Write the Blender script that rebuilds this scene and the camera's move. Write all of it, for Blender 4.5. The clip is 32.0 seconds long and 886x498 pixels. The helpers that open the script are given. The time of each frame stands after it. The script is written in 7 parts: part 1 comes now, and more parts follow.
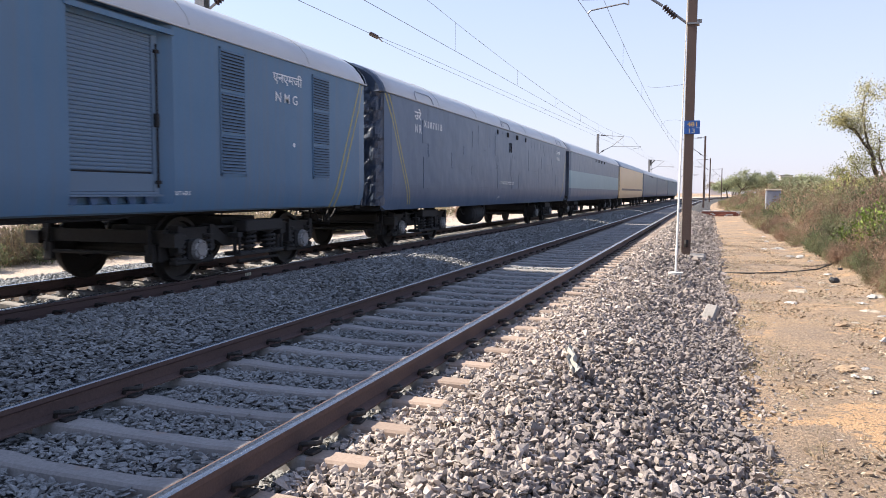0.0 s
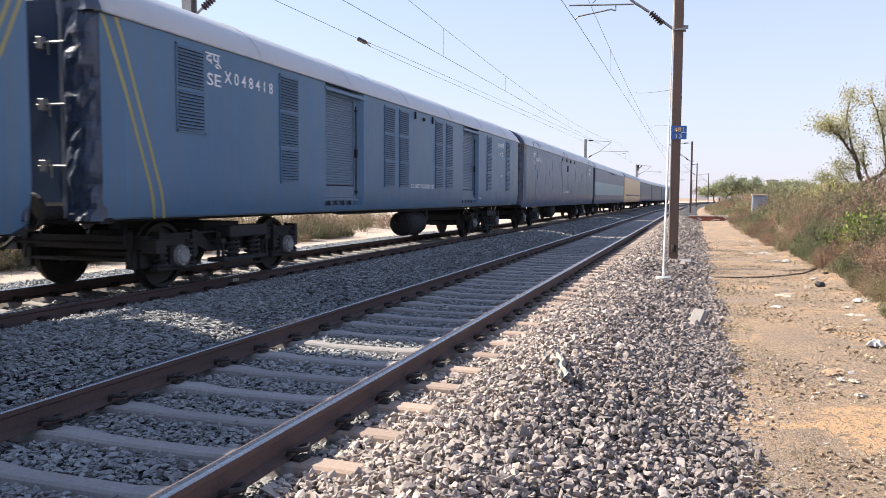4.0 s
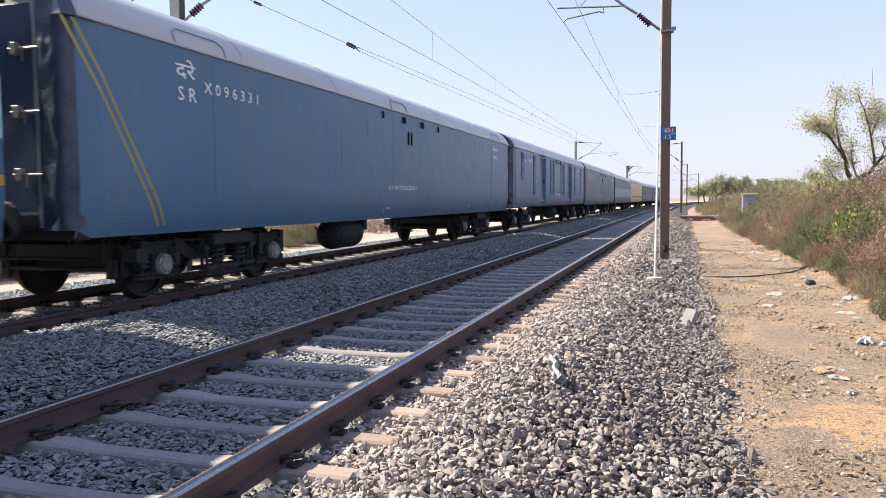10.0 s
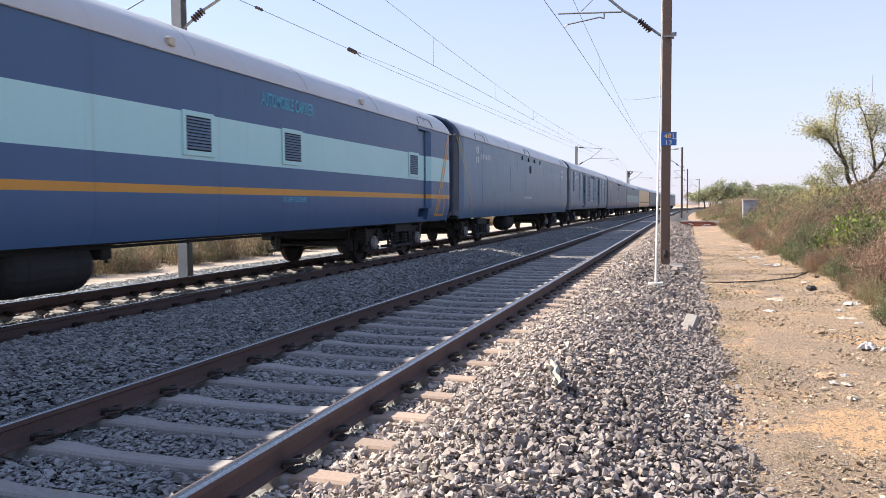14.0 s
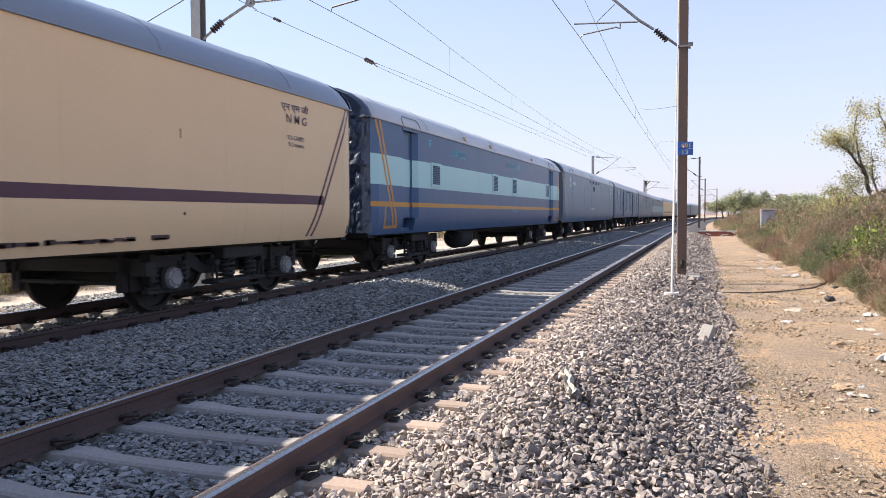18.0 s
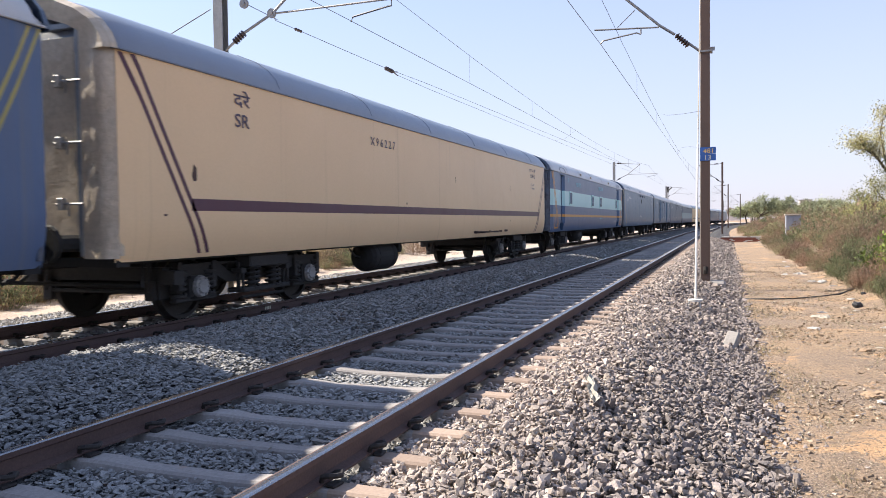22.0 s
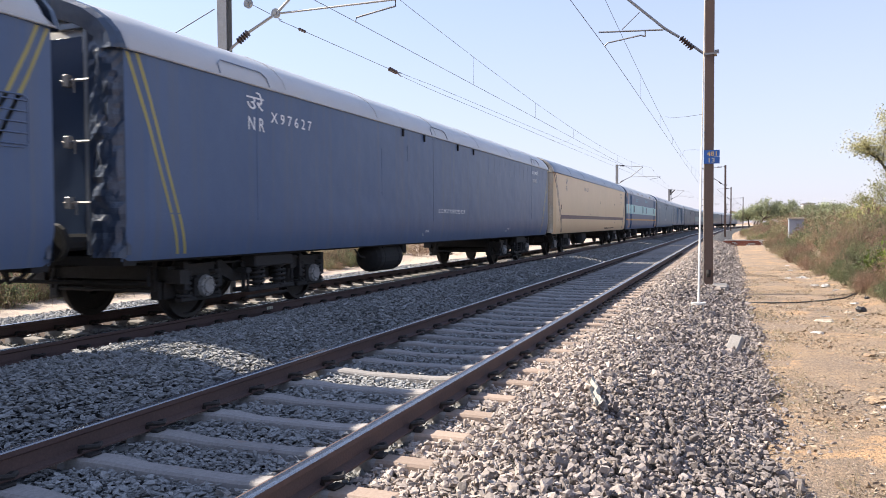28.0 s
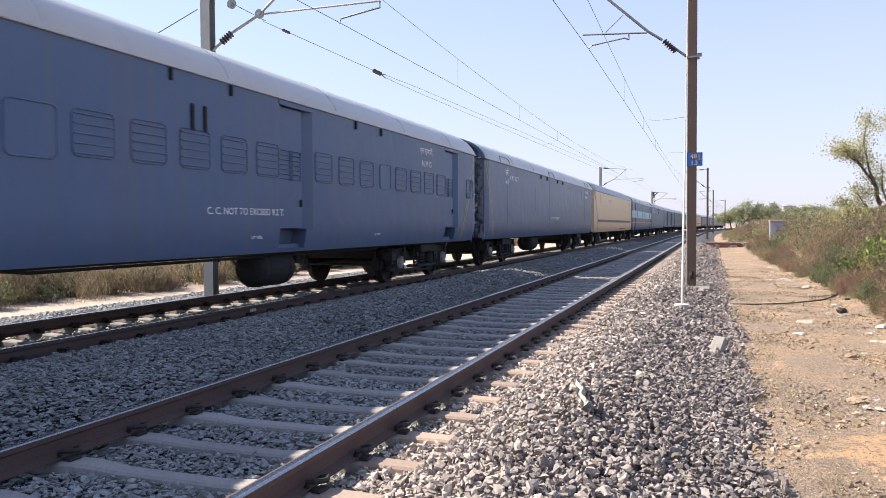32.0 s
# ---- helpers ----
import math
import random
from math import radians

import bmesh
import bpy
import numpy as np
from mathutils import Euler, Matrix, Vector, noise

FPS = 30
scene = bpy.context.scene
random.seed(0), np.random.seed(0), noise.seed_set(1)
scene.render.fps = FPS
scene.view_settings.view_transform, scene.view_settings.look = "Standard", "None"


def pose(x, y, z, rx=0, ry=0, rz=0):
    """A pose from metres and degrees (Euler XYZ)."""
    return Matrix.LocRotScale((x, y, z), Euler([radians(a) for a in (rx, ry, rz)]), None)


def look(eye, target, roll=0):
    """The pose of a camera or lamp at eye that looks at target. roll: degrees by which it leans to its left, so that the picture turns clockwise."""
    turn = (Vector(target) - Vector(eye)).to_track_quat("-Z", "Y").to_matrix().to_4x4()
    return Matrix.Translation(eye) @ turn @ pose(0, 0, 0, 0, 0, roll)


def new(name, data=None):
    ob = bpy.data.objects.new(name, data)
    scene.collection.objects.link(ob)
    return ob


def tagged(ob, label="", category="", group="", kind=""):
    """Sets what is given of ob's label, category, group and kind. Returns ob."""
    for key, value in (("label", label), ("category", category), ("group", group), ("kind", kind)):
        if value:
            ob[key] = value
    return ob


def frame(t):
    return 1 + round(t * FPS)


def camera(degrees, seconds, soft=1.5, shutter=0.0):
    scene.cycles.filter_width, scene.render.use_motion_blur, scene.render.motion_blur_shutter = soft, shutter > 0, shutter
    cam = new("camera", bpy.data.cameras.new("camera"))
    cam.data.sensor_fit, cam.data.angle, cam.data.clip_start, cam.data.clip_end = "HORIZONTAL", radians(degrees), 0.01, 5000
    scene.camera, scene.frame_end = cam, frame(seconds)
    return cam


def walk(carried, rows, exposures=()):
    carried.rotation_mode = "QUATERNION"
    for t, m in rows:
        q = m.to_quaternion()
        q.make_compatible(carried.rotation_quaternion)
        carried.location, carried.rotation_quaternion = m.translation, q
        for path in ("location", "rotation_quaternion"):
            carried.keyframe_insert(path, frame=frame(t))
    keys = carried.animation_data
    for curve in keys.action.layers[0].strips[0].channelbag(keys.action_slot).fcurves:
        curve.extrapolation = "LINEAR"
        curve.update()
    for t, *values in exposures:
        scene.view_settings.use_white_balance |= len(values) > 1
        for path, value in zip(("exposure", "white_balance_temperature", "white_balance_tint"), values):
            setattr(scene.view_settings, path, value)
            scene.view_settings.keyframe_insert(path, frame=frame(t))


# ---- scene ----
# ------------------------------------------------------------------ camera
cam = camera(60.5, 32.0, soft=0.6, shutter=0.35)
PATH = [
    (0.0, look((3.018, 0.014, 1.277), (-3.535, 18.851, -0.218), 0.29)),
    (0.5, look((3.010, 0.022, 1.279), (-3.563, 18.853, -0.202), 0.38)),
    (1.0, look((3.011, 0.011, 1.280), (-3.563, 18.844, -0.174), 0.34)),
    (1.5, look((3.009, 0.018, 1.277), (-3.551, 18.857, -0.162), 0.32)),
    (2.0, look((3.017, 0.018, 1.274), (-3.523, 18.865, -0.150), 0.23)),
    (2.5, look((3.023, 0.013, 1.276), (-3.474, 18.875, -0.149), 0.25)),
    (3.0, look((3.022, 0.013, 1.277), (-3.416, 18.895, -0.145), 0.25)),
    (3.5, look((3.015, 0.019, 1.276), (-3.343, 18.930, -0.121), 0.26)),
    (5.5, look((3.024, 0.015, 1.278), (-3.003, 19.044, 0.011), 0.17)),
    (6.0, look((3.023, 0.013, 1.279), (-2.964, 19.054, 0.019), 0.20)),
    (6.5, look((3.020, 0.015, 1.276), (-2.972, 19.055, 0.026), 0.23)),
    (7.0, look((3.021, 0.014, 1.276), (-3.018, 19.040, 0.024), 0.19)),
    (7.5, look((3.021, 0.014, 1.275), (-3.083, 19.017, 0.007), 0.19)),
    (8.0, look((3.021, 0.015, 1.277), (-3.126, 19.003, -0.011), 0.13)),
    (8.5, look((3.017, 0.018, 1.276), (-3.135, 19.004, -0.026), 0.03)),
    (9.0, look((3.014, 0.020, 1.274), (-3.115, 19.013, -0.026), -0.14)),
    (9.5, look((3.017, 0.018, 1.275), (-3.080, 19.022, -0.011), -0.35)),
    (10.0, look((3.023, 0.014, 1.280), (-3.052, 19.027, 0.010), -0.53)),
    (10.5, look((3.020, 0.016, 1.276), (-3.029, 19.040, 0.044), -0.66)),
    (11.0, look((3.021, 0.010, 1.278), (-3.001, 19.043, 0.065), -0.65)),
    (11.5, look((3.024, 0.015, 1.277), (-2.988, 19.051, 0.068), -0.60)),
    (12.0, look((3.024, 0.013, 1.277), (-2.995, 19.047, 0.060), -0.53)),
    (12.5, look((3.017, 0.017, 1.276), (-3.018, 19.045, 0.053), -0.45)),
    (13.0, look((3.016, 0.017, 1.277), (-3.035, 19.041, 0.068), -0.44)),
    (13.5, look((3.012, 0.023, 1.276), (-3.052, 19.046, 0.098), -0.45)),
    (14.0, look((3.018, 0.011, 1.280), (-3.068, 19.028, 0.141), -0.45)),
    (14.5, look((3.025, 0.002, 1.278), (-3.117, 19.004, 0.179), -0.48)),
    (16.5, look((3.036, -0.015, 1.281), (-3.382, 18.902, 0.302), -0.48)),
    (17.0, look((3.035, -0.009, 1.277), (-3.417, 18.898, 0.335), -0.46)),
    (17.5, look((3.039, -0.012, 1.278), (-3.433, 18.890, 0.366), -0.40)),
    (18.0, look((3.039, -0.019, 1.281), (-3.450, 18.878, 0.389), -0.34)),
    (18.5, look((3.038, -0.014, 1.278), (-3.489, 18.871, 0.407), -0.31)),
    (19.0, look((3.035, -0.013, 1.278), (-3.564, 18.848, 0.424), -0.25)),
    (19.5, look((3.031, -0.017, 1.278), (-3.670, 18.809, 0.471), -0.30)),
    (20.0, look((3.025, -0.018, 1.279), (-3.777, 18.774, 0.507), -0.32)),
    (20.5, look((3.030, -0.023, 1.282), (-3.863, 18.738, 0.554), -0.47)),
    (21.0, look((3.031, -0.027, 1.279), (-3.923, 18.712, 0.581), -0.63)),
    (21.5, look((3.031, -0.026, 1.280), (-3.955, 18.702, 0.592), -0.73)),
    (22.0, look((3.031, -0.021, 1.280), (-3.974, 18.699, 0.594), -0.73)),
    (22.5, look((3.032, -0.020, 1.281), (-3.974, 18.701, 0.607), -0.74)),
    (23.0, look((3.026, -0.009, 1.279), (-3.966, 18.717, 0.605), -0.65)),
    (23.5, look((3.026, -0.011, 1.282), (-3.959, 18.717, 0.589), -0.55)),
    (24.0, look((3.025, -0.008, 1.282), (-3.979, 18.711, 0.551), -0.55)),
    (24.5, look((3.021, -0.001, 1.279), (-4.039, 18.696, 0.508), -0.59)),
    (25.0, look((3.019, 0.000, 1.280), (-4.095, 18.675, 0.465), -0.55)),
    (25.5, look((3.022, -0.002, 1.278), (-4.141, 18.654, 0.454), -0.56)),
    (27.5, look((3.020, 0.004, 1.281), (-4.057, 18.698, 0.604), -0.39)),
    (28.0, look((3.016, -0.000, 1.282), (-4.042, 18.702, 0.627), -0.32)),
    (28.5, look((3.013, -0.001, 1.281), (-4.040, 18.702, 0.619), -0.28)),
    (29.0, look((3.009, 0.007, 1.277), (-4.016, 18.720, 0.585), -0.28)),
    (29.5, look((3.014, 0.006, 1.278), (-3.951, 18.741, 0.564), -0.26)),
    (30.0, look((3.007, 0.014, 1.277), (-3.851, 18.788, 0.562), -0.24)),
    (30.5, look((3.009, 0.021, 1.279), (-3.740, 18.836, 0.598), -0.30)),
    (31.0, look((3.004, 0.023, 1.277), (-3.648, 18.873, 0.641), -0.31)),
    (31.5, look((3.004, 0.021, 1.274), (-3.628, 18.879, 0.674), -0.30)),
    (32.0, look((3.003, 0.016, 1.274), (-3.667, 18.862, 0.674), -0.29)),
]
walk(cam, PATH)

# ------------------------------------------------------------------ light
world = bpy.data.worlds.new("sky")
scene.world = world
world.use_nodes = True
_wn = world.node_tree
_sky = _wn.nodes.new("ShaderNodeTexSky")
_sky.sky_type = "NISHITA"
_sky.sun_disc = False
_sky.sun_elevation = radians(43.6)
_sky.sun_rotation = radians(-93.4)
_sky.altitude = 300.0
_sky.air_density = 1.0
_sky.dust_density = 0.4
_sky.ozone_density = 2.6
_haze = _wn.nodes.new("ShaderNodeMix")
_haze.data_type = "RGBA"
_haze.inputs[7].default_value = (2.77, 2.66, 3.38, 1.0)
_up = _wn.nodes.new("ShaderNodeSeparateXYZ")
_wn.links.new(_wn.nodes.new("ShaderNodeTexCoord").outputs["Generated"], _up.inputs[0])
_thin = _wn.nodes.new("ShaderNodeMapRange")
for _k, _v in ((1, 0.0), (2, 0.45), (3, 0.86), (4, 0.22)):
    _thin.inputs[_k].default_value = _v
_wn.links.new(_up.outputs[2], _thin.inputs[0])
_wn.links.new(_thin.outputs[0], _haze.inputs[0])
_wn.links.new(_sky.outputs[0], _haze.inputs[6])
_wn.links.new(_haze.outputs[2], _wn.nodes["Background"].inputs[0])
_wn.nodes["Background"].inputs[1].default_value = 0.122

_sun = bpy.data.lights.new("sun", "SUN")
_sun.energy = 5.0
_sun.angle = radians(0.53)
_sun.color = (1.0, 0.908, 0.785)
sun = new("sun", _sun)
sun.matrix_world = look((-40, -2.4, 38.1), (0, 0, 0))
scene.view_settings.exposure = 1.14

# ------------------------------------------------------------------ numbers of the place
FC = -4.95          # centre line of the far track; the near one lies on x = 0
PITCH = 22.28       # coach to coach
HALF = 10.65        # half a coach body
SIDE = 1.6225       # half its width
RAIL_X = 0.872
SLEEPER0, SLEEPER_STEP = 3.68, 0.617


def bend(y):
    """How far the line curves off to +x at y."""
    return 0.0 if y < 95 else (y - 95.0) ** 2 / 2800.0


def bend_turn(y):
    return 0.0 if y < 95 else -math.degrees(math.atan((y - 95.0) / 1400.0))


def train_at(t):
    return 14.14 + 3.665 * t + 0.0012 * t * t


# ------------------------------------------------------------------ materials
def _mix(nt, fac, a, b, blend="MIX"):
    m = nt.nodes.new("ShaderNodeMix")
    m.data_type, m.blend_type = "RGBA", blend
    for sock, v in ((m.inputs[0], fac), (m.inputs[6], a), (m.inputs[7], b)):
        if isinstance(v, (int, float)):
            sock.default_value = v
        elif isinstance(v, tuple):
            sock.default_value = (*v, 1.0)
        else:
            nt.links.new(v, sock)
    return m.outputs[2]


def _ramp(nt, fac, lo, hi):
    r = nt.nodes.new("ShaderNodeMapRange")
    r.inputs[1].default_value, r.inputs[2].default_value = lo, hi
    nt.links.new(fac, r.inputs[0])
    return r.outputs[0]


def _noise(nt, co, scale, detail=4.0, rough=0.55, stretch=None):
    if stretch:
        mp = nt.nodes.new("ShaderNodeMapping")
        mp.inputs[3].default_value = stretch
        nt.links.new(co, mp.inputs[0])
        co = mp.outputs[0]
    n = nt.nodes.new("ShaderNodeTexNoise")
    n.inputs["Scale"].default_value = scale
    n.inputs["Detail"].default_value = detail
    n.inputs["Roughness"].default_value = rough
    nt.links.new(co, n.inputs["Vector"])
    return n.outputs[0]


def _tint(nt, col, source, amount):
    h, mr = nt.nodes.new("ShaderNodeHueSaturation"), nt.nodes.new("ShaderNodeMapRange")
    mr.inputs[3].default_value, mr.inputs[4].default_value = 1.0 - amount, 1.0 + amount
    nt.links.new(source, mr.inputs[0])
    nt.links.new(mr.outputs[0], h.inputs["Value"])
    nt.links.new(col, h.inputs["Color"])
    return h.outputs[0]


def surface(name, colour, second=None, scale=3.0, fine=40.0, rough=0.7, metal=0.0, bump=0.2, depth=0.01, spread=0.35,
            grainy=0.28, streak=None, rust=None, island=0.0, objects=0.0, dents=0.0, coat=0.0, specks=(), gloss=0.5):
    """A worn surface: a base colour, a second one in large patches, fine grain, and as wanted streaks, rust spots and random tints."""
    m = bpy.data.materials.new(name)
    m.use_nodes = True
    nt = m.node_tree
    bs = nt.nodes["Principled BSDF"]
    co = nt.nodes.new("ShaderNodeTexCoord").outputs["Object"]
    second = second or tuple(c * 0.7 for c in colour)
    big = _ramp(nt, _noise(nt, co, scale), 0.5 - spread, 0.5 + spread)
    col = _mix(nt, big, colour, second)
    grain = _noise(nt, co, fine, 6.0, 0.65)
    col = _mix(nt, _ramp(nt, grain, 0.3, 0.7), col, _mix(nt, grainy, col, (0.0, 0.0, 0.0)))
    if streak:
        s = _noise(nt, co, 1.0, 5.0, 0.6, streak[1])
        col = _mix(nt, _ramp(nt, s, streak[2], streak[3]), col, streak[0])
    if rust:
        s = _noise(nt, co, rust[1], 8.0, 0.7)
        col = _mix(nt, _ramp(nt, s, rust[2], rust[2] + 0.06), col, rust[0])
    for tone, size, limit in specks:
        col = _mix(nt, _ramp(nt, _noise(nt, co, size, 3.0, 0.6), limit, limit + 0.05), col, tone)
    if island:
        col = _tint(nt, col, nt.nodes.new("ShaderNodeNewGeometry").outputs["Random Per Island"], island)
    if objects:
        col = _tint(nt, col, nt.nodes.new("ShaderNodeObjectInfo").outputs["Random"], objects)
    nt.links.new(col, bs.inputs["Base Color"])
    rr = nt.nodes.new("ShaderNodeMapRange")
    rr.inputs[3].default_value, rr.inputs[4].default_value = max(rough - 0.12, 0.05), min(rough + 0.12, 1.0)
    nt.links.new(grain, rr.inputs[0])
    nt.links.new(rr.outputs[0], bs.inputs["Roughness"])
    bs.inputs["Metallic"].default_value = metal
    bs.inputs["Specular IOR Level"].default_value = gloss
    bs.inputs["Coat Weight"].default_value = coat
    if bump:
        b = nt.nodes.new("ShaderNodeBump")
        b.inputs["Strength"].default_value = bump
        b.inputs["Distance"].default_value = depth
        nt.links.new(grain, b.inputs["Height"])
        if dents:
            d = nt.nodes.new("ShaderNodeBump")
            d.inputs["Strength"].default_value = dents
            d.inputs["Distance"].default_value = 0.05
            nt.links.new(_noise(nt, co, 1.6, 2.0, 0.4), d.inputs["Height"])
            nt.links.new(d.outputs[0], b.inputs["Normal"])
        nt.links.new(b.outputs[0], bs.inputs["Normal"])
    return m


def paint(name, colour, second, dirt=(0.10, 0.09, 0.085), dents=0.25, rust=0.80, lo=0.60, hi=1.0, gloss=0.20):
    return surface(name, colour, second, scale=0.55, fine=30.0, rough=0.34, bump=0.02, depth=0.003, dents=dents, grainy=0.05, gloss=gloss,
                   streak=(dirt, (0.3, 6.5, 0.10), lo, hi), rust=((0.11, 0.05, 0.03), 1.9, rust), objects=0.02)


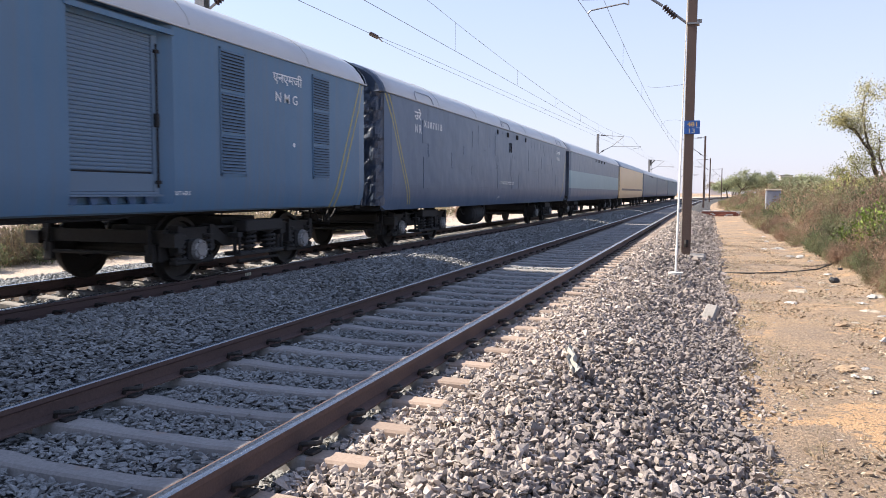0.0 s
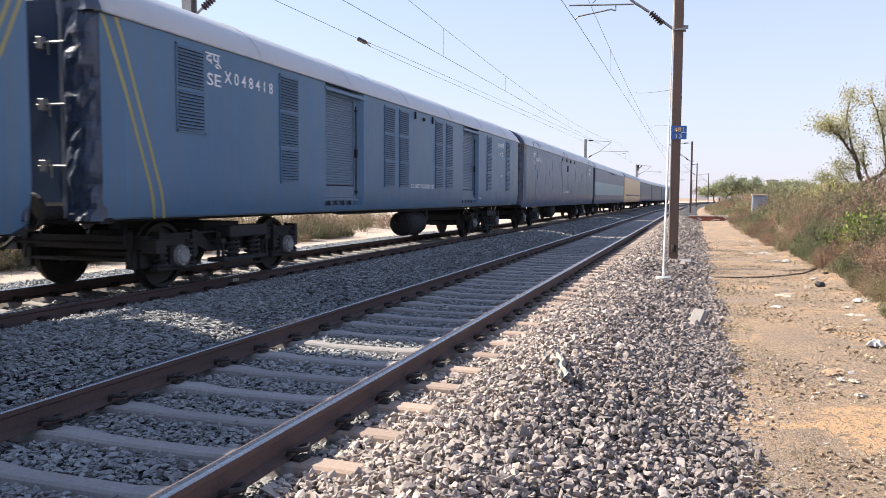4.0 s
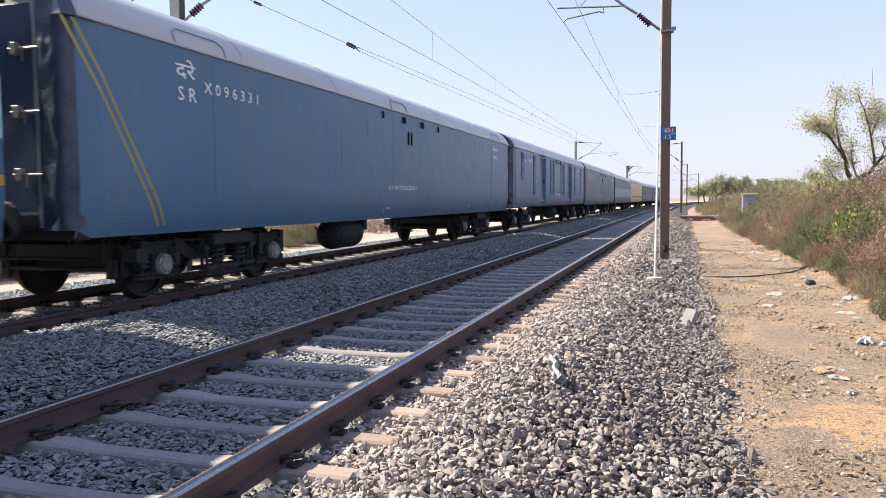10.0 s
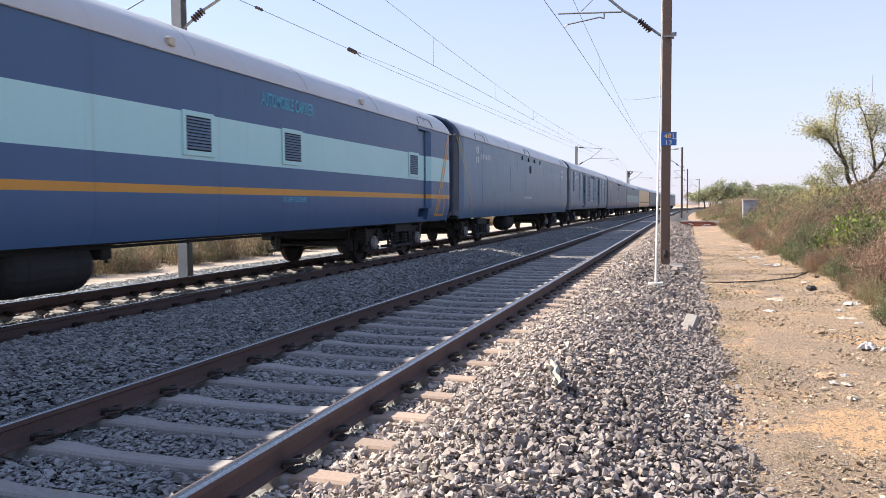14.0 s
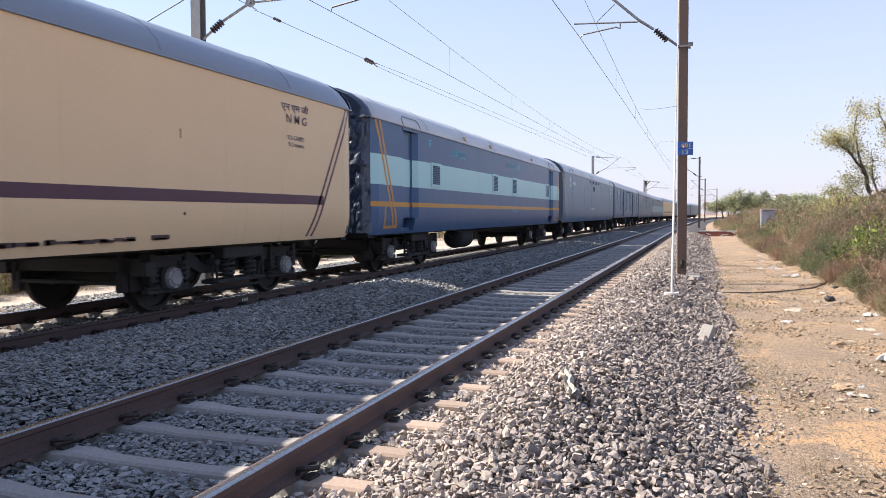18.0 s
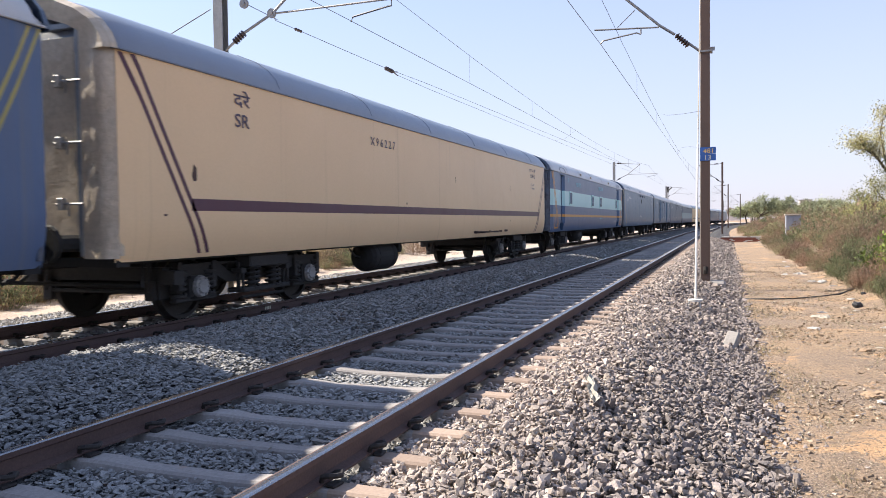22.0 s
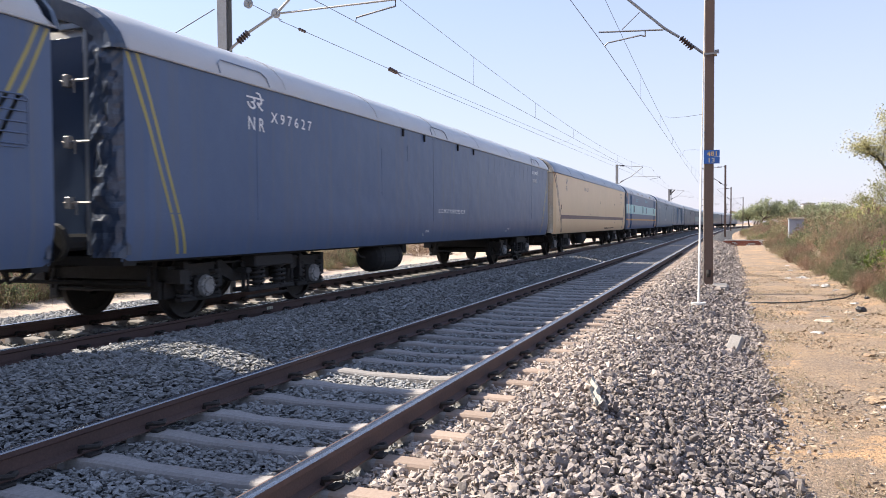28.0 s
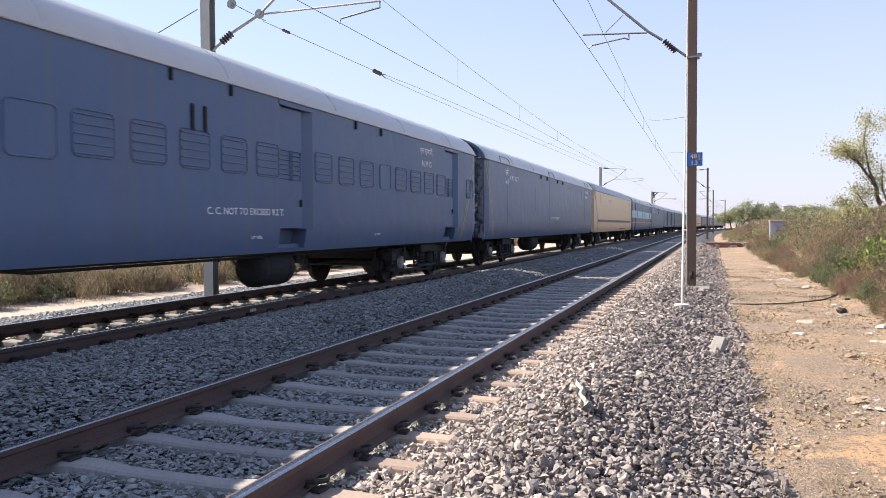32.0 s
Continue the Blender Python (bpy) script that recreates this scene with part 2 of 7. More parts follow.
M = {
    "ballast": surface("ballast_stone", (0.375, 0.318, 0.292), (0.215, 0.185, 0.172), 0.9, 60.0, 0.85, bump=0.7, depth=0.010, island=0.38, grainy=0.4),
    "ballast_dusty": surface("ballast_dusty_stone", (0.53, 0.445, 0.385), (0.38, 0.32, 0.28), 0.9, 60.0, 0.9, bump=0.5, depth=0.006, island=0.36, grainy=0.35),
    # Pale bluish stones, lightened to lift the train's shade on the tracks
    "ballast_clean": surface("ballast_shade_lift_stone", (0.385, 0.380, 0.368), (0.258, 0.256, 0.252), 0.9, 60.0, 0.85, bump=0.7, depth=0.010, island=0.24, grainy=0.35),
    # Bed coloured dark so the gaps between stones read as shaded
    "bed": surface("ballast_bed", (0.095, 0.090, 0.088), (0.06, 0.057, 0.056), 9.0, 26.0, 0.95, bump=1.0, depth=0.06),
    "dirt": surface("dry_earth", (0.46, 0.315, 0.195), (0.345, 0.255, 0.185), 0.95, 34.0, 0.95, bump=1.0, depth=0.045, spread=0.12, grainy=0.5,
                    rust=((0.50, 0.31, 0.165), 0.75, 0.545), specks=(((0.25, 0.18, 0.125), 9.0, 0.565), ((0.15, 0.115, 0.085), 38.0, 0.575), ((0.56, 0.45, 0.32), 55.0, 0.62))),
    # Dusty earth past the far track, lightened further to stand for glare
    "dust": surface("pale_dust_glare", (0.60, 0.48, 0.385), (0.47, 0.38, 0.30), 0.8, 30.0, 0.95, bump=0.8, depth=0.03, grainy=0.35, specks=(((0.25, 0.2, 0.16), 30.0, 0.62),)),
    "sleeper": surface("sleeper_concrete", (0.37, 0.340, 0.320), (0.30, 0.276, 0.262), 2.2, 45.0, 0.9, bump=0.3, depth=0.004, objects=0.16,
                       rust=((0.30, 0.24, 0.205), 4.0, 0.62)),
    "sleeper_dusty": surface("sleeper_dusty_end", (0.39, 0.29, 0.225), (0.31, 0.235, 0.19), 3.0, 45.0, 0.95, bump=0.4, depth=0.006, objects=0.22, rust=((0.25, 0.185, 0.15), 5.0, 0.60)),
    "rail_side": surface("rail_rust", (0.120, 0.070, 0.060), (0.080, 0.050, 0.046), 1.5, 60.0, 0.8, bump=0.25, depth=0.003),
    "rail_top": surface("rail_steel", (0.48, 0.48, 0.49), (0.34, 0.33, 0.33), 0.6, 30.0, 0.27, metal=1.0, bump=0.03, depth=0.001),
    "clip": surface("clip_iron", (0.020, 0.017, 0.016), (0.03, 0.022, 0.018), 20.0, 90.0, 0.75, bump=0.3, depth=0.003),
    "clod": surface("earth_clod", (0.32, 0.22, 0.135), (0.22, 0.165, 0.12), 0.8, 40.0, 0.95, bump=0.3, depth=0.004, island=0.35),
    "pebble": surface("pebble", (0.46, 0.38, 0.28), (0.34, 0.28, 0.22), 0.6, 40.0, 0.9, bump=0.2, depth=0.003, island=0.4),
    "blue": paint("coach_blue", (0.070, 0.158, 0.268), (0.112, 0.196, 0.305), dirt=(0.125, 0.165, 0.215), dents=0.35, lo=0.46, hi=0.80),
    "blue_worn": paint("coach_blue_worn", (0.080, 0.125, 0.205), (0.110, 0.155, 0.235), dents=0.5, rust=0.78),
    "blue_dark": paint("coach_navy", (0.078, 0.122, 0.224), (0.108, 0.155, 0.258), dirt=(0.125, 0.145, 0.195), dents=0.4, lo=0.48, hi=0.80),
    "navy": paint("coach_indigo", (0.060, 0.118, 0.232), (0.072, 0.132, 0.248), dirt=(0.05, 0.065, 0.10)),
    "cyan": paint("coach_pale_blue", (0.43, 0.69, 0.70), (0.39, 0.64, 0.66), dirt=(0.22, 0.30, 0.30)),
    "cyan_faded": paint("band_faded_blue", (0.27, 0.41, 0.46), (0.22, 0.34, 0.40), dirt=(0.16, 0.20, 0.22)),
    "rag": surface("rag_cloth", (0.46, 0.43, 0.37), (0.33, 0.31, 0.265), 12.0, 50.0, 0.9, bump=0.3, depth=0.005),
    "cream": paint("coach_cream", (0.80, 0.585, 0.355), (0.73, 0.53, 0.32), dirt=(0.42, 0.30, 0.18), rust=0.80, lo=0.6, hi=0.98),
    "maroon": paint("band_maroon", (0.115, 0.055, 0.075), (0.10, 0.05, 0.07)),
    "orange": paint("band_orange", (0.62, 0.30, 0.06), (0.52, 0.26, 0.06)),
    "yellow": paint("band_yellow", (0.42, 0.37, 0.13), (0.33, 0.29, 0.11)),
    "white": paint("lettering_white", (0.82, 0.84, 0.86), (0.70, 0.73, 0.76)),
    "teal": paint("lettering_teal", (0.07, 0.42, 0.60), (0.07, 0.38, 0.54)),
    "plum": paint("lettering_plum", (0.10, 0.075, 0.11), (0.09, 0.07, 0.10)),
    "roof": paint("roof_grey", (0.53, 0.53, 0.53), (0.44, 0.44, 0.445), dirt=(0.32, 0.31, 0.30), dents=0.15, gloss=0.5),
    "roof_cool": paint("roof_slate", (0.22, 0.255, 0.32), (0.19, 0.22, 0.275), dirt=(0.15, 0.16, 0.18), dents=0.15, gloss=0.5),
    "shutter": paint("shutter_grey_blue", (0.135, 0.200, 0.280), (0.118, 0.178, 0.252), dirt=(0.08, 0.10, 0.12)),
    "grille": paint("louvre_blue", (0.100, 0.160, 0.240), (0.084, 0.138, 0.210)),
    "hole": surface("dark_opening", (0.012, 0.013, 0.016), (0.008, 0.008, 0.01), 3.0, 20.0, 0.8, bump=0.0),
    "end": surface("end_sheet", (0.034, 0.062, 0.120), (0.020, 0.036, 0.070), 2.5, 9.0, 0.40, bump=0.5, depth=0.03, dents=1.0, gloss=0.9),
    # Door coloured lighter than the end sheets, as if the sky lit it
    "end_door": paint("end_door_navy", (0.055, 0.085, 0.150), (0.045, 0.068, 0.120), dents=0.4),
    # Edge colour made pale to give glints in the shaded coach gap
    "end_edge": surface("end_edge", (0.22, 0.25, 0.29), (0.40, 0.42, 0.45), 6.0, 30.0, 0.35, metal=0.4, bump=0.1, depth=0.003),
    "end_grey": surface("end_sheet_bare", (0.62, 0.52, 0.40), (0.50, 0.42, 0.32), 2.0, 14.0, 0.33, metal=0.15, bump=0.4, depth=0.03, dents=1.0,
                        rust=((0.20, 0.13, 0.08), 2.0, 0.64)),
    "under": surface("underframe_grime", (0.012, 0.012, 0.013), (0.019, 0.018, 0.018), 2.5, 30.0, 0.85, bump=0.3, depth=0.006),
    "bogie": surface("bogie_grime", (0.024, 0.023, 0.024), (0.036, 0.033, 0.031), 4.0, 30.0, 0.8, bump=0.3, depth=0.006),
    "wheel": surface("wheel_steel", (0.03, 0.027, 0.026), (0.05, 0.043, 0.038), 3.0, 30.0, 0.6, metal=0.4, bump=0.1, depth=0.003),
    "cap": surface("axle_cover", (0.40, 0.40, 0.41), (0.20, 0.19, 0.18), 9.0, 40.0, 0.5, metal=0.2, bump=0.3, depth=0.004),
    "mast": surface("mast_brown", (0.165, 0.105, 0.078), (0.13, 0.085, 0.065), 1.2, 40.0, 0.65, metal=0.1, bump=0.12, depth=0.003),
    "galv": surface("galvanised", (0.34, 0.335, 0.33), (0.27, 0.262, 0.255), 3.0, 40.0, 0.5, metal=0.5, bump=0.1, depth=0.003),
    "wire": surface("wire_metal", (0.17, 0.17, 0.18), (0.13, 0.13, 0.14), 5.0, 50.0, 0.5, metal=0.6, bump=0.0),
    "insulator": surface("insulator_brown", (0.075, 0.045, 0.04), (0.05, 0.035, 0.032), 8.0, 40.0, 0.25, bump=0.0),
    "whitewash": surface("white_paint", (0.72, 0.70, 0.67), (0.55, 0.53, 0.50), 4.0, 40.0, 0.8, bump=0.2, depth=0.004),
    "concrete": surface("concrete", (0.36, 0.335, 0.31), (0.27, 0.25, 0.235), 4.0, 40.0, 0.9, bump=0.3, depth=0.005),
    "sign_blue": surface("sign_blue", (0.035, 0.14, 0.46), (0.03, 0.12, 0.40), 5.0, 50.0, 0.4, bump=0.05, depth=0.002),
    "sign_white": surface("sign_white", (0.62, 0.60, 0.48), (0.52, 0.50, 0.40), 5.0, 50.0, 0.5, bump=0.0),
    "sign_yellow": surface("sign_yellow", (0.80, 0.52, 0.20), (0.66, 0.42, 0.16), 5.0, 50.0, 0.5, bump=0.0),
    "brick": surface("red_brick", (0.33, 0.12, 0.08), (0.25, 0.09, 0.065), 6.0, 40.0, 0.9, bump=0.3, depth=0.005, objects=0.2),
    "bark": surface("bark", (0.12, 0.085, 0.06), (0.08, 0.058, 0.042), 6.0, 30.0, 0.9, bump=0.6, depth=0.02),
    "plastic": surface("white_plastic", (0.62, 0.58, 0.55), (0.46, 0.43, 0.40), 8.0, 30.0, 0.5, bump=0.4, depth=0.02),
    "black": surface("black_plastic", (0.02, 0.02, 0.022), (0.03, 0.03, 0.032), 8.0, 30.0, 0.45, bump=0.4, depth=0.01),
    "cabinet": surface("cabinet_grey", (0.34, 0.36, 0.41), (0.29, 0.31, 0.36), 2.0, 30.0, 0.6, bump=0.05, depth=0.003),
    "cabinet_top": surface("cabinet_lid", (0.52, 0.45, 0.36), (0.44, 0.38, 0.31), 2.0, 30.0, 0.7, bump=0.05, depth=0.003),
    # Pale pinkish tone that puts distance haze on the houses and the tower
    "plaster": surface("far_pale_hazed", (0.70, 0.64, 0.62), (0.62, 0.57, 0.56), 0.5, 6.0, 0.9, bump=0.0),
    "signal": surface("signal_black", (0.02, 0.02, 0.024), (0.03, 0.03, 0.034), 5.0, 40.0, 0.6, bump=0.0),
}


def leafy(name, colour, second, island=0.50, thin=0.25):
    m = surface(name, colour, second, 0.8, 20.0, 0.75, bump=0.0, island=island, spread=0.25, objects=0.32)
    nt = m.node_tree
    bs = nt.nodes["Principled BSDF"]
    tr = nt.nodes.new("ShaderNodeBsdfTranslucent")
    mx = nt.nodes.new("ShaderNodeMixShader")
    mx.inputs[0].default_value = thin
    nt.links.new(bs.inputs["Base Color"].links[0].from_socket, tr.inputs[0])
    nt.links.new(bs.outputs[0], mx.inputs[1])
    nt.links.new(tr.outputs[0], mx.inputs[2])
    nt.links.new(mx.outputs[0], nt.nodes["Material Output"].inputs[0])
    return m


M["straw"] = leafy("dry_stalks", (0.34, 0.225, 0.150), (0.22, 0.14, 0.098))
M["hay"] = leafy("pale_straw", (0.42, 0.33, 0.20), (0.33, 0.25, 0.15))
M["green"] = leafy("green_leaves", (0.19, 0.22, 0.10), (0.13, 0.155, 0.075))
M["olive"] = leafy("olive_leaves", (0.25, 0.25, 0.125), (0.19, 0.195, 0.10))
M["yellowish"] = leafy("yellow_green_leaves", (0.52, 0.47, 0.19), (0.40, 0.40, 0.16), thin=0.5)
M["lime"] = leafy("bright_leaves", (0.22, 0.29, 0.045), (0.15, 0.21, 0.04))
M["tree_leaf"] = leafy("thorn_tree_leaves", (0.50, 0.46, 0.25), (0.40, 0.37, 0.18), thin=0.5)
# Leaf colour paled to stand for haze over the distant trees
M["far_green"] = leafy("far_hazed_leaves", (0.36, 0.38, 0.22), (0.29, 0.31, 0.19))


# ------------------------------------------------------------------ mesh making
class Geo:
    """Verts, faces and material slots of one mesh."""

    def __init__(self):
        self.v, self.f, self.s = [], [], []

    def add(self, verts, faces, slot=0):
        n = len(self.v)
        self.v += [tuple(p) for p in verts]
        self.f += [tuple(i + n for i in q) for q in faces]
        self.s += [slot] * len(faces)
        return self

    def box(self, x0, x1, y0, y1, z0, z1, slot=0, bevel=0.0):
        b = min(bevel, (x1 - x0) / 2.01, (y1 - y0) / 2.01, (z1 - z0) / 2.01)
        if b <= 0:
            v = [(x, y, z) for x in (x0, x1) for y in (y0, y1) for z in (z0, z1)]
            return self.add(v, [(0, 1, 3, 2), (4, 6, 7, 5), (0, 4, 5, 1), (2, 3, 7, 6), (0, 2, 6, 4), (1, 5, 7, 3)], slot)
        ring = lambda z, i: [(x0 + i, y0 + b, z), (x0 + b, y0 + i, z), (x1 - b, y0 + i, z), (x1 - i, y0 + b, z),
                             (x1 - i, y1 - b, z), (x1 - b, y1 - i, z), (x0 + b, y1 - i, z), (x0 + i, y1 - b, z)]
        v = ring(z0, b * 0.999) + ring(z0 + b, 0) + ring(z1 - b, 0) + ring(z1, b * 0.999)
        f = [tuple(range(7, -1, -1)), tuple(range(24, 32))]
        for r in range(3):
            f += [(r * 8 + k, r * 8 + (k + 1) % 8, r * 8 + 8 + (k + 1) % 8, r * 8 + 8 + k) for k in range(8)]
        return self.add(v, f, slot)

    def prism(self, profile, axis, a, b, slot=0, caps=True):
        """A closed profile of pairs carried along an axis: 'x' takes (y, z), 'y' takes (x, z), 'z' takes (x, y)."""
        put = {"x": lambda p, q, w: (w, p, q), "y": lambda p, q, w: (p, w, q), "z": lambda p, q, w: (p, q, w)}[axis]
        n = len(profile)
        v = [put(p, q, w) for w in (a, b) for p, q in profile]
        f = [(k, (k + 1) % n, n + (k + 1) % n, n + k) for k in range(n)]
        if caps:
            f += [tuple(range(n - 1, -1, -1)), tuple(range(n, 2 * n))]
        return self.add(v, f, slot)

    def tube(self, points, radius, sides=6, slot=0, caps=True):
        """A round bar through points; the radius may be one number or one for each point."""
        pts = [Vector(p) for p in points]
        rad = radius if isinstance(radius, (list, tuple)) else [radius] * len(pts)
        v, f = [], []
        for k, p in enumerate(pts):
            d = (pts[min(k + 1, len(pts) - 1)] - pts[max(k - 1, 0)]).normalized()
            up = Vector((0, 0, 1)) if abs(d.z) < 0.9 else Vector((1, 0, 0))
            e = d.cross(up).normalized()
            g = e.cross(d)
            for j in range(sides):
                a = 2 * math.pi * j / sides
                v.append(p + rad[k] * (math.cos(a) * e + math.sin(a) * g))
        for k in range(len(pts) - 1):
            f += [(k * sides + j, k * sides + (j + 1) % sides, (k + 1) * sides + (j + 1) % sides, (k + 1) * sides + j) for j in range(sides)]
        if caps:
            f += [tuple(range(sides - 1, -1, -1)), tuple(range((len(pts) - 1) * sides, len(pts) * sides))]
        return self.add(v, f, slot)

    def mesh(self, name, mats, smooth=False):
        me = bpy.data.meshes.new(name)
        me.from_pydata(self.v, [], self.f)
        for m in mats if isinstance(mats, (list, tuple)) else [mats]:
            me.materials.append(M[m] if isinstance(m, str) else m)
        if any(self.s):
            me.polygons.foreach_set("material_index", self.s)
        if smooth:
            me.shade_smooth()
        me.update()
        return me


def fast_mesh(name, verts, faces, mats, slots=None):
    """A mesh from arrays whose faces all have the same number of corners."""
    me = bpy.data.meshes.new(name)
    k = faces.shape[1]
    me.vertices.add(len(verts))
    me.vertices.foreach_set("co", np.ascontiguousarray(verts, dtype=np.float32).ravel())
    me.loops.add(faces.size)
    me.loops.foreach_set("vertex_index", np.ascontiguousarray(faces, dtype=np.int32).ravel())
    me.polygons.add(len(faces))
    me.polygons.foreach_set("loop_start", np.arange(len(faces), dtype=np.int32) * k)
    for m in mats:
        me.materials.append(M[m])
    if slots is not None:
        me.polygons.foreach_set("material_index", np.ascontiguousarray(slots, dtype=np.int32))
    me.update(calc_edges=True)
    me.validate()
    me.shade_flat()
    return me


def part(name, data, parent, label="", at=None):
    """One mesh object under a thing or a part."""
    ob = new(name, data)
    ob.parent = parent
    if at is not None:
        ob.matrix_basis = at if isinstance(at, Matrix) else Matrix.Translation(at)
    if label:
        ob["label"] = label
    return ob


def thing(name, label, category, group="", kind="", data=None, at=None):
    ob = new(name, data)
    if at is not None:
        ob.matrix_basis = at if isinstance(at, Matrix) else Matrix.Translation(at)
    return tagged(ob, label, category, group, kind)


CACHE = {}


def once(key, make):
    if key not in CACHE:
        CACHE[key] = make()
    return CACHE[key]


def lettering(body, width, height, mat):
    """Flat painted letters, fitted to a width and height, reading along +y on a face that looks to +x."""
    def make():
        cu = bpy.data.curves.new("lettering", "FONT")
        cu.body, cu.size, cu.resolution_u, cu.offset = body, 1.0, 3, 0.012
        tmp = bpy.data.objects.new("lettering", cu)
        scene.collection.objects.link(tmp)
        bpy.context.view_layer.update()
        me = bpy.data.meshes.new_from_object(tmp.evaluated_get(bpy.context.evaluated_depsgraph_get()))
        bpy.data.objects.remove(tmp)
        co = np.empty(len(me.vertices) * 3, np.float32)
        me.vertices.foreach_get("co", co)
        co = co.reshape(-1, 3)
        lo, hi = co.min(0), co.max(0)
        x, y = (co[:, 0] - lo[0]) / (hi[0] - lo[0]) * width, (co[:, 1] - lo[1]) / (hi[1] - lo[1]) * height
        me.vertices.foreach_set("co", np.stack([0 * x, x, y], 1).astype(np.float32).ravel())
        me.materials.clear()
        me.materials.append(M[mat])
        me.update()
        return me
    return once(("text", body, width, height, mat), make)


# ------------------------------------------------------------------ ground
def lerp(x, table):
    return float(np.interp(x, [p[0] for p in table], [p[1] for p in table]))


GROUND = [(-400, 1.0), (-60, 0.1), (-16, -0.45), (-12, -0.50), (-10.3, -0.52), (-9, -0.60), (3.2, -0.60), (3.3, -0.37), (4.0, -0.345), (5.2, -0.33),
          (6.2, -0.18), (9, 0.05), (20, 0.15), (60, 0.5), (400, 1.0)]
BALLAST = [(-10.6, -0.56), (-9.6, -0.46), (-7.6, -0.33), (-6.5, -0.20), (-6.2, -0.205), (-3.95, -0.18), (-3.5, -0.08), (-2.9, -0.01), (-2.3, -0.01), (-1.8, -0.08), (-1.4, -0.18),
           (-1.2, -0.20), (0.98, -0.205), (1.06, -0.215), (1.32, -0.205), (1.48, -0.15), (1.70, -0.08), (1.95, -0.045), (2.16, -0.055), (2.5, -0.140), (2.9, -0.255), (3.2, -0.335), (3.45, -0.372), (3.6, -0.40)]


def build_ground():
    xs = [-3000, -1200, -400, -150, -60, -30, -20, -16, -14, -12, -11, -10.3, -9, -4, 2, 3.0, 3.2, 3.3] + [3.4 + 0.15 * k for k in range(26)] + \
         [7.6, 8.2, 9, 10, 12, 15, 20, 30, 60, 150, 400, 1200, 3000]
    ys = [-3000, -900, -200, -60, -20, -5, 0] + [1 + 0.3 * k for k in range(100)] + [32 + 2 * k for k in range(40)] + [115, 130, 160, 200, 260, 350, 500, 900, 3000]
    v, f = [], []
    for y in ys:
        for x in xs:
            z = lerp(x, GROUND)
            if 3.3 < x < 8 and 0 < y < 112:
                z += 0.03 * noise.noise((x * 1.1, y * 0.8, 0)) + 0.012 * noise.noise((x * 4, y * 4, 3))
            v.append((x + (bend(y) if abs(x) < 300 else 0), y, z))
    n = len(xs)
    for j in range(len(ys) - 1):
        for i in range(n - 1):
            f.append((j * n + i, j * n + i + 1, (j + 1) * n + i + 1, (j + 1) * n + i))
    g = Geo().add(v, f)
    g.s = [1 if -60 < xs[k % (n - 1)] < -9 else 0 for k in range(len(f))]
    thing("ground", "dry sandy earth with pebbles and patches of straw", "ground", kind="structure", data=g.mesh("ground", ["dirt", "dust"], True))


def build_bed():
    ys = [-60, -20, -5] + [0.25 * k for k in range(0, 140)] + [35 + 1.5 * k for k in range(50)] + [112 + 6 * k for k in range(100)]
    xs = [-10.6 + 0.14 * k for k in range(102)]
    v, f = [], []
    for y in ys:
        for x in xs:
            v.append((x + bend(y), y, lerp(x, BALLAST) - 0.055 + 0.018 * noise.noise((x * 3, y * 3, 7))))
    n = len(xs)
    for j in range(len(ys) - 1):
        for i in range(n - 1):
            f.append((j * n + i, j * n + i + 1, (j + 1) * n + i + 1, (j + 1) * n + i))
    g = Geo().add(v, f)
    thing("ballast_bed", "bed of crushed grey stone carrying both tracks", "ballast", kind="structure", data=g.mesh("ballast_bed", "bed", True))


def stone_shapes(rng, count, corners, flat=1.0):
    """Broken stones: hulls of a few corners spread over a flattish block, as triangles."""
    shapes = []
    for _ in range(count):
        while True:
            pts = rng.normal(size=(corners, 3))
            pts /= (np.abs(pts) ** 5).sum(1)[:, None] ** 0.2
            pts = (pts + rng.normal(0, 0.07, pts.shape)) * np.array([rng.uniform(0.80, 1.0), rng.uniform(0.60, 0.80), rng.uniform(0.36, 0.52) * flat])
            bm = bmesh.new()
            for p in pts:
                bm.verts.new(p)
            hull = bmesh.ops.convex_hull(bm, input=bm.verts)
            bmesh.ops.delete(bm, geom=[e for e in hull["geom_interior"] if isinstance(e, bmesh.types.BMVert)], context="VERTS")
            bmesh.ops.triangulate(bm, faces=bm.faces)
            bm.verts.index_update()
            good = len(bm.verts) >= corners - 4
            v, f = np.array([x.co[:] for x in bm.verts]), np.array([[q.index for q in x.verts] for x in bm.faces])
            bm.free()
            if good:
                shapes.append((v, f))
                break
    return shapes


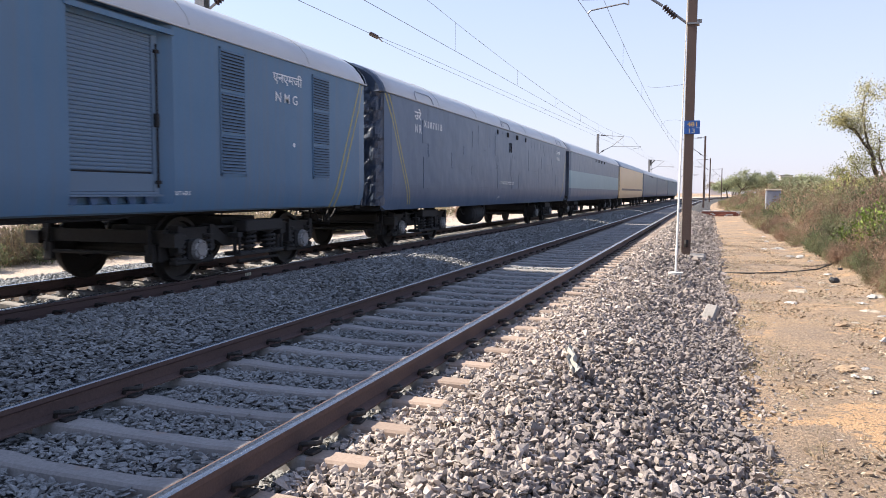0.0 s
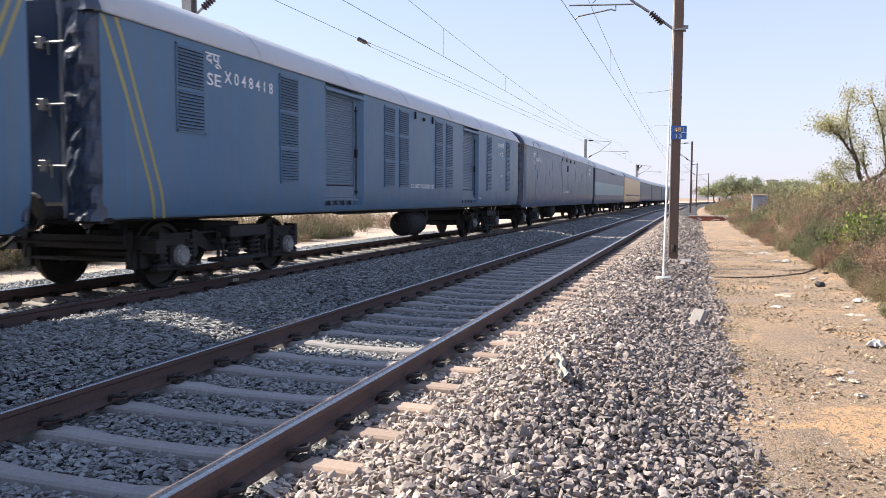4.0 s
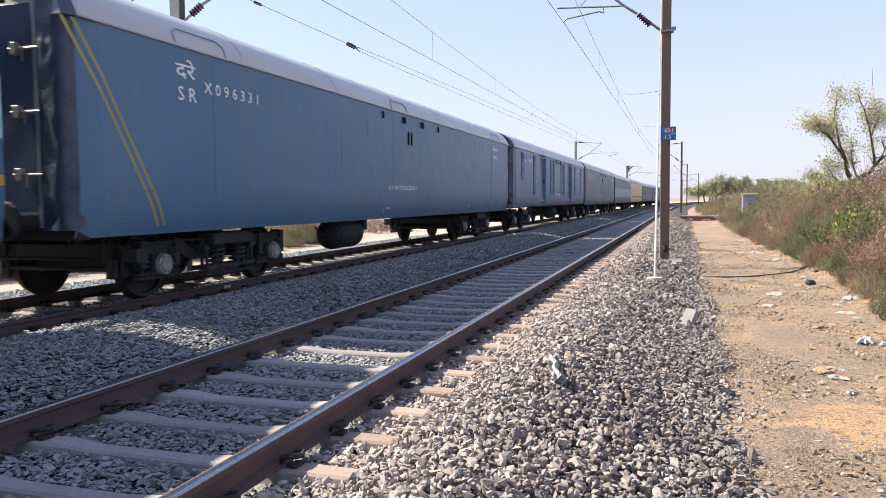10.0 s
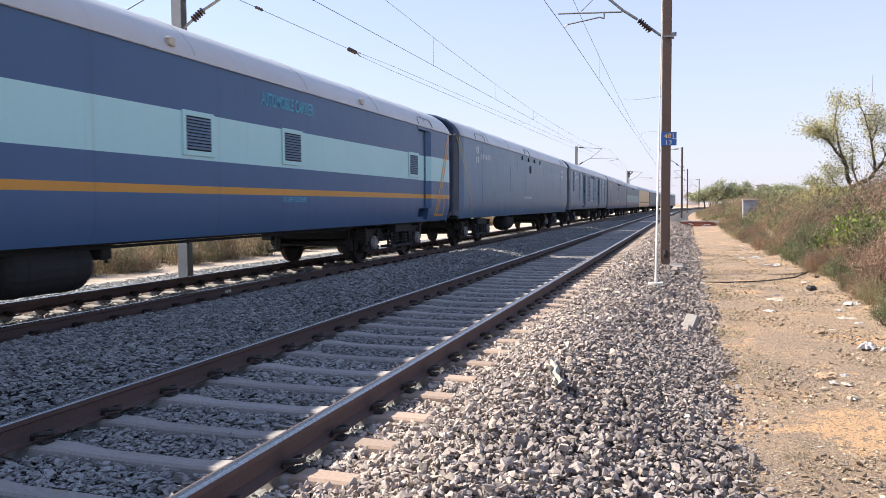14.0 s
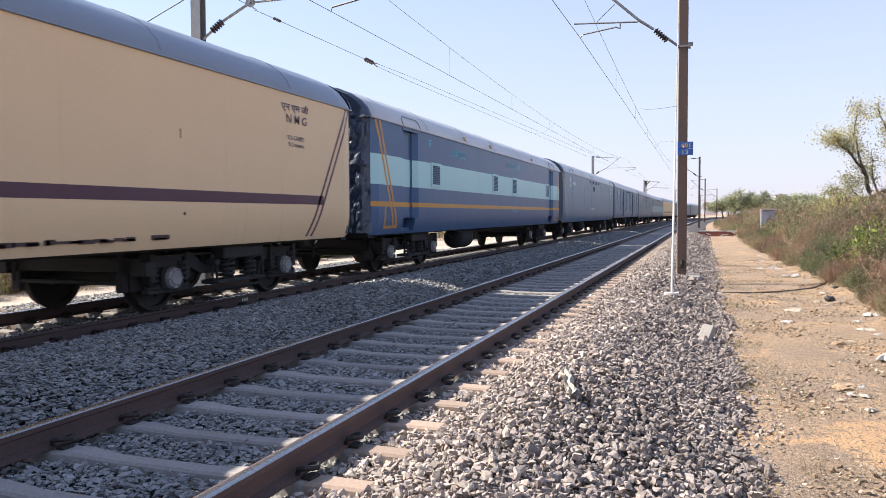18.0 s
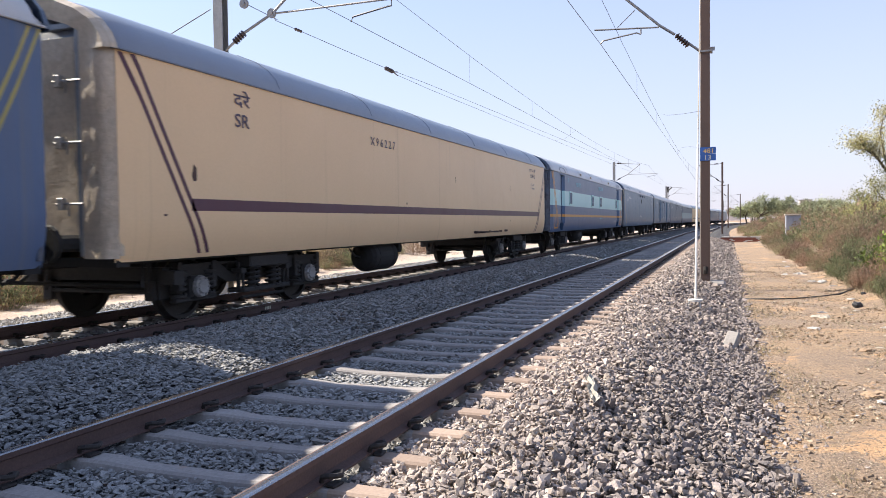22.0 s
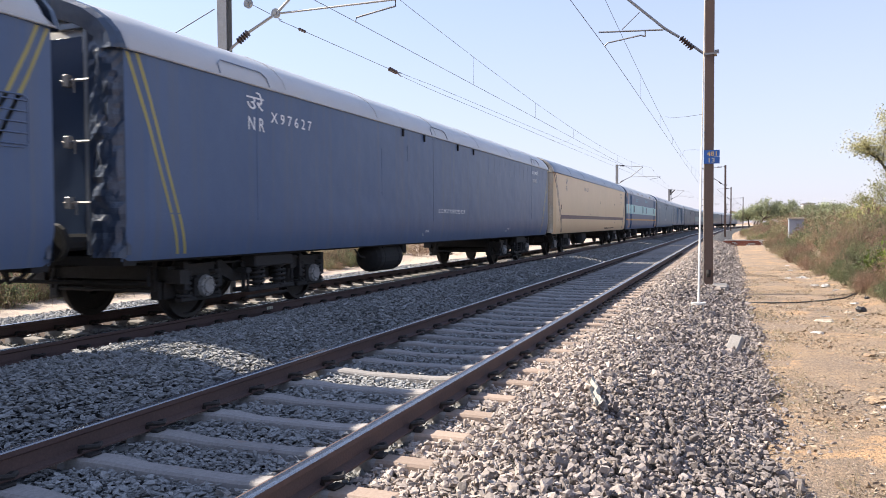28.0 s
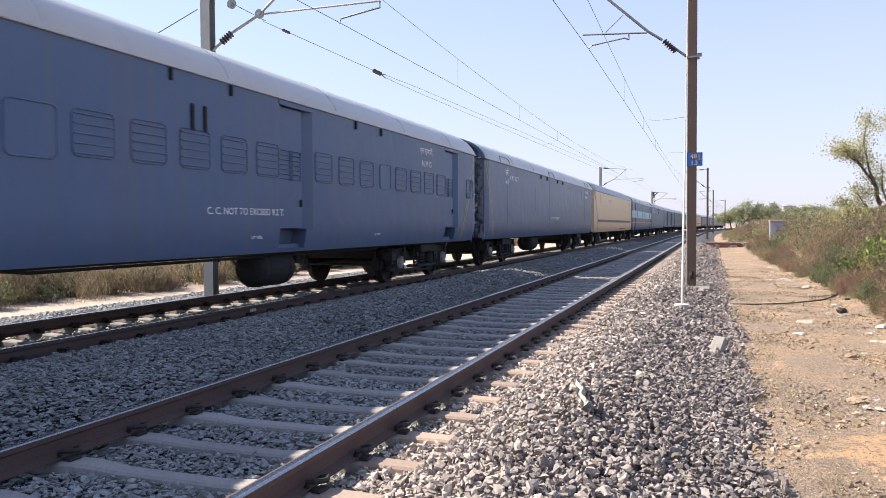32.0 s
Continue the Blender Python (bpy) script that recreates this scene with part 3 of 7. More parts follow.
def scatter_stones(rng, shapes, places, sizes, tilt=0.55):
    """One set of triangles with a stone at each place."""
    allv, allf, base = [], [], 0
    which = rng.integers(0, len(shapes), len(places))
    # any heading, tipped by a third of a right angle or so
    n = len(places)
    yaw, tip, way = rng.uniform(0, 2 * np.pi, n) / 2, np.abs(rng.normal(0, 1, n) * tilt) / 2, rng.uniform(0, 2 * np.pi, n)
    tw, tx, ty = np.cos(tip), np.sin(tip) * np.cos(way), np.sin(tip) * np.sin(way)
    w, x, y, z = tw * np.cos(yaw), tx * np.cos(yaw) + ty * np.sin(yaw), ty * np.cos(yaw) - tx * np.sin(yaw), tw * np.sin(yaw)
    rot = np.stack([1 - 2 * (y * y + z * z), 2 * (x * y - w * z), 2 * (x * z + w * y), 2 * (x * y + w * z), 1 - 2 * (x * x + z * z), 2 * (y * z - w * x),
                    2 * (x * z - w * y), 2 * (y * z + w * x), 1 - 2 * (x * x + y * y)], 1).reshape(-1, 3, 3)
    for k, (v, f) in enumerate(shapes):
        sel = np.where(which == k)[0]
        pts = np.einsum("nij,vj->nvi", rot[sel], v) * sizes[sel, None, None] + places[sel, None, :]
        n = len(v)
        allv.append(pts.reshape(-1, 3))
        allf.append((f[None] + (np.arange(len(sel)) * n)[:, None, None] + base).reshape(-1, 3))
        base += n * len(sel)
    return np.concatenate(allv), np.concatenate(allf)


def build_stones():
    rng = np.random.default_rng(5)
    near_shapes, mid_shapes, shapes = stone_shapes(rng, 30, 10), stone_shapes(rng, 20, 8), stone_shapes(rng, 16, 7)
    flakes = stone_shapes(rng, 24, 9, 0.62)
    bx, bz = np.array([p[0] for p in BALLAST]), np.array([p[1] for p in BALLAST])
    spots, sizes = [], []
    # strips: x0, x1, y0, y1, stones a square metre, mean half size
    for x0, x1, y0, y1, per, size in ((-1.3, 3.5, 2.2, 5.0, 1800, 0.0235), (-1.3, 3.5, 5.0, 9.0, 1600, 0.0240), (-1.3, 3.5, 9.0, 15.0, 1000, 0.0265), (-1.3, 3.5, 15, 32, 400, 0.034),
                                      (-4.2, -1.3, 3.0, 9.0, 1550, 0.0255), (-4.2, -1.3, 9.0, 15.0, 850, 0.0275), (-4.2, -1.3, 15, 32, 330, 0.035),
                                      (-6.3, -4.2, 5.0, 26.0, 220, 0.036), (-10.4, -6.3, 7.0, 19.0, 480, 0.031), (-10.4, -6.3, 19.0, 36.0, 190, 0.038), (-6.3, 3.5, 32, 60, 95, 0.046),
                                      (-6.3, 3.5, -9, 2.2, 60, 0.045), (-10.4, -6.3, -6, 7, 40, 0.045)):
        n = int((x1 - x0) * (y1 - y0) * per)
        p = np.stack([rng.uniform(x0, x1, n), rng.uniform(y0, y1, n)], 1)
        s = size * rng.lognormal(0, 0.30, n)
        spots.append(p)
        sizes.append(s)
    p, s = np.concatenate(spots), np.concatenate(sizes)
    # keep sleepers and rails clear
    k = np.abs((p[:, 1] - SLEEPER0 + 50 * SLEEPER_STEP) % SLEEPER_STEP)
    k = np.minimum(k, SLEEPER_STEP - k)
    on_sleeper = (k < np.where(p[:, 0] > 0.95, 0.118, 0.100)) & ((np.abs(p[:, 0]) < 1.36) | (np.abs(p[:, 0] - FC) < 1.36))
    far = np.minimum(np.abs(np.abs(p[:, 0]) - RAIL_X), np.abs(np.abs(p[:, 0] - FC) - RAIL_X))
    # some stones lie on the sleepers' outer ends
    keep = (~on_sleeper | ((np.abs(p[:, 0]) > 1.24) & (rng.random(len(p)) < 0.14))) & ((far > 0.095) | ~on_sleeper)
    p, s = p[keep], s[keep]
    edge = 3.40 + 0.07 * np.sin(p[:, 1] * 1.7) + 0.05 * np.sin(p[:, 1] * 4.1) + np.array([0.16 * noise.noise((b * 1.9, 3.3, 0.4)) for b in p[:, 1]])
    keep = (p[:, 0] < edge) | (rng.random(len(p)) < 0.10)
    p, s = p[keep], s[keep]
    s = s * np.where(p[:, 0] > 1.2, 1.02, 1.0)
    z = np.interp(p[:, 0], bx, bz) + rng.normal(0, 1, len(p)) * np.where(p[:, 0] > 1.4, 0.031, 0.014) - 0.2 * s
    heap = np.array([noise.noise((a * 0.9, b * 0.55, 1.5)) for a, b in p])
    z += np.where((p[:, 0] > 1.5) & (p[:, 0] < 3.0), 0.032 * heap, 0.012 * heap)
    far = np.minimum(np.abs(np.abs(p[:, 0]) - RAIL_X), np.abs(np.abs(p[:, 0] - FC) - RAIL_X))
    z = np.where(far < 0.11, np.minimum(z, -0.245 + 0.2 * s), z)
    crib = (np.abs(p[:, 0]) < 1.25) | (np.abs(p[:, 0] - FC) < 1.25)
    z -= np.where(crib & (p[:, 0] < 1.0), 0.018, 0.0)
    # loose stones rolled out on the path
    n = 420
    q = np.stack([3.3 + rng.exponential(0.55, n), rng.uniform(3, 26, n)], 1)
    q = np.concatenate([q, np.stack([3.30 + rng.exponential(0.11, 2600), rng.uniform(2.4, 34, 2600)], 1)])
    q = q[q[:, 0] < 6.2]
    zs = np.array([lerp(a, GROUND) for a in q[:, 0]]) + 0.004
    p, s, z = np.concatenate([p, q]), np.concatenate([s, rng.uniform(0.008, 0.026, len(q))]), np.concatenate([z, zs])
    patch = np.array([noise.noise((a * 0.8, b * 0.5, 8.5)) for a, b in p])
    dust = np.where(p[:, 0] > 1.0, np.interp(p[:, 0], (1.1, 1.75, 2.15, 2.6, 3.3), (0.95, 0.85, 0.45, 0.12, 0.05)), 0.0) + 0.35 * patch * (p[:, 0] > 1.0)
    dust = np.where((p[:, 0] < -6.3), 0.35, dust)
    dusty = rng.random(len(p)) < dust
    # stones left of the train's shadow edge take the lifted colour
    shade_side = p[:, 0] < 0.98
    grey = ~dusty & ~shade_side
    near = (p[:, 1] > 2.2) & (p[:, 1] < 9.0) & (p[:, 0] > -4.3)
    mid = (p[:, 1] >= 9.0) & (p[:, 1] < 15.0) & (p[:, 0] > -4.3)
    for sel, label, mat in ((dusty & ~shade_side, "crushed stones dusted beige along the sleeper ends", "ballast_dusty"), (grey, "sharp crushed grey stones heaped on the shoulder", "ballast"),
                            (shade_side, "sharp crushed bluish-grey stones filling both tracks", "ballast_clean")):
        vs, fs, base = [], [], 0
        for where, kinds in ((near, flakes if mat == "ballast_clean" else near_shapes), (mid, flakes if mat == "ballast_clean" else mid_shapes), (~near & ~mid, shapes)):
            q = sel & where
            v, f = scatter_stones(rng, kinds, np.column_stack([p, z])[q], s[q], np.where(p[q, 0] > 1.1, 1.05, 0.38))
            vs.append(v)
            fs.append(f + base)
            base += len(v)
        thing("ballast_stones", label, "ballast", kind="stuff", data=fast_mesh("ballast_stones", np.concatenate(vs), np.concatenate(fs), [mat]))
    # pebbles and clods of the path, thicker in patches
    small = stone_shapes(rng, 8, 6)
    n = 34000
    q = np.stack([3.3 + 4.0 * rng.random(n) ** 0.9, 2.5 + 28 * rng.random(n) ** 1.6], 1)
    zs = np.array([lerp(a, GROUND) for a in q[:, 0]])
    v, f = scatter_stones(rng, small, np.column_stack([q, zs]), 0.004 + 0.026 * rng.random(n) ** 3.4)
    n = 30000
    q2 = np.stack([3.3 + 3.6 * rng.random(n), 2.5 + 26 * rng.random(n) ** 1.6], 1)
    keep = np.array([noise.noise((a * 1.3, b * 0.9, 2.0)) for a, b in q2]) > -0.15
    q2 = q2[keep]
    z2 = np.array([lerp(a, GROUND) for a in q2[:, 0]])
    cv, cf = scatter_stones(rng, small, np.column_stack([q2, z2]), 0.006 + 0.034 * rng.random(len(q2)) ** 3.8)
    thing("earth_clods", "small brown clods of dry earth on the path", "earth", kind="stuff", data=fast_mesh("earth_clods", cv, cf, ["clod"]))
    thing("path_pebbles", "small pale pebbles strewn over the earth path", "pebbles", kind="stuff", data=fast_mesh("path_pebbles", v, f, ["pebble"]))


# ------------------------------------------------------------------ tracks
RAIL = [(-0.070, -0.165), (0.070, -0.165), (0.070, -0.152), (0.014, -0.132), (0.011, -0.055), (0.034, -0.042), (0.036, -0.010),
        (0.030, -0.002), (0.016, 0.0), (-0.016, 0.0), (-0.030, -0.002), (-0.036, -0.010), (-0.034, -0.042), (-0.011, -0.055), (-0.014, -0.132), (-0.070, -0.152)]


def rail_mesh(offset):
    ys = [-60, 0, 40, 80, 150] + [150 + 15 * k for k in range(1, 32)]
    n = len(RAIL)
    g = Geo()
    v = [(offset + bend(y) + px, y, pz) for y in ys for px, pz in RAIL]
    f = [(j * n + i, j * n + (i + 1) % n, (j + 1) * n + (i + 1) % n, (j + 1) * n + i) for j in range(len(ys) - 1) for i in range(n)]
    g.add(v, f)
    g.s = [1 if i % n in (6, 7, 8) else 0 for i in range(len(f))]
    return g.mesh("rail", ["rail_side", "rail_top"])


def sleeper_mesh():
    """A prestressed sleeper: waisted, its top dipping between the rail seats, with sloping ends."""
    def make():
        xs = [-1.375, -1.33, -0.97, -0.60, -0.35, 0.35, 0.60, 0.97, 1.33, 1.375]
        top = [-0.200, -0.178, -0.175, -0.172, -0.190, -0.190, -0.172, -0.175, -0.178, -0.200]
        w = [0.070, 0.078, 0.081, 0.084, 0.068, 0.068, 0.084, 0.081, 0.078, 0.070]
        v, f = [], []
        for x, z, h in zip(xs, top, w):
            v += [(x, -h - 0.04, -0.40), (x, -h, z - 0.015), (x, -h + 0.015, z), (x, h - 0.015, z), (x, h, z - 0.015), (x, h + 0.04, -0.40)]
        for j in range(9):
            f += [(j * 6 + i, j * 6 + i + 1, (j + 1) * 6 + i + 1, (j + 1) * 6 + i) for i in range(5)]
        f += [(5, 4, 3, 2, 1, 0), tuple(range(54, 60))]
        g = Geo().add(v, f)
        g.s = [1 if max(abs(v[i][0]) for i in q) > 1.34 or min(abs(v[i][0]) for i in q) > 0.95 else 0 for q in f]
        return g.mesh("sleeper", ["sleeper", "sleeper_dusty"])
    return once("sleeper", make)


def clip_mesh():
    """A bent spring clip on its shoulder and liner."""
    def make():
        g = Geo()
        g.box(-0.03, 0.035, -0.05, 0.05, -0.176, -0.155, bevel=0.008)
        pts = [(-0.045, -0.055, -0.150), (-0.03, -0.065, -0.118), (0.005, -0.055, -0.112), (0.026, -0.02, -0.118), (0.030, 0.025, -0.125), (0.012, 0.058, -0.118), (-0.03, 0.055, -0.128), (-0.05, 0.04, -0.145)]
        g.tube([(x, y, z + 0.008) for x, y, z in pts], 0.0165, 6)
        return g.mesh("clip", "clip")
    return once("clip", make)


def build_track(name, cx, label, y0, first, step, last, clips):
    track = thing(name, label, "railway track", "tracks", kind="structure")
    for off in (-RAIL_X, RAIL_X):
        part("rail", rail_mesh(cx + off), track, "rust-brown rail with a polished running surface")
    if cx < -1:
        marks = Geo()
        for j in range(4):
            marks.box(cx + RAIL_X + 0.012, cx + RAIL_X + 0.0145, 10.58 + 0.045 * j, 10.61 + 0.045 * j, -0.105, -0.055)
        part("painted_mark", marks.mesh("painted_mark", "sign_white"), track, "small faded paint mark on the rail")
    y, k = first, 0
    rng = random.Random(int(cx * 10))
    rest = Geo()
    while y < last:
        turn = pose(cx + bend(y) + rng.uniform(-0.012, 0.012), y + rng.uniform(-0.02, 0.02), rng.uniform(-0.004, 0.004), 0, 0, rng.uniform(-0.4, 0.4) + bend_turn(y))
        if k < 230:
            sl = part("sleeper", sleeper_mesh(), track, at=turn)
            if k < clips:
                for cxo, flip in ((-RAIL_X - 0.10, 180), (-RAIL_X + 0.10, 0), (RAIL_X - 0.10, 180), (RAIL_X + 0.10, 0)):
                    part("clip", clip_mesh(), sl, at=pose(cxo, 0, 0, 0, 0, flip + rng.uniform(-8, 8)))
        else:
            for hx in (0,):
                rest.box(cx + bend(y) - 1.375, cx + bend(y) + 1.375, y - 0.10, y + 0.10, -0.35, -0.175)
        y += step
        k += 1
    ob = part("distant_sleepers", rest.mesh("distant_sleepers", "sleeper"), track)
    ob["kind"] = "stuff"


# ------------------------------------------------------------------ coaches
ROOF = [(SIDE + 0.012, 3.275), (1.63, 3.33), (1.57, 3.47), (1.43, 3.63), (1.22, 3.77), (0.90, 3.90), (0.50, 3.985), (0.0, 4.02)]


def side_x(z):
    """Half the width at a height: upright above, drawn in towards the foot."""
    return SIDE - (0.115 * ((1.42 - z) / 0.62) ** 2.1 if z < 1.42 else 0.0)


FOOT = {0: 0.955, 1: 0.825, -1: 0.825}      # lower edge of the sides, before the springs' lift


def shell_mesh(key, bands, cuts, mat_names, low):
    """A coach shell: side walls with thickness, split by paint bands (z limits, slot) and by door recesses (u0, u1, z0, z1, depth, width of the sloping jamb)."""
    def deep(c, u):
        return c[4] * min(1.0, (u - c[0]) / c[5]) if c[5] else c[4]

    def make():
        g = Geo()
        zs = sorted({low, *[low + (1.42 - low) * j / 11 for j in range(1, 12)], 3.28, *[b for lo, hi, _ in bands for b in (lo, hi)], *[z for c in cuts for z in c[2:4]]})
        us = sorted({0.0, 0.32, 2 * HALF - 0.32, 2 * HALF, *[u for c in cuts for u in (c[0], c[1], c[0] + c[5])], *[1.4 * k for k in range(1, 15)]})

        def slot(zm):
            for k, (lo, hi, s) in enumerate(bands):
                if lo <= zm <= hi:
                    return s
            return 0

        def inset(u, sgn):
            e = min(u, 2 * HALF - u)
            return 0.05 * max(0.0, 1 - e / 0.32)

        for sgn in (1, -1):
            def pt(u, z, d=0.0):
                return (sgn * (side_x(z) - inset(u, sgn) - d), HALF - u, z)
            for a, b in zip(us, us[1:]):
                for lo, hi in zip(zs, zs[1:]):
                    um, zm = (a + b) / 2, (lo + hi) / 2
                    da = db = 0.0
                    for c in cuts:
                        if c[0] < um < c[1] and c[2] < zm < c[3]:
                            da, db = deep(c, a), deep(c, b)
                    q = [pt(a, lo, da), pt(b, lo, db), pt(b, hi, db), pt(a, hi, da)]
                    g.add(q, [(0, 3, 2, 1) if sgn > 0 else (0, 1, 2, 3)], slot(zm))
            for c in cuts:
                u0, u1, z0, z1, d, w = c
                for z in (z0, z1):
                    g.add([pt(u0, z), pt(u1, z), pt(u1, z, d), pt(u0 + w, z, d)] if w else [pt(u0, z), pt(u1, z), pt(u1, z, d), pt(u0, z, d)], [(0, 1, 2, 3)], slot(z - 0.01))
                for (p, q) in (((u0, z0), (u0, z1)), ((u1, z1), (u1, z0))):
                    if w and p[0] == u0:
                        continue
                    lo, hi = min(p[1], q[1]), max(p[1], q[1])
                    steps = [z for z in zs if lo <= z <= hi]
                    for s0, s1 in zip(steps, steps[1:]):
                        g.add([pt(p[0], s0), pt(p[0], s1), pt(p[0], s1, d), pt(p[0], s0, d)], [(0, 1, 2, 3)], slot((s0 + s1) / 2))
        # floor
        g.box(-1.46, 1.46, -HALF + 0.02, HALF - 0.02, 0.93, 1.0)
        return g.mesh("body", mat_names)
    return once(("shell", key), make)


def roof_mesh(mat):
    def make():
        prof = [(x, z) for x, z in ROOF] + [(-x, z) for x, z in reversed(ROOF[:-1])]
        n = len(prof)
        ys = [-HALF - 0.02, -HALF + 0.10, -HALF + 0.5] + [-HALF + 1.4 * k for k in range(1, 15)] + [HALF - 0.5, HALF - 0.10, HALF + 0.02]
        shrink = [0.93, 0.985, 1.0] + [1.0] * 14 + [1.0, 0.985, 0.93]
        g = Geo()
        v = [(x * (0.5 + 0.5 * s) * (s if z > 3.4 else 1.0), y, 3.275 + (z - 3.275) * s) for y, s in zip(ys, shrink) for x, z in prof]
        f = [(j * n + i, (j + 1) * n + i, (j + 1) * n + i + 1, j * n + i + 1) for j in range(len(ys) - 1) for i in range(n - 1)]
        f += [tuple(range(n)), tuple(range((len(ys) - 1) * n + n - 1, (len(ys) - 1) * n - 1, -1))]
        g.add(v, f)
        # rain gutter
        for s in (1, -1):
            g.box(*sorted((s * 1.618, s * 1.648)), -HALF, HALF, 3.262, 3.285)
        return g.mesh("roof", mat, True)
    return once(("roof", mat), make)


def end_sheet_mesh(mat, key, s):
    """One buckled corner sheet of an end wall, bulging out beside the doorway."""
    def make():
        rng = random.Random(key * 2 + s)
        n, m = 40, 9
        v, f = [], []
        for j in range(n + 1):
            z = 0.92 + (3.74 - 0.92) * j / n
            w = 1.56 if z < 3.3 else 1.56 - (z - 3.3) * 1.1
            for i in range(m + 1):
                x = w - (w - 1.13) * i / m
                bulge = 0.05 + 0.10 * math.sin(math.pi * min(i / m, 0.62))
                ripple = 0.05 * noise.noise((x * 3.1, z * 2.3, key * 3.0 + s)) + 0.085 * abs(noise.noise((x * 5.5 + z, z * 4.2 - x, key + 9.0))) - 0.05 * abs(noise.noise((x * 7 - z * 2, z * 6, key + 2.0)))
                ripple *= 0.3 if mat == "end_grey" or key == 3 else 0.75
                v.append((s * x, bulge + (ripple if 0 < i < m else 0) + (rng.uniform(-0.004, 0.004) if 0 < i < m else 0), z))
        for j in range(n):
            for i in range(m):
                q = (j * (m + 1) + i, j * (m + 1) + i + 1, (j + 1) * (m + 1) + i + 1, (j + 1) * (m + 1) + i)
                f.append(q if s > 0 else q[::-1])
        return Geo().add(v, f).mesh("end_sheet", mat, mat == "end_grey" or key == 3)
    return once(("sheet", mat, key, s), make)


def end_mesh(mat):
    """The end wall behind the sheets, closed up to the roof."""
    def make():
        g = Geo().prism([(-1.55, 0.95), (1.55, 0.95), (1.55, 3.30), (1.35, 3.58), (0.95, 3.80), (0, 3.92), (-0.95, 3.80), (-1.35, 3.58), (-1.55, 3.30)], "y", -0.03, 0.03)
        return g.mesh("end_wall", mat)
    return once(("end", mat), make)


def end_frame_mesh():
    """The doorway frame between the sheets, its pale colour standing in for glints."""
    def make():
        g = Geo()
        pts = [(-1.13, 0.95), (-1.13, 3.60), (1.13, 3.60), (1.13, 0.95), (1.08, 0.95), (1.08, 3.54), (-1.08, 3.54), (-1.08, 0.95)]
        n = len(pts)
        v = [(x, y, z) for y in (0.03, 0.15) for x, z in pts]
        g.add(v, [(k, (k + 1) % n, n + (k + 1) % n, n + k) for k in range(n)] + [(n, n + 1, n + 6, n + 7), (n + 1, n + 2, n + 5, n + 6), (n + 2, n + 3, n + 4, n + 5)])
        return g.mesh("door_surround", "end_edge")
    return once("endframe", make)


def end_door_mesh(mat):
    def make():
        g = Geo()
        g.box(-1.06, 1.06, 0.045, 0.075, 1.05, 3.52, bevel=0.01)
        g.box(-1.0, 0.30, 0.075, 0.09, 1.10, 3.46, bevel=0.006)
        for z in (1.12, 3.35):
            g.box(-0.50, 0.50, 0.09, 0.11, z, z + 0.06)
        return g.mesh("end_door", mat)
    return once(("enddoor", mat), make)


def end_hood_mesh(mat):
    """The arched sheet that closes the end above the doorway, up to the roof."""
    def make():
        arch = [(x, z) for x, z in ROOF] + [(-x, z) for x, z in reversed(ROOF[:-1])]
        inner = [(x * 0.80, 3.275 + (z - 3.275) * 0.62) for x, z in arch]
        n = len(arch)
        v = []
        for j, (y, grow) in enumerate(((0.06, 0.985), (0.14, 0.975), (0.20, 0.93))):
            v += [(x * grow, y + 0.012 * math.sin(7 * k + j), 3.275 + (z - 3.275) * grow) for k, (x, z) in enumerate(arch)]
        v += [(x, 0.16, z) for x, z in inner]
        f = [(j * n + k, j * n + k + 1, (j + 1) * n + k + 1, (j + 1) * n + k) for j in range(3) for k in range(n - 1)]
        return Geo().add(v, f).mesh("end_hood", mat, False)
    return once(("hood", mat), make)


def bolt_mesh():
    def make():
        g = Geo()
        g.tube([(-0.20, 0, 0), (0.20, 0, 0)], 0.018, 6)
        g.box(0.08, 0.16, -0.04, 0.04, -0.07, 0.07, bevel=0.008)
        g.tube([(0.0, 0.02, -0.14), (0.0, 0.02, 0.02)], 0.012, 5)
        return g.mesh("door_bolt", "cap")
    return once("bolt", make)


def buffer_mesh():
    def make():
        g = Geo()
        g.tube([(0, 0, 0), (0, 0.32, 0)], 0.10, 10)
        g.tube([(0, 0.30, 0), (0, 0.44, 0)], 0.075, 10)
        g.tube([(0, 0.44, 0), (0, 0.475, 0)], [0.22, 0.20], 16)
        return g.mesh("buffer", "under")
    return once("buffer", make)


def coupler_mesh():
    def make():
        g = Geo()
        g.box(-0.09, 0.09, 0, 0.36, -0.10, 0.10, bevel=0.02)
        g.tube([(-0.12, 0.36, 0), (-0.12, 0.46, -0.12), (0.12, 0.46, -0.12), (0.12, 0.36, 0)], 0.03, 6)
        for x in (-0.5, -0.35, 0.4, 0.55):
            g.tube([(x, 0.05, 0.0), (x, 0.22, -0.18), (x * 0.9, 0.36, -0.32), (x * 0.8, 0.48, -0.28)], 0.024, 6)
        return g.mesh("coupling", "under")
    return once("coupler", make)


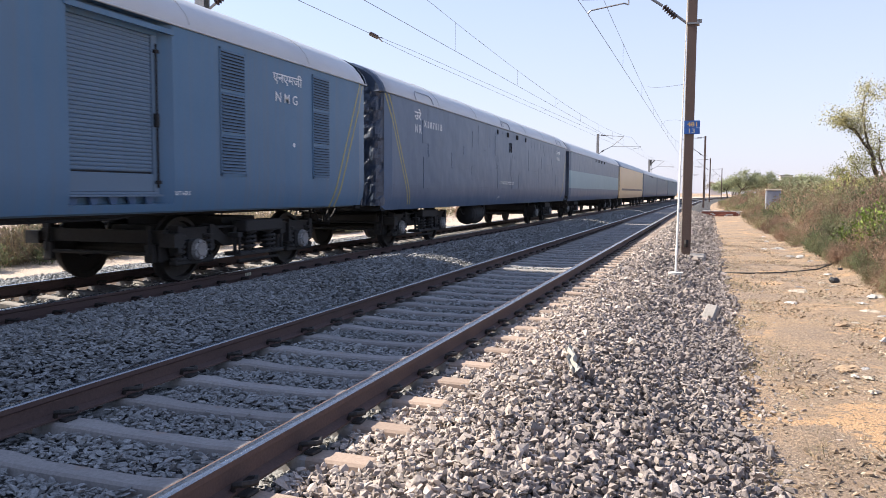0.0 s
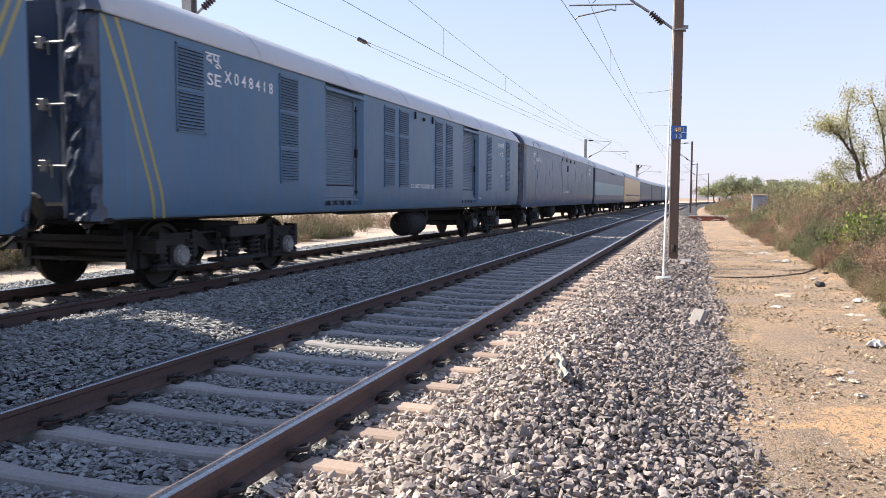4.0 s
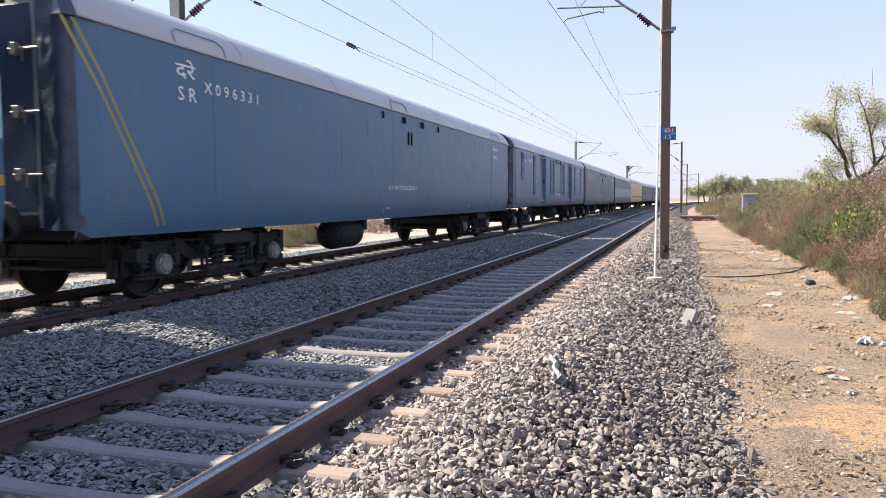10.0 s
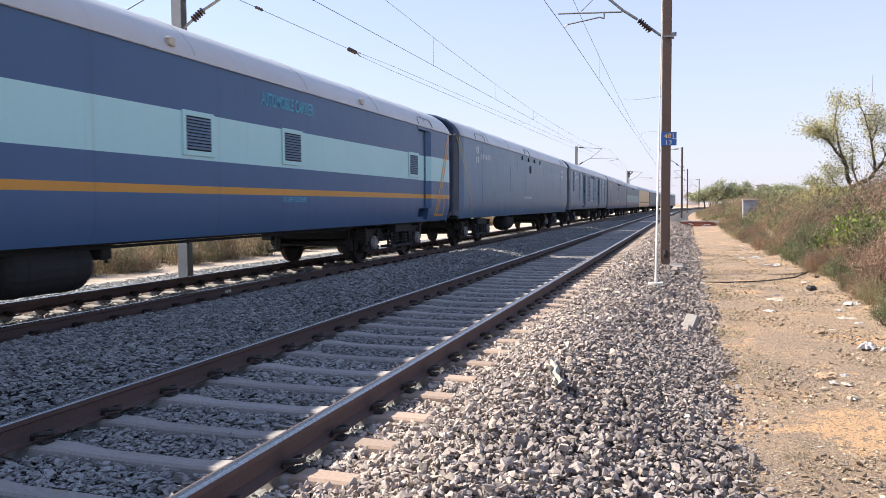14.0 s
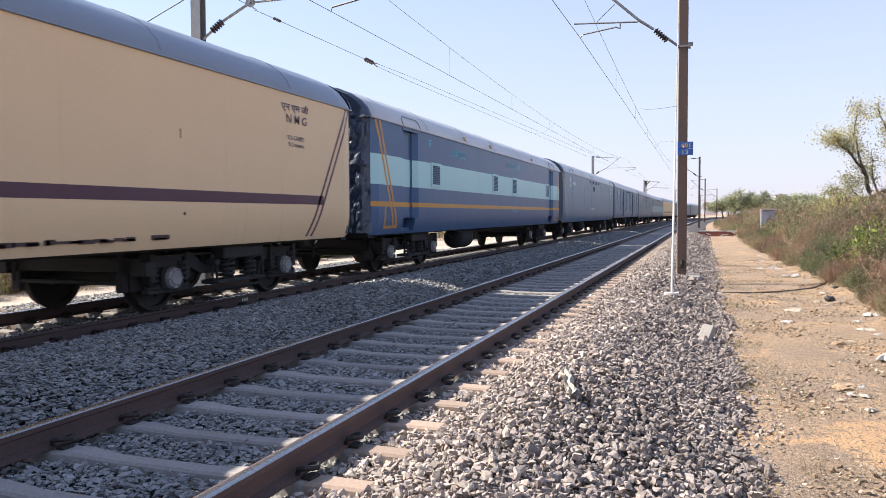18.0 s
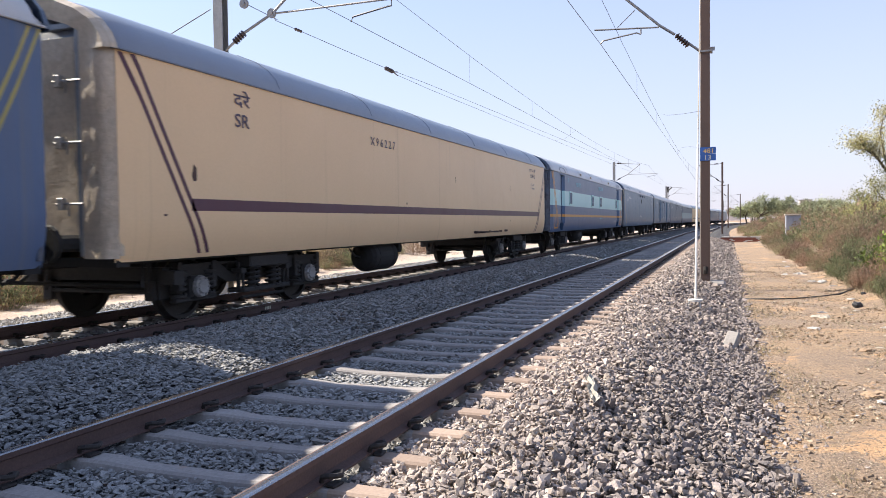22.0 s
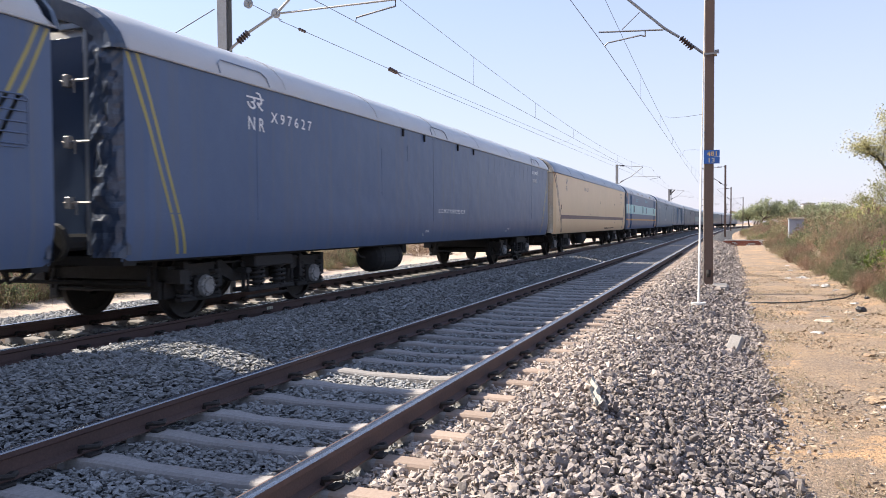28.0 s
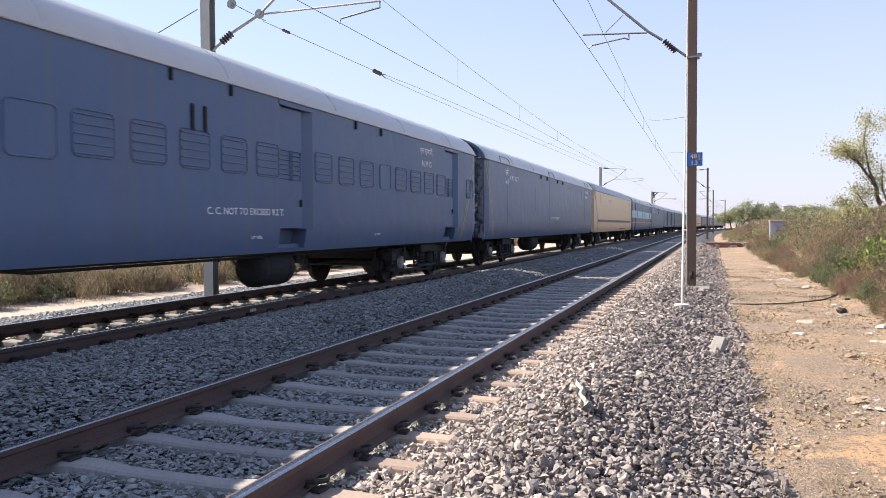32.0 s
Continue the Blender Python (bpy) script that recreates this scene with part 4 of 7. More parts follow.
def bogie_frame_mesh():
    """Fabricated bogie frame: sole beams with cranked ends, headstocks, transoms, brackets and a hung bolster."""
    def make():
        g = Geo()
        for s in (1, -1):
            prof = [(-1.86, 0.60), (-1.86, 0.74), (-0.95, 0.78), (-0.70, 0.62), (0.70, 0.62), (0.95, 0.78), (1.86, 0.74), (1.86, 0.60), (0.98, 0.58), (0.72, 0.46), (-0.72, 0.46), (-0.98, 0.58)]
            g.prism(prof, "x", *sorted((s * 1.02, s * 1.14)))
            g.box(*sorted((s * 1.00, s * 1.17)), -1.84, 1.84, 0.735, 0.765)
            for y in (-1.80, -1.09, 1.09, 1.80):
                g.box(*sorted((s * 1.03, s * 1.20)), y - 0.05, y + 0.05, 0.42, 0.80, bevel=0.01)
            for y in (-1.448, 1.448):
                g.box(*sorted((s * 0.955, s * 1.00)), y - 0.54, y + 0.54, 0.30, 0.74, bevel=0.02)
            # bolster, spring plank and hangers
            g.box(*sorted((s * 1.05, s * 1.36)), -0.62, 0.62, 0.30, 0.36, bevel=0.01)
            g.box(*sorted((s * 1.12, s * 1.40)), -0.52, 0.52, 0.66, 0.84, bevel=0.02)
            for y in (-0.60, 0.60):
                g.tube([(s * 1.24, y, 0.33), (s * 1.24, y, 0.74)], 0.028, 6)
                g.tube([(s * 1.32, y, 0.30), (s * 1.32, y, 0.60)], 0.022, 6)
                g.box(*sorted((s * 1.16, s * 1.34)), y - 0.06, y + 0.06, 0.58, 0.66, bevel=0.01)
            g.tube([(s * 1.26, -0.55, 0.22), (s * 1.26, 0.55, 0.22)], 0.025, 6)
            # brake rigging
            for y in (-0.86, 0.86, -2.02, 2.02):
                g.tube([(s * 0.86, y, 0.80), (s * 0.90, y * 1.02, 0.42)], 0.03, 6)
                g.box(*sorted((s * 0.80, s * 0.96)), y - 0.04, y + 0.04, 0.30, 0.56, bevel=0.015)
            g.box(*sorted((s * 1.05, s * 1.30)), -2.05, -1.86, 0.52, 0.70)
        for y in (-1.92, -0.55, 0.55, 1.92):
            g.box(-1.06, 1.06, y - 0.07, y + 0.07, 0.56, 0.74)
        for y in (-2.02, 2.02):
            g.tube([(-0.95, y, 0.42), (0.95, y, 0.42)], 0.03, 6)
        g.box(-0.9, 0.9, -0.45, 0.45, 0.60, 0.88)
        return g.mesh("bogie", "bogie")
    return once("bogie", make)


def wheelset_mesh():
    def make():
        g = Geo()
        g.tube([(-1.15, 0, 0), (1.15, 0, 0)], 0.085, 10)
        for s in (1, -1):
            rims = [(0.77, 0.17), (0.80, 0.17), (0.815, 0.39), (0.79, 0.40), (0.79, 0.485), (0.815, 0.488), (0.83, 0.462), (0.925, 0.452), (0.925, 0.40), (0.865, 0.39), (0.85, 0.17), (0.88, 0.165)]
            n = 28
            v = [(s * x, r * math.cos(2 * math.pi * k / n), r * math.sin(2 * math.pi * k / n)) for x, r in rims for k in range(n)]
            f = [(j * n + k, j * n + (k + 1) % n, (j + 1) * n + (k + 1) % n, (j + 1) * n + k) for j in range(len(rims) - 1) for k in range(n)]
            g.add(v, f if s < 0 else [q[::-1] for q in f])
            for k in range(2):
                a = math.pi * k
                g.tube([(s * 0.81, 0.28 * math.cos(a), 0.28 * math.sin(a)), (s * 0.87, 0.28 * math.cos(a), 0.28 * math.sin(a))], 0.03, 8)
        return g.mesh("wheelset", "wheel", False)
    return once("wheelset", make)


def axle_box_mesh():
    def make():
        g = Geo()
        g.box(1.00, 1.22, -0.17, 0.17, -0.17, 0.15, bevel=0.04)
        g.box(1.04, 1.18, -0.42, 0.42, -0.20, -0.13, bevel=0.015)
        g.tube([(1.22, 0, 0), (1.27, 0, 0)], [0.155, 0.14], 14, 1)
        g.tube([(1.27, 0, 0), (1.29, 0, 0)], [0.10, 0.09], 12, 1)
        for k in range(6):
            a = math.pi / 3 * k
            g.tube([(1.26, 0.12 * math.cos(a), 0.12 * math.sin(a)), (1.29, 0.12 * math.cos(a), 0.12 * math.sin(a))], 0.016, 5, 1)
        return g.mesh("axle_box", ["bogie", "cap"])
    return once("axlebox", make)


def spring_mesh(r, h):
    def make():
        turns, n = 4, 44
        pts = [(r * math.cos(2 * math.pi * turns * k / n), r * math.sin(2 * math.pi * turns * k / n), h * k / n) for k in range(n + 1)]
        g = Geo()
        g.tube(pts, 0.024, 5)
        g.tube([(0, 0, -0.02), (0, 0, h + 0.02)], r * 0.55, 8)
        g.tube([(0, 0, -0.03), (0, 0, 0.0)], r + 0.03, 12)
        g.tube([(0, 0, h), (0, 0, h + 0.03)], r + 0.03, 12)
        return g.mesh("spring", "bogie")
    return once(("spring", r, h), make)


WHEELS = []


def build_bogie(coach, y, fine):
    bg = part("bogie", bogie_frame_mesh(), coach, "grimy black bogie with coil springs", at=(0, y, 0))
    for wy in (-1.448, 1.448):
        ws = part("wheelset", wheelset_mesh(), bg, at=(0, wy, 0.457))
        if fine:
            WHEELS.append((ws, wy))
        if fine:
            for s in (0, 180):
                part("axle_box", axle_box_mesh(), bg, "axle box with a pale round cover", at=pose(0, wy, 0.457, 0, 0, s))
            for x in (-1.11, 1.11):
                for dy in (-0.30, 0.30):
                    part("spring", spring_mesh(0.085, 0.28), bg, at=(x, wy + dy, 0.36))
        else:
            for s in (0, 180):
                part("axle_box", axle_box_mesh(), bg, at=pose(0, wy, 0.457, 0, 0, s))
    if fine:
        for x in (-1.25, 1.25):
            for dy in (-0.28, 0.28):
                part("spring", spring_mesh(0.11, 0.28), bg, at=(x, dy, 0.37))
    return bg


def underframe_mesh(seed, rods):
    def make():
        g = Geo()
        rng = random.Random(seed)
        for s in (1, -1):
            g.box(*sorted((s * 1.28, s * 1.38)), -HALF + 0.05, HALF - 0.05, 0.84, 0.95)
            if not rods:
                continue
            g.tube([(s * 1.36, -4.6, 0.86), (s * 1.36, -4.2, 0.815), (s * 1.36, 4.2, 0.815), (s * 1.36, 4.6, 0.86)], 0.022, 6)
            for y in (-3, -1, 1, 3):
                g.tube([(s * 1.36, y, 0.78), (s * 1.36, y, 0.92)], 0.016, 5)
        g.box(-0.35, 0.35, -HALF + 0.1, HALF - 0.1, 0.78, 0.95)
        for y in np.linspace(-9.6, 9.6, 13):
            g.box(-1.38, 1.38, y - 0.05, y + 0.05, 0.84, 0.95)
        for y in (-HALF + 0.12, HALF - 0.12):
            g.box(-1.5, 1.5, y - 0.10, y + 0.10, 0.82, 1.12)
        for y in (-9.9, 9.9):
            g.tube([(-1.2, y, 0.92), (-1.2, y, 0.55), (1.2, y, 0.55), (1.2, y, 0.92)], 0.03, 6)
        return g.mesh("underframe", "under")
    return once(("underframe", seed, rods), make)


def tank_mesh():
    """An air reservoir with dished ends, hung on straps below the floor."""
    def make():
        g = Geo()
        ends = [(0.0, 0.02), (0.04, 0.14), (0.12, 0.24), (0.24, 0.295), (0.34, 0.30)]
        ys = [-0.92 + d for d, _ in ends] + [0.92 - d for d, _ in reversed(ends)]
        g.tube([(1.12, y, 0.62) for y in ys], [r for _, r in ends] + [r for _, r in reversed(ends)], 20)
        for y in (-0.45, 0.45):
            g.box(1.09, 1.15, y - 0.04, y + 0.04, 0.86, 0.97)
            g.tube([(1.12, y - 0.03, 0.62), (1.12, y + 0.03, 0.62)], 0.306, 20)
        g.tube([(1.12, -0.92, 0.62), (1.15, -1.3, 0.66), (1.2, -1.7, 0.80)], 0.02, 6)
        g.box(1.0, 1.3, 1.05, 1.3, 0.66, 0.93, bevel=0.02)
        g.tube([(1.1, 1.4, 0.93), (1.1, 1.45, 0.60)], 0.03, 6)
        return g.mesh("air_tank", "under", False)
    return once("tank", make)


def stripe_mesh(u0, z0, u1, z1, width, proud=0.003):
    """A painted stripe on the +x side from (u0, z0) to (u1, z1), width measured along the coach."""
    def make():
        zs = sorted({z0, z1, *[z for z in tuple(0.90 + 0.05 * k for k in range(48)) if min(z0, z1) < z < max(z0, z1)]}, reverse=z0 > z1)
        v, f = [], []
        for z in zs:
            u = u0 + (u1 - u0) * (z - z0) / (z1 - z0)
            for du in (0, width):
                e = min(u + du, 2 * HALF - u - du)
                x = side_x(z) - 0.05 * max(0.0, 1 - e / 0.32) + proud
                v.append((x, HALF - u - du, z))
        f = [(2 * k, 2 * k + 1, 2 * k + 3, 2 * k + 2) for k in range(len(zs) - 1)]
        g = Geo().add(v, f)
        return g
    return make()


def panel_mesh(u0, u1, z0, z1, x0, x1, slot=0, bevel=0.0):
    return Geo().box(side_x((z0 + z1) / 2) + x0, side_x((z0 + z1) / 2) + x1, HALF - u1, HALF - u0, z0, z1, slot, bevel)


def slat_mesh(width, h, d, mat):
    """One sloping slat, lying along y from 0 to -width."""
    def make():
        prof = [(0.0, 0.0), (d, -h * 0.70), (d, -h * 0.88), (-0.003, -h * 0.16)]
        return Geo().prism(prof, "y", -width, 0).mesh("slat", mat)
    return once(("slat", round(width, 2), h, d, mat), make)


def louvre(coach, u0, u1, z0, z1, sections, pitch, mat, frame_mat):
    """A ventilation grille: a frame with cross bars over a dark backing, and its slats."""
    g = panel_mesh(u0, u1, z0, z1, 0.002, 0.006, 1)
    fw = 0.028
    for a, b, c, d in ((u0, u0 + fw, z0, z1), (u1 - fw, u1, z0, z1), (u0, u1, z1 - fw, z1), (u0, u1, z0, z0 + fw)):
        g.box(SIDE + 0.001, SIDE + 0.014, HALF - b, HALF - a, c, d)
    h = (z1 - z0) / sections
    for k in range(1, sections):
        g.box(SIDE + 0.001, SIDE + 0.012, HALF - u1, HALF - u0, z0 + k * h - 0.022, z0 + k * h + 0.022)
    gr = part("louvre", g.mesh("louvre", [frame_mat, "hole"]), coach, "louvred ventilation grille")
    w = u1 - u0 - 2 * fw
    for k in range(sections):
        lo, hi = z0 + k * h + 0.022, z0 + (k + 1) * h - 0.022
        n = max(2, int((hi - lo) / pitch))
        for j in range(n):
            part("slat", slat_mesh(w, pitch, 0.019, mat), gr, at=(SIDE + 0.006, HALF - u0 - fw, hi - (hi - lo) * j / n))
    return gr


def roller_shutter(coach, u0, u1, z0, z1):
    x = SIDE - 0.13
    sh = part("roller_shutter", Geo().box(x - 0.02, x, HALF - u1, HALF - u0, z0, z1).mesh("shutter_back", "hole"), coach, "closed grey-blue roller shutter door")
    part("guide_rail", Geo().box(x, x + 0.035, HALF - u0 - 0.10, HALF - u0, z0, z1, bevel=0.005).mesh("guide_rail", "shutter"), sh)
    part("bottom_plate", Geo().box(x, x + 0.03, HALF - u1, HALF - u0 - 0.10, z0, z0 + 0.22, bevel=0.006).mesh("bottom_plate", "shutter"), sh)
    part("bottom_lip", Geo().box(x, x + 0.055, HALF - u1, HALF - u0 - 0.02, z0 - 0.03, z0, bevel=0.004).mesh("bottom_lip", "shutter"), sh)
    part("lock_rod", Geo().tube([(x + 0.055, HALF - u0 - 0.04, z0 + 0.05), (x + 0.055, HALF - u0 - 0.04, z1 - 0.1)], 0.012, 6).mesh("lock_rod", "under"), sh)
    for z in (1.36, 2.95):
        part("rod_clip", Geo().box(x + 0.03, x + 0.075, HALF - u0 - 0.075, HALF - u0 - 0.005, z, z + 0.04).mesh("rod_clip", "under"), sh)
    n = 36
    p = (z1 - z0 - 0.24) / n
    prof = [(0.004, 0.0), (0.013, -p * 0.2), (0.015, -p * 0.5), (0.013, -p * 0.8), (0.004, -p * 0.99)]
    me = Geo().prism(prof, "y", -(u1 - u0 - 0.10), 0).mesh("shutter_slat", "shutter")
    for k in range(n):
        part("shutter_slat", me, sh, at=(x, HALF - u0 - 0.10, z1 - k * p))
    lock = Geo().box(x + 0.03, x + 0.09, HALF - u0 - 0.09, HALF - u0 - 0.03, 2.05, 2.22, bevel=0.01)
    part("lock", lock.mesh("lock", "under"), sh)
    # foot board with hanging brackets under the doorway
    sill = part("door_sill", Geo().box(SIDE - 0.13, SIDE - 0.03, HALF - u1, HALF - u0, z0 - 0.055, z0 - 0.03).mesh("door_sill", "shutter"), coach)
    for k in range(5):
        y = HALF - u1 + 0.12 + (u1 - u0 - 0.30) * k / 4
        tooth = Geo().prism([(y - 0.075, z0 - 0.055), (y + 0.075, z0 - 0.055), (y + 0.02, z0 - 0.19), (y - 0.02, z0 - 0.19)], "x", SIDE - 0.125, SIDE - 0.10)
        part("sill_bracket", tooth.mesh("sill_bracket", "navy"), sill)


def write(coach, body, u_left, z_low, width, height, mat="white"):
    part("lettering", lettering(body, width, height, mat), coach, at=(side_x(z_low + height / 2) + 0.0095, HALF - u_left, z_low))


def vents(coach, places, z0=3.10, z1=3.22):
    def make():
        g = Geo().box(0, 0.035, -0.024, 0.024, 0, z1 - z0 + 0.03, bevel=0.006)
        return g.mesh("vent", "hole")
    me = once(("vent", z0, z1), make)
    for u in places:
        part("vent", me, coach, "small dark roof-line vent", at=(SIDE, HALF - u, z0))


def roof_hatch(coach, u0, u1):
    """A shallow pressed panel with a rounded corner low on the roof, over the end."""
    g = Geo()
    pts = [(1.645, HALF - u1, 3.30), (1.60, HALF - u1 - 0.0, 3.43), (1.565, HALF - u1 + 0.10, 3.50), (1.565, HALF - u0 - 0.12, 3.50), (1.60, HALF - u0 - 0.02, 3.43), (1.645, HALF - u0, 3.30)]
    g.tube(pts, 0.010, 5)
    part("roof_rib", g.mesh("roof_rib", "roof_cool"), coach)


def base_coach(k, label, paint_names, bands=(), cuts=(), roof="roof", end=("end", "end"), key=None, fine=True, tank=None):
    co = thing("railway_coach", label, "railway coach", "coaches of the train")
    part("body", shell_mesh((key or k, FOOT.get(k, 0.875)), list(bands), list(cuts), paint_names, FOOT.get(k, 0.875)), co)
    part("roof", roof_mesh(roof), co, "curved steel roof")
    if fine:
        for y in (-7.4, -4.2, -1.1, 2.1, 5.3, 8.4):
            part("roof_seam", once(("seam", roof), lambda: Geo().tube([(x + 0.002, 0, z + 0.002) for x, z in ROOF[1:]], 0.007, 4).mesh("roof_seam", roof)), co, at=(0, y, 0))
    for s, yaw, mat in ((1, 0, end[0]), (-1, 180, end[1])):
        em = pose(0, s * (HALF - 0.06), 0, 0, 0, yaw)
        part("end_wall", end_mesh(mat), co, at=em)
        if fine:
            for q in (1, -1):
                part("end_sheet", end_sheet_mesh(mat, 3 if k == 1 else k % 3, q), co, "buckled steel end sheet", at=em)
            part("door_surround", end_frame_mesh(), co, at=em)
            part("end_hood", end_hood_mesh(mat), co, at=em)
            dr = part("end_door", end_door_mesh("end_door" if mat == "end" else mat), co, at=em)
            for z in (1.55, 2.25, 2.95):
                part("door_bolt", bolt_mesh(), dr, at=(-0.94, 0.14, z))
                part("door_bolt", bolt_mesh(), dr, at=(0.94, 0.14, z))
            part("coupling", coupler_mesh(), co, at=pose(0, s * (HALF + 0.0), 0.98, 0, 0, yaw))
        for x in (-0.98, 0.98):
            part("buffer", buffer_mesh(), co, at=pose(x, s * (HALF + 0.0), 1.10, 0, 0, yaw))
    part("underframe", underframe_mesh(k % 2, k in (0, 2, 5)), co)
    for y in (-7.39, 7.39):
        build_bogie(co, y, fine)
    if tank:
        tk = part("air_tank", tank_mesh(), co, at=(0, HALF - tank + 0.28, 0))
        tk.scale.y = 0.62 if k == 5 else 0.76
    return co


def end_stripes(co, mat, lead, trail, gap=0.135, width=0.048):
    """Pairs of slanting stripes near both ends; lead and trail are (u at the top, u at the foot)."""
    for a, b in (lead, trail):
        s = 1 if a < 10 else -1
        for off in (0, gap):
            q = stripe_mesh(a + s * off if s > 0 else a - off - width, 3.255, b + s * off if s > 0 else b - off - width, 0.93, width)
            part("end_stripe", q.mesh("end_stripe", mat), co, "slanting warning stripe")


def seams(co, at_u, mat, z0=0.95, z1=3.26):
    """Raised joints between side sheets."""
    g = Geo()
    for u in at_u:
        g.box(SIDE - 0.001, SIDE + 0.004, HALF - u - 0.012, HALF - u + 0.012, max(z0, 1.36), z1)
    part("sheet_joint", g.mesh("sheet_joint", mat), co)


COACHES = {}


def van_with_shutters(k):
    doors = [(5.68, 7.34), (14.23, 15.89)]
    cuts = [(a, b, 1.05, 3.27, 0.14, 0.16) for a, b in doors]
    co = base_coach(k, "blue parcel van with roller shutters and tall louvres", ["blue", "blue"], cuts=cuts, tank=10.68)
    for a, b in doors:
        roller_shutter(co, a + 0.17, b, 1.26, 3.16)
        hd = Geo().box(SIDE - 0.14, SIDE - 0.10, HALF - b, HALF - a - 0.17, 3.16, 3.27)
        hd.box(SIDE - 0.02, SIDE + 0.018, HALF - b - 0.03, HALF - a + 0.03, 3.20, 3.262)
        part("door_jamb", hd.mesh("door_jamb", "blue"), co)
    for u in (1.53, 4.11, 8.31, 9.20, 11.69, 12.56, 16.88):
        louvre(co, u, u + 0.61, 1.49, 3.24, 3, 0.043, "grille", "blue")
    louvre(co, 19.45, 20.05, 2.10, 3.24, 2, 0.043, "grille", "blue")
    vents(co, (10.06, 11.30), 3.12, 3.26)
    bl = Geo().tube([(SIDE, HALF - 10.71, 3.16), (SIDE + 0.05, HALF - 10.71, 3.17)], [0.05, 0.03], 8)
    part("lamp_bracket", bl.mesh("lamp_bracket", "under"), co)
    write(co, "एनएमजी", 3.37, 2.93, 0.88, 0.22)
    write(co, "N M G", 3.30, 2.66, 0.66, 0.15)
    write(co, "C C. NOT TO EXCEED 9.2 T.", 11.57, 1.49, 1.69, 0.10)
    write(co, "LIFT HERE", 5.68, 1.22, 0.30, 0.05)
    write(co, "दपू", 19.42, 3.04, 0.36, 0.19)
    write(co, "SE", 19.40, 2.79, 0.32, 0.17)
    write(co, "X 0 4 8 4 1 8", 19.0, 2.87, 1.30, 0.17)
    end_stripes(co, "yellow", (0.07, 1.24), (21.28, 20.45), gap=0.18)
    st = Geo().tube([(SIDE + 0.001, HALF - 2.75, 2.02), (SIDE + 0.006, HALF - 2.75, 2.02)], 0.035, 8)
    part("paint_splash", st.mesh("paint_splash", "white"), co, "white paint splash")
    return co


def plain_van(k, paint_name, label, railway, number, hindi, fine=True, worn=False, foot=19.98, four=(8.6, 9.84, 9.96, 11.14, 11.26, 12.5), number_at=18.46, number_width=1.17, limit_at=12.2, irons=True, head=21.28):
    co = base_coach(k, label, [paint_name, paint_name], fine=fine, tank=13.97 if fine else None, key=paint_name)
    vents(co, four)
    if not fine:
        return co
    for u in (10.68, 10.90) if irons else ():
        part("lamp_iron", Geo().box(SIDE, SIDE + 0.025, HALF - u - 0.025, HALF - u + 0.025, 2.62, 2.93, bevel=0.006).mesh("lamp_iron", "hole"), co, "dark bracket iron")
    roof_hatch(co, 18.5, 19.65)
    roof_hatch(co, 1.65, 2.65)
    roof_hatch(co, 11.0, 12.0)
    write(co, "एनएमजी", 2.61, 2.93, 0.82, 0.19)
    write(co, "N M G", 2.52, 2.69, 0.62, 0.14)
    write(co, hindi, number_at + 0.60, 2.92, 0.42, 0.26)
    write(co, " ".join(railway), number_at + 0.56, 2.63, 0.40, 0.19)
    write(co, " ".join(number), number_at, 2.79, number_width, 0.16)
    write(co, "C. C. NOT TO EXCEED 9.2 T.", limit_at, 1.54, 1.90, 0.095)
    for u in (12.35, 5.66):
        write(co, "LIFT HERE", u, 1.10, 0.22, 0.045)
        part("lift_mark", Geo().box(side_x(1.05) + 0.002, side_x(1.05) + 0.014, HALF - u - 0.12, HALF - u - 0.105, 1.03, 1.08).mesh("lift_mark", "white"), co)
    end_stripes(co, "yellow", (0.0, 1.17), (head, foot))
    seams(co, (2.72, 11.88, 18.8), paint_name)
    seams(co, (14.62,), paint_name, 1.83, 2.75)
    seams(co, (13.36,), paint_name, 2.62, 2.94)
    part("waist_joint", Geo().box(SIDE - 0.001, SIDE + 0.0035, HALF - 18.8, HALF - 5.9, 1.936, 1.946).mesh("waist_joint", paint_name), co)
    part("sill_joint", Geo().box(SIDE - 0.001, SIDE + 0.004, -HALF + 0.4, HALF - 0.4, 1.425, 1.437).mesh("sill_joint", paint_name), co)
    if worn:
        rng = random.Random(k)
        for _ in range(26):
            g = Geo()
            u, z = rng.uniform(1.5, 18.5), rng.uniform(1.36, 2.6)
            w, h = rng.uniform(0.7, 1.5), rng.uniform(0.4, 0.8)
            g.box(SIDE - 0.002, SIDE + rng.uniform(0.003, 0.009), HALF - u - w, HALF - u, z, min(z + h, 3.2))
            part("patch_sheet", g.mesh("patch_sheet", paint_name), co)
    rb = once(("filled", paint_name), lambda: Geo().box(-0.002, 0.0016, -0.11, 0.11, 0, 0.46).mesh("filled_window", paint_name))
    for j in range(13):
        part("filled_window", rb, co, at=(SIDE, HALF - 0.9 - 0.55 * j, 2.72))
    return co


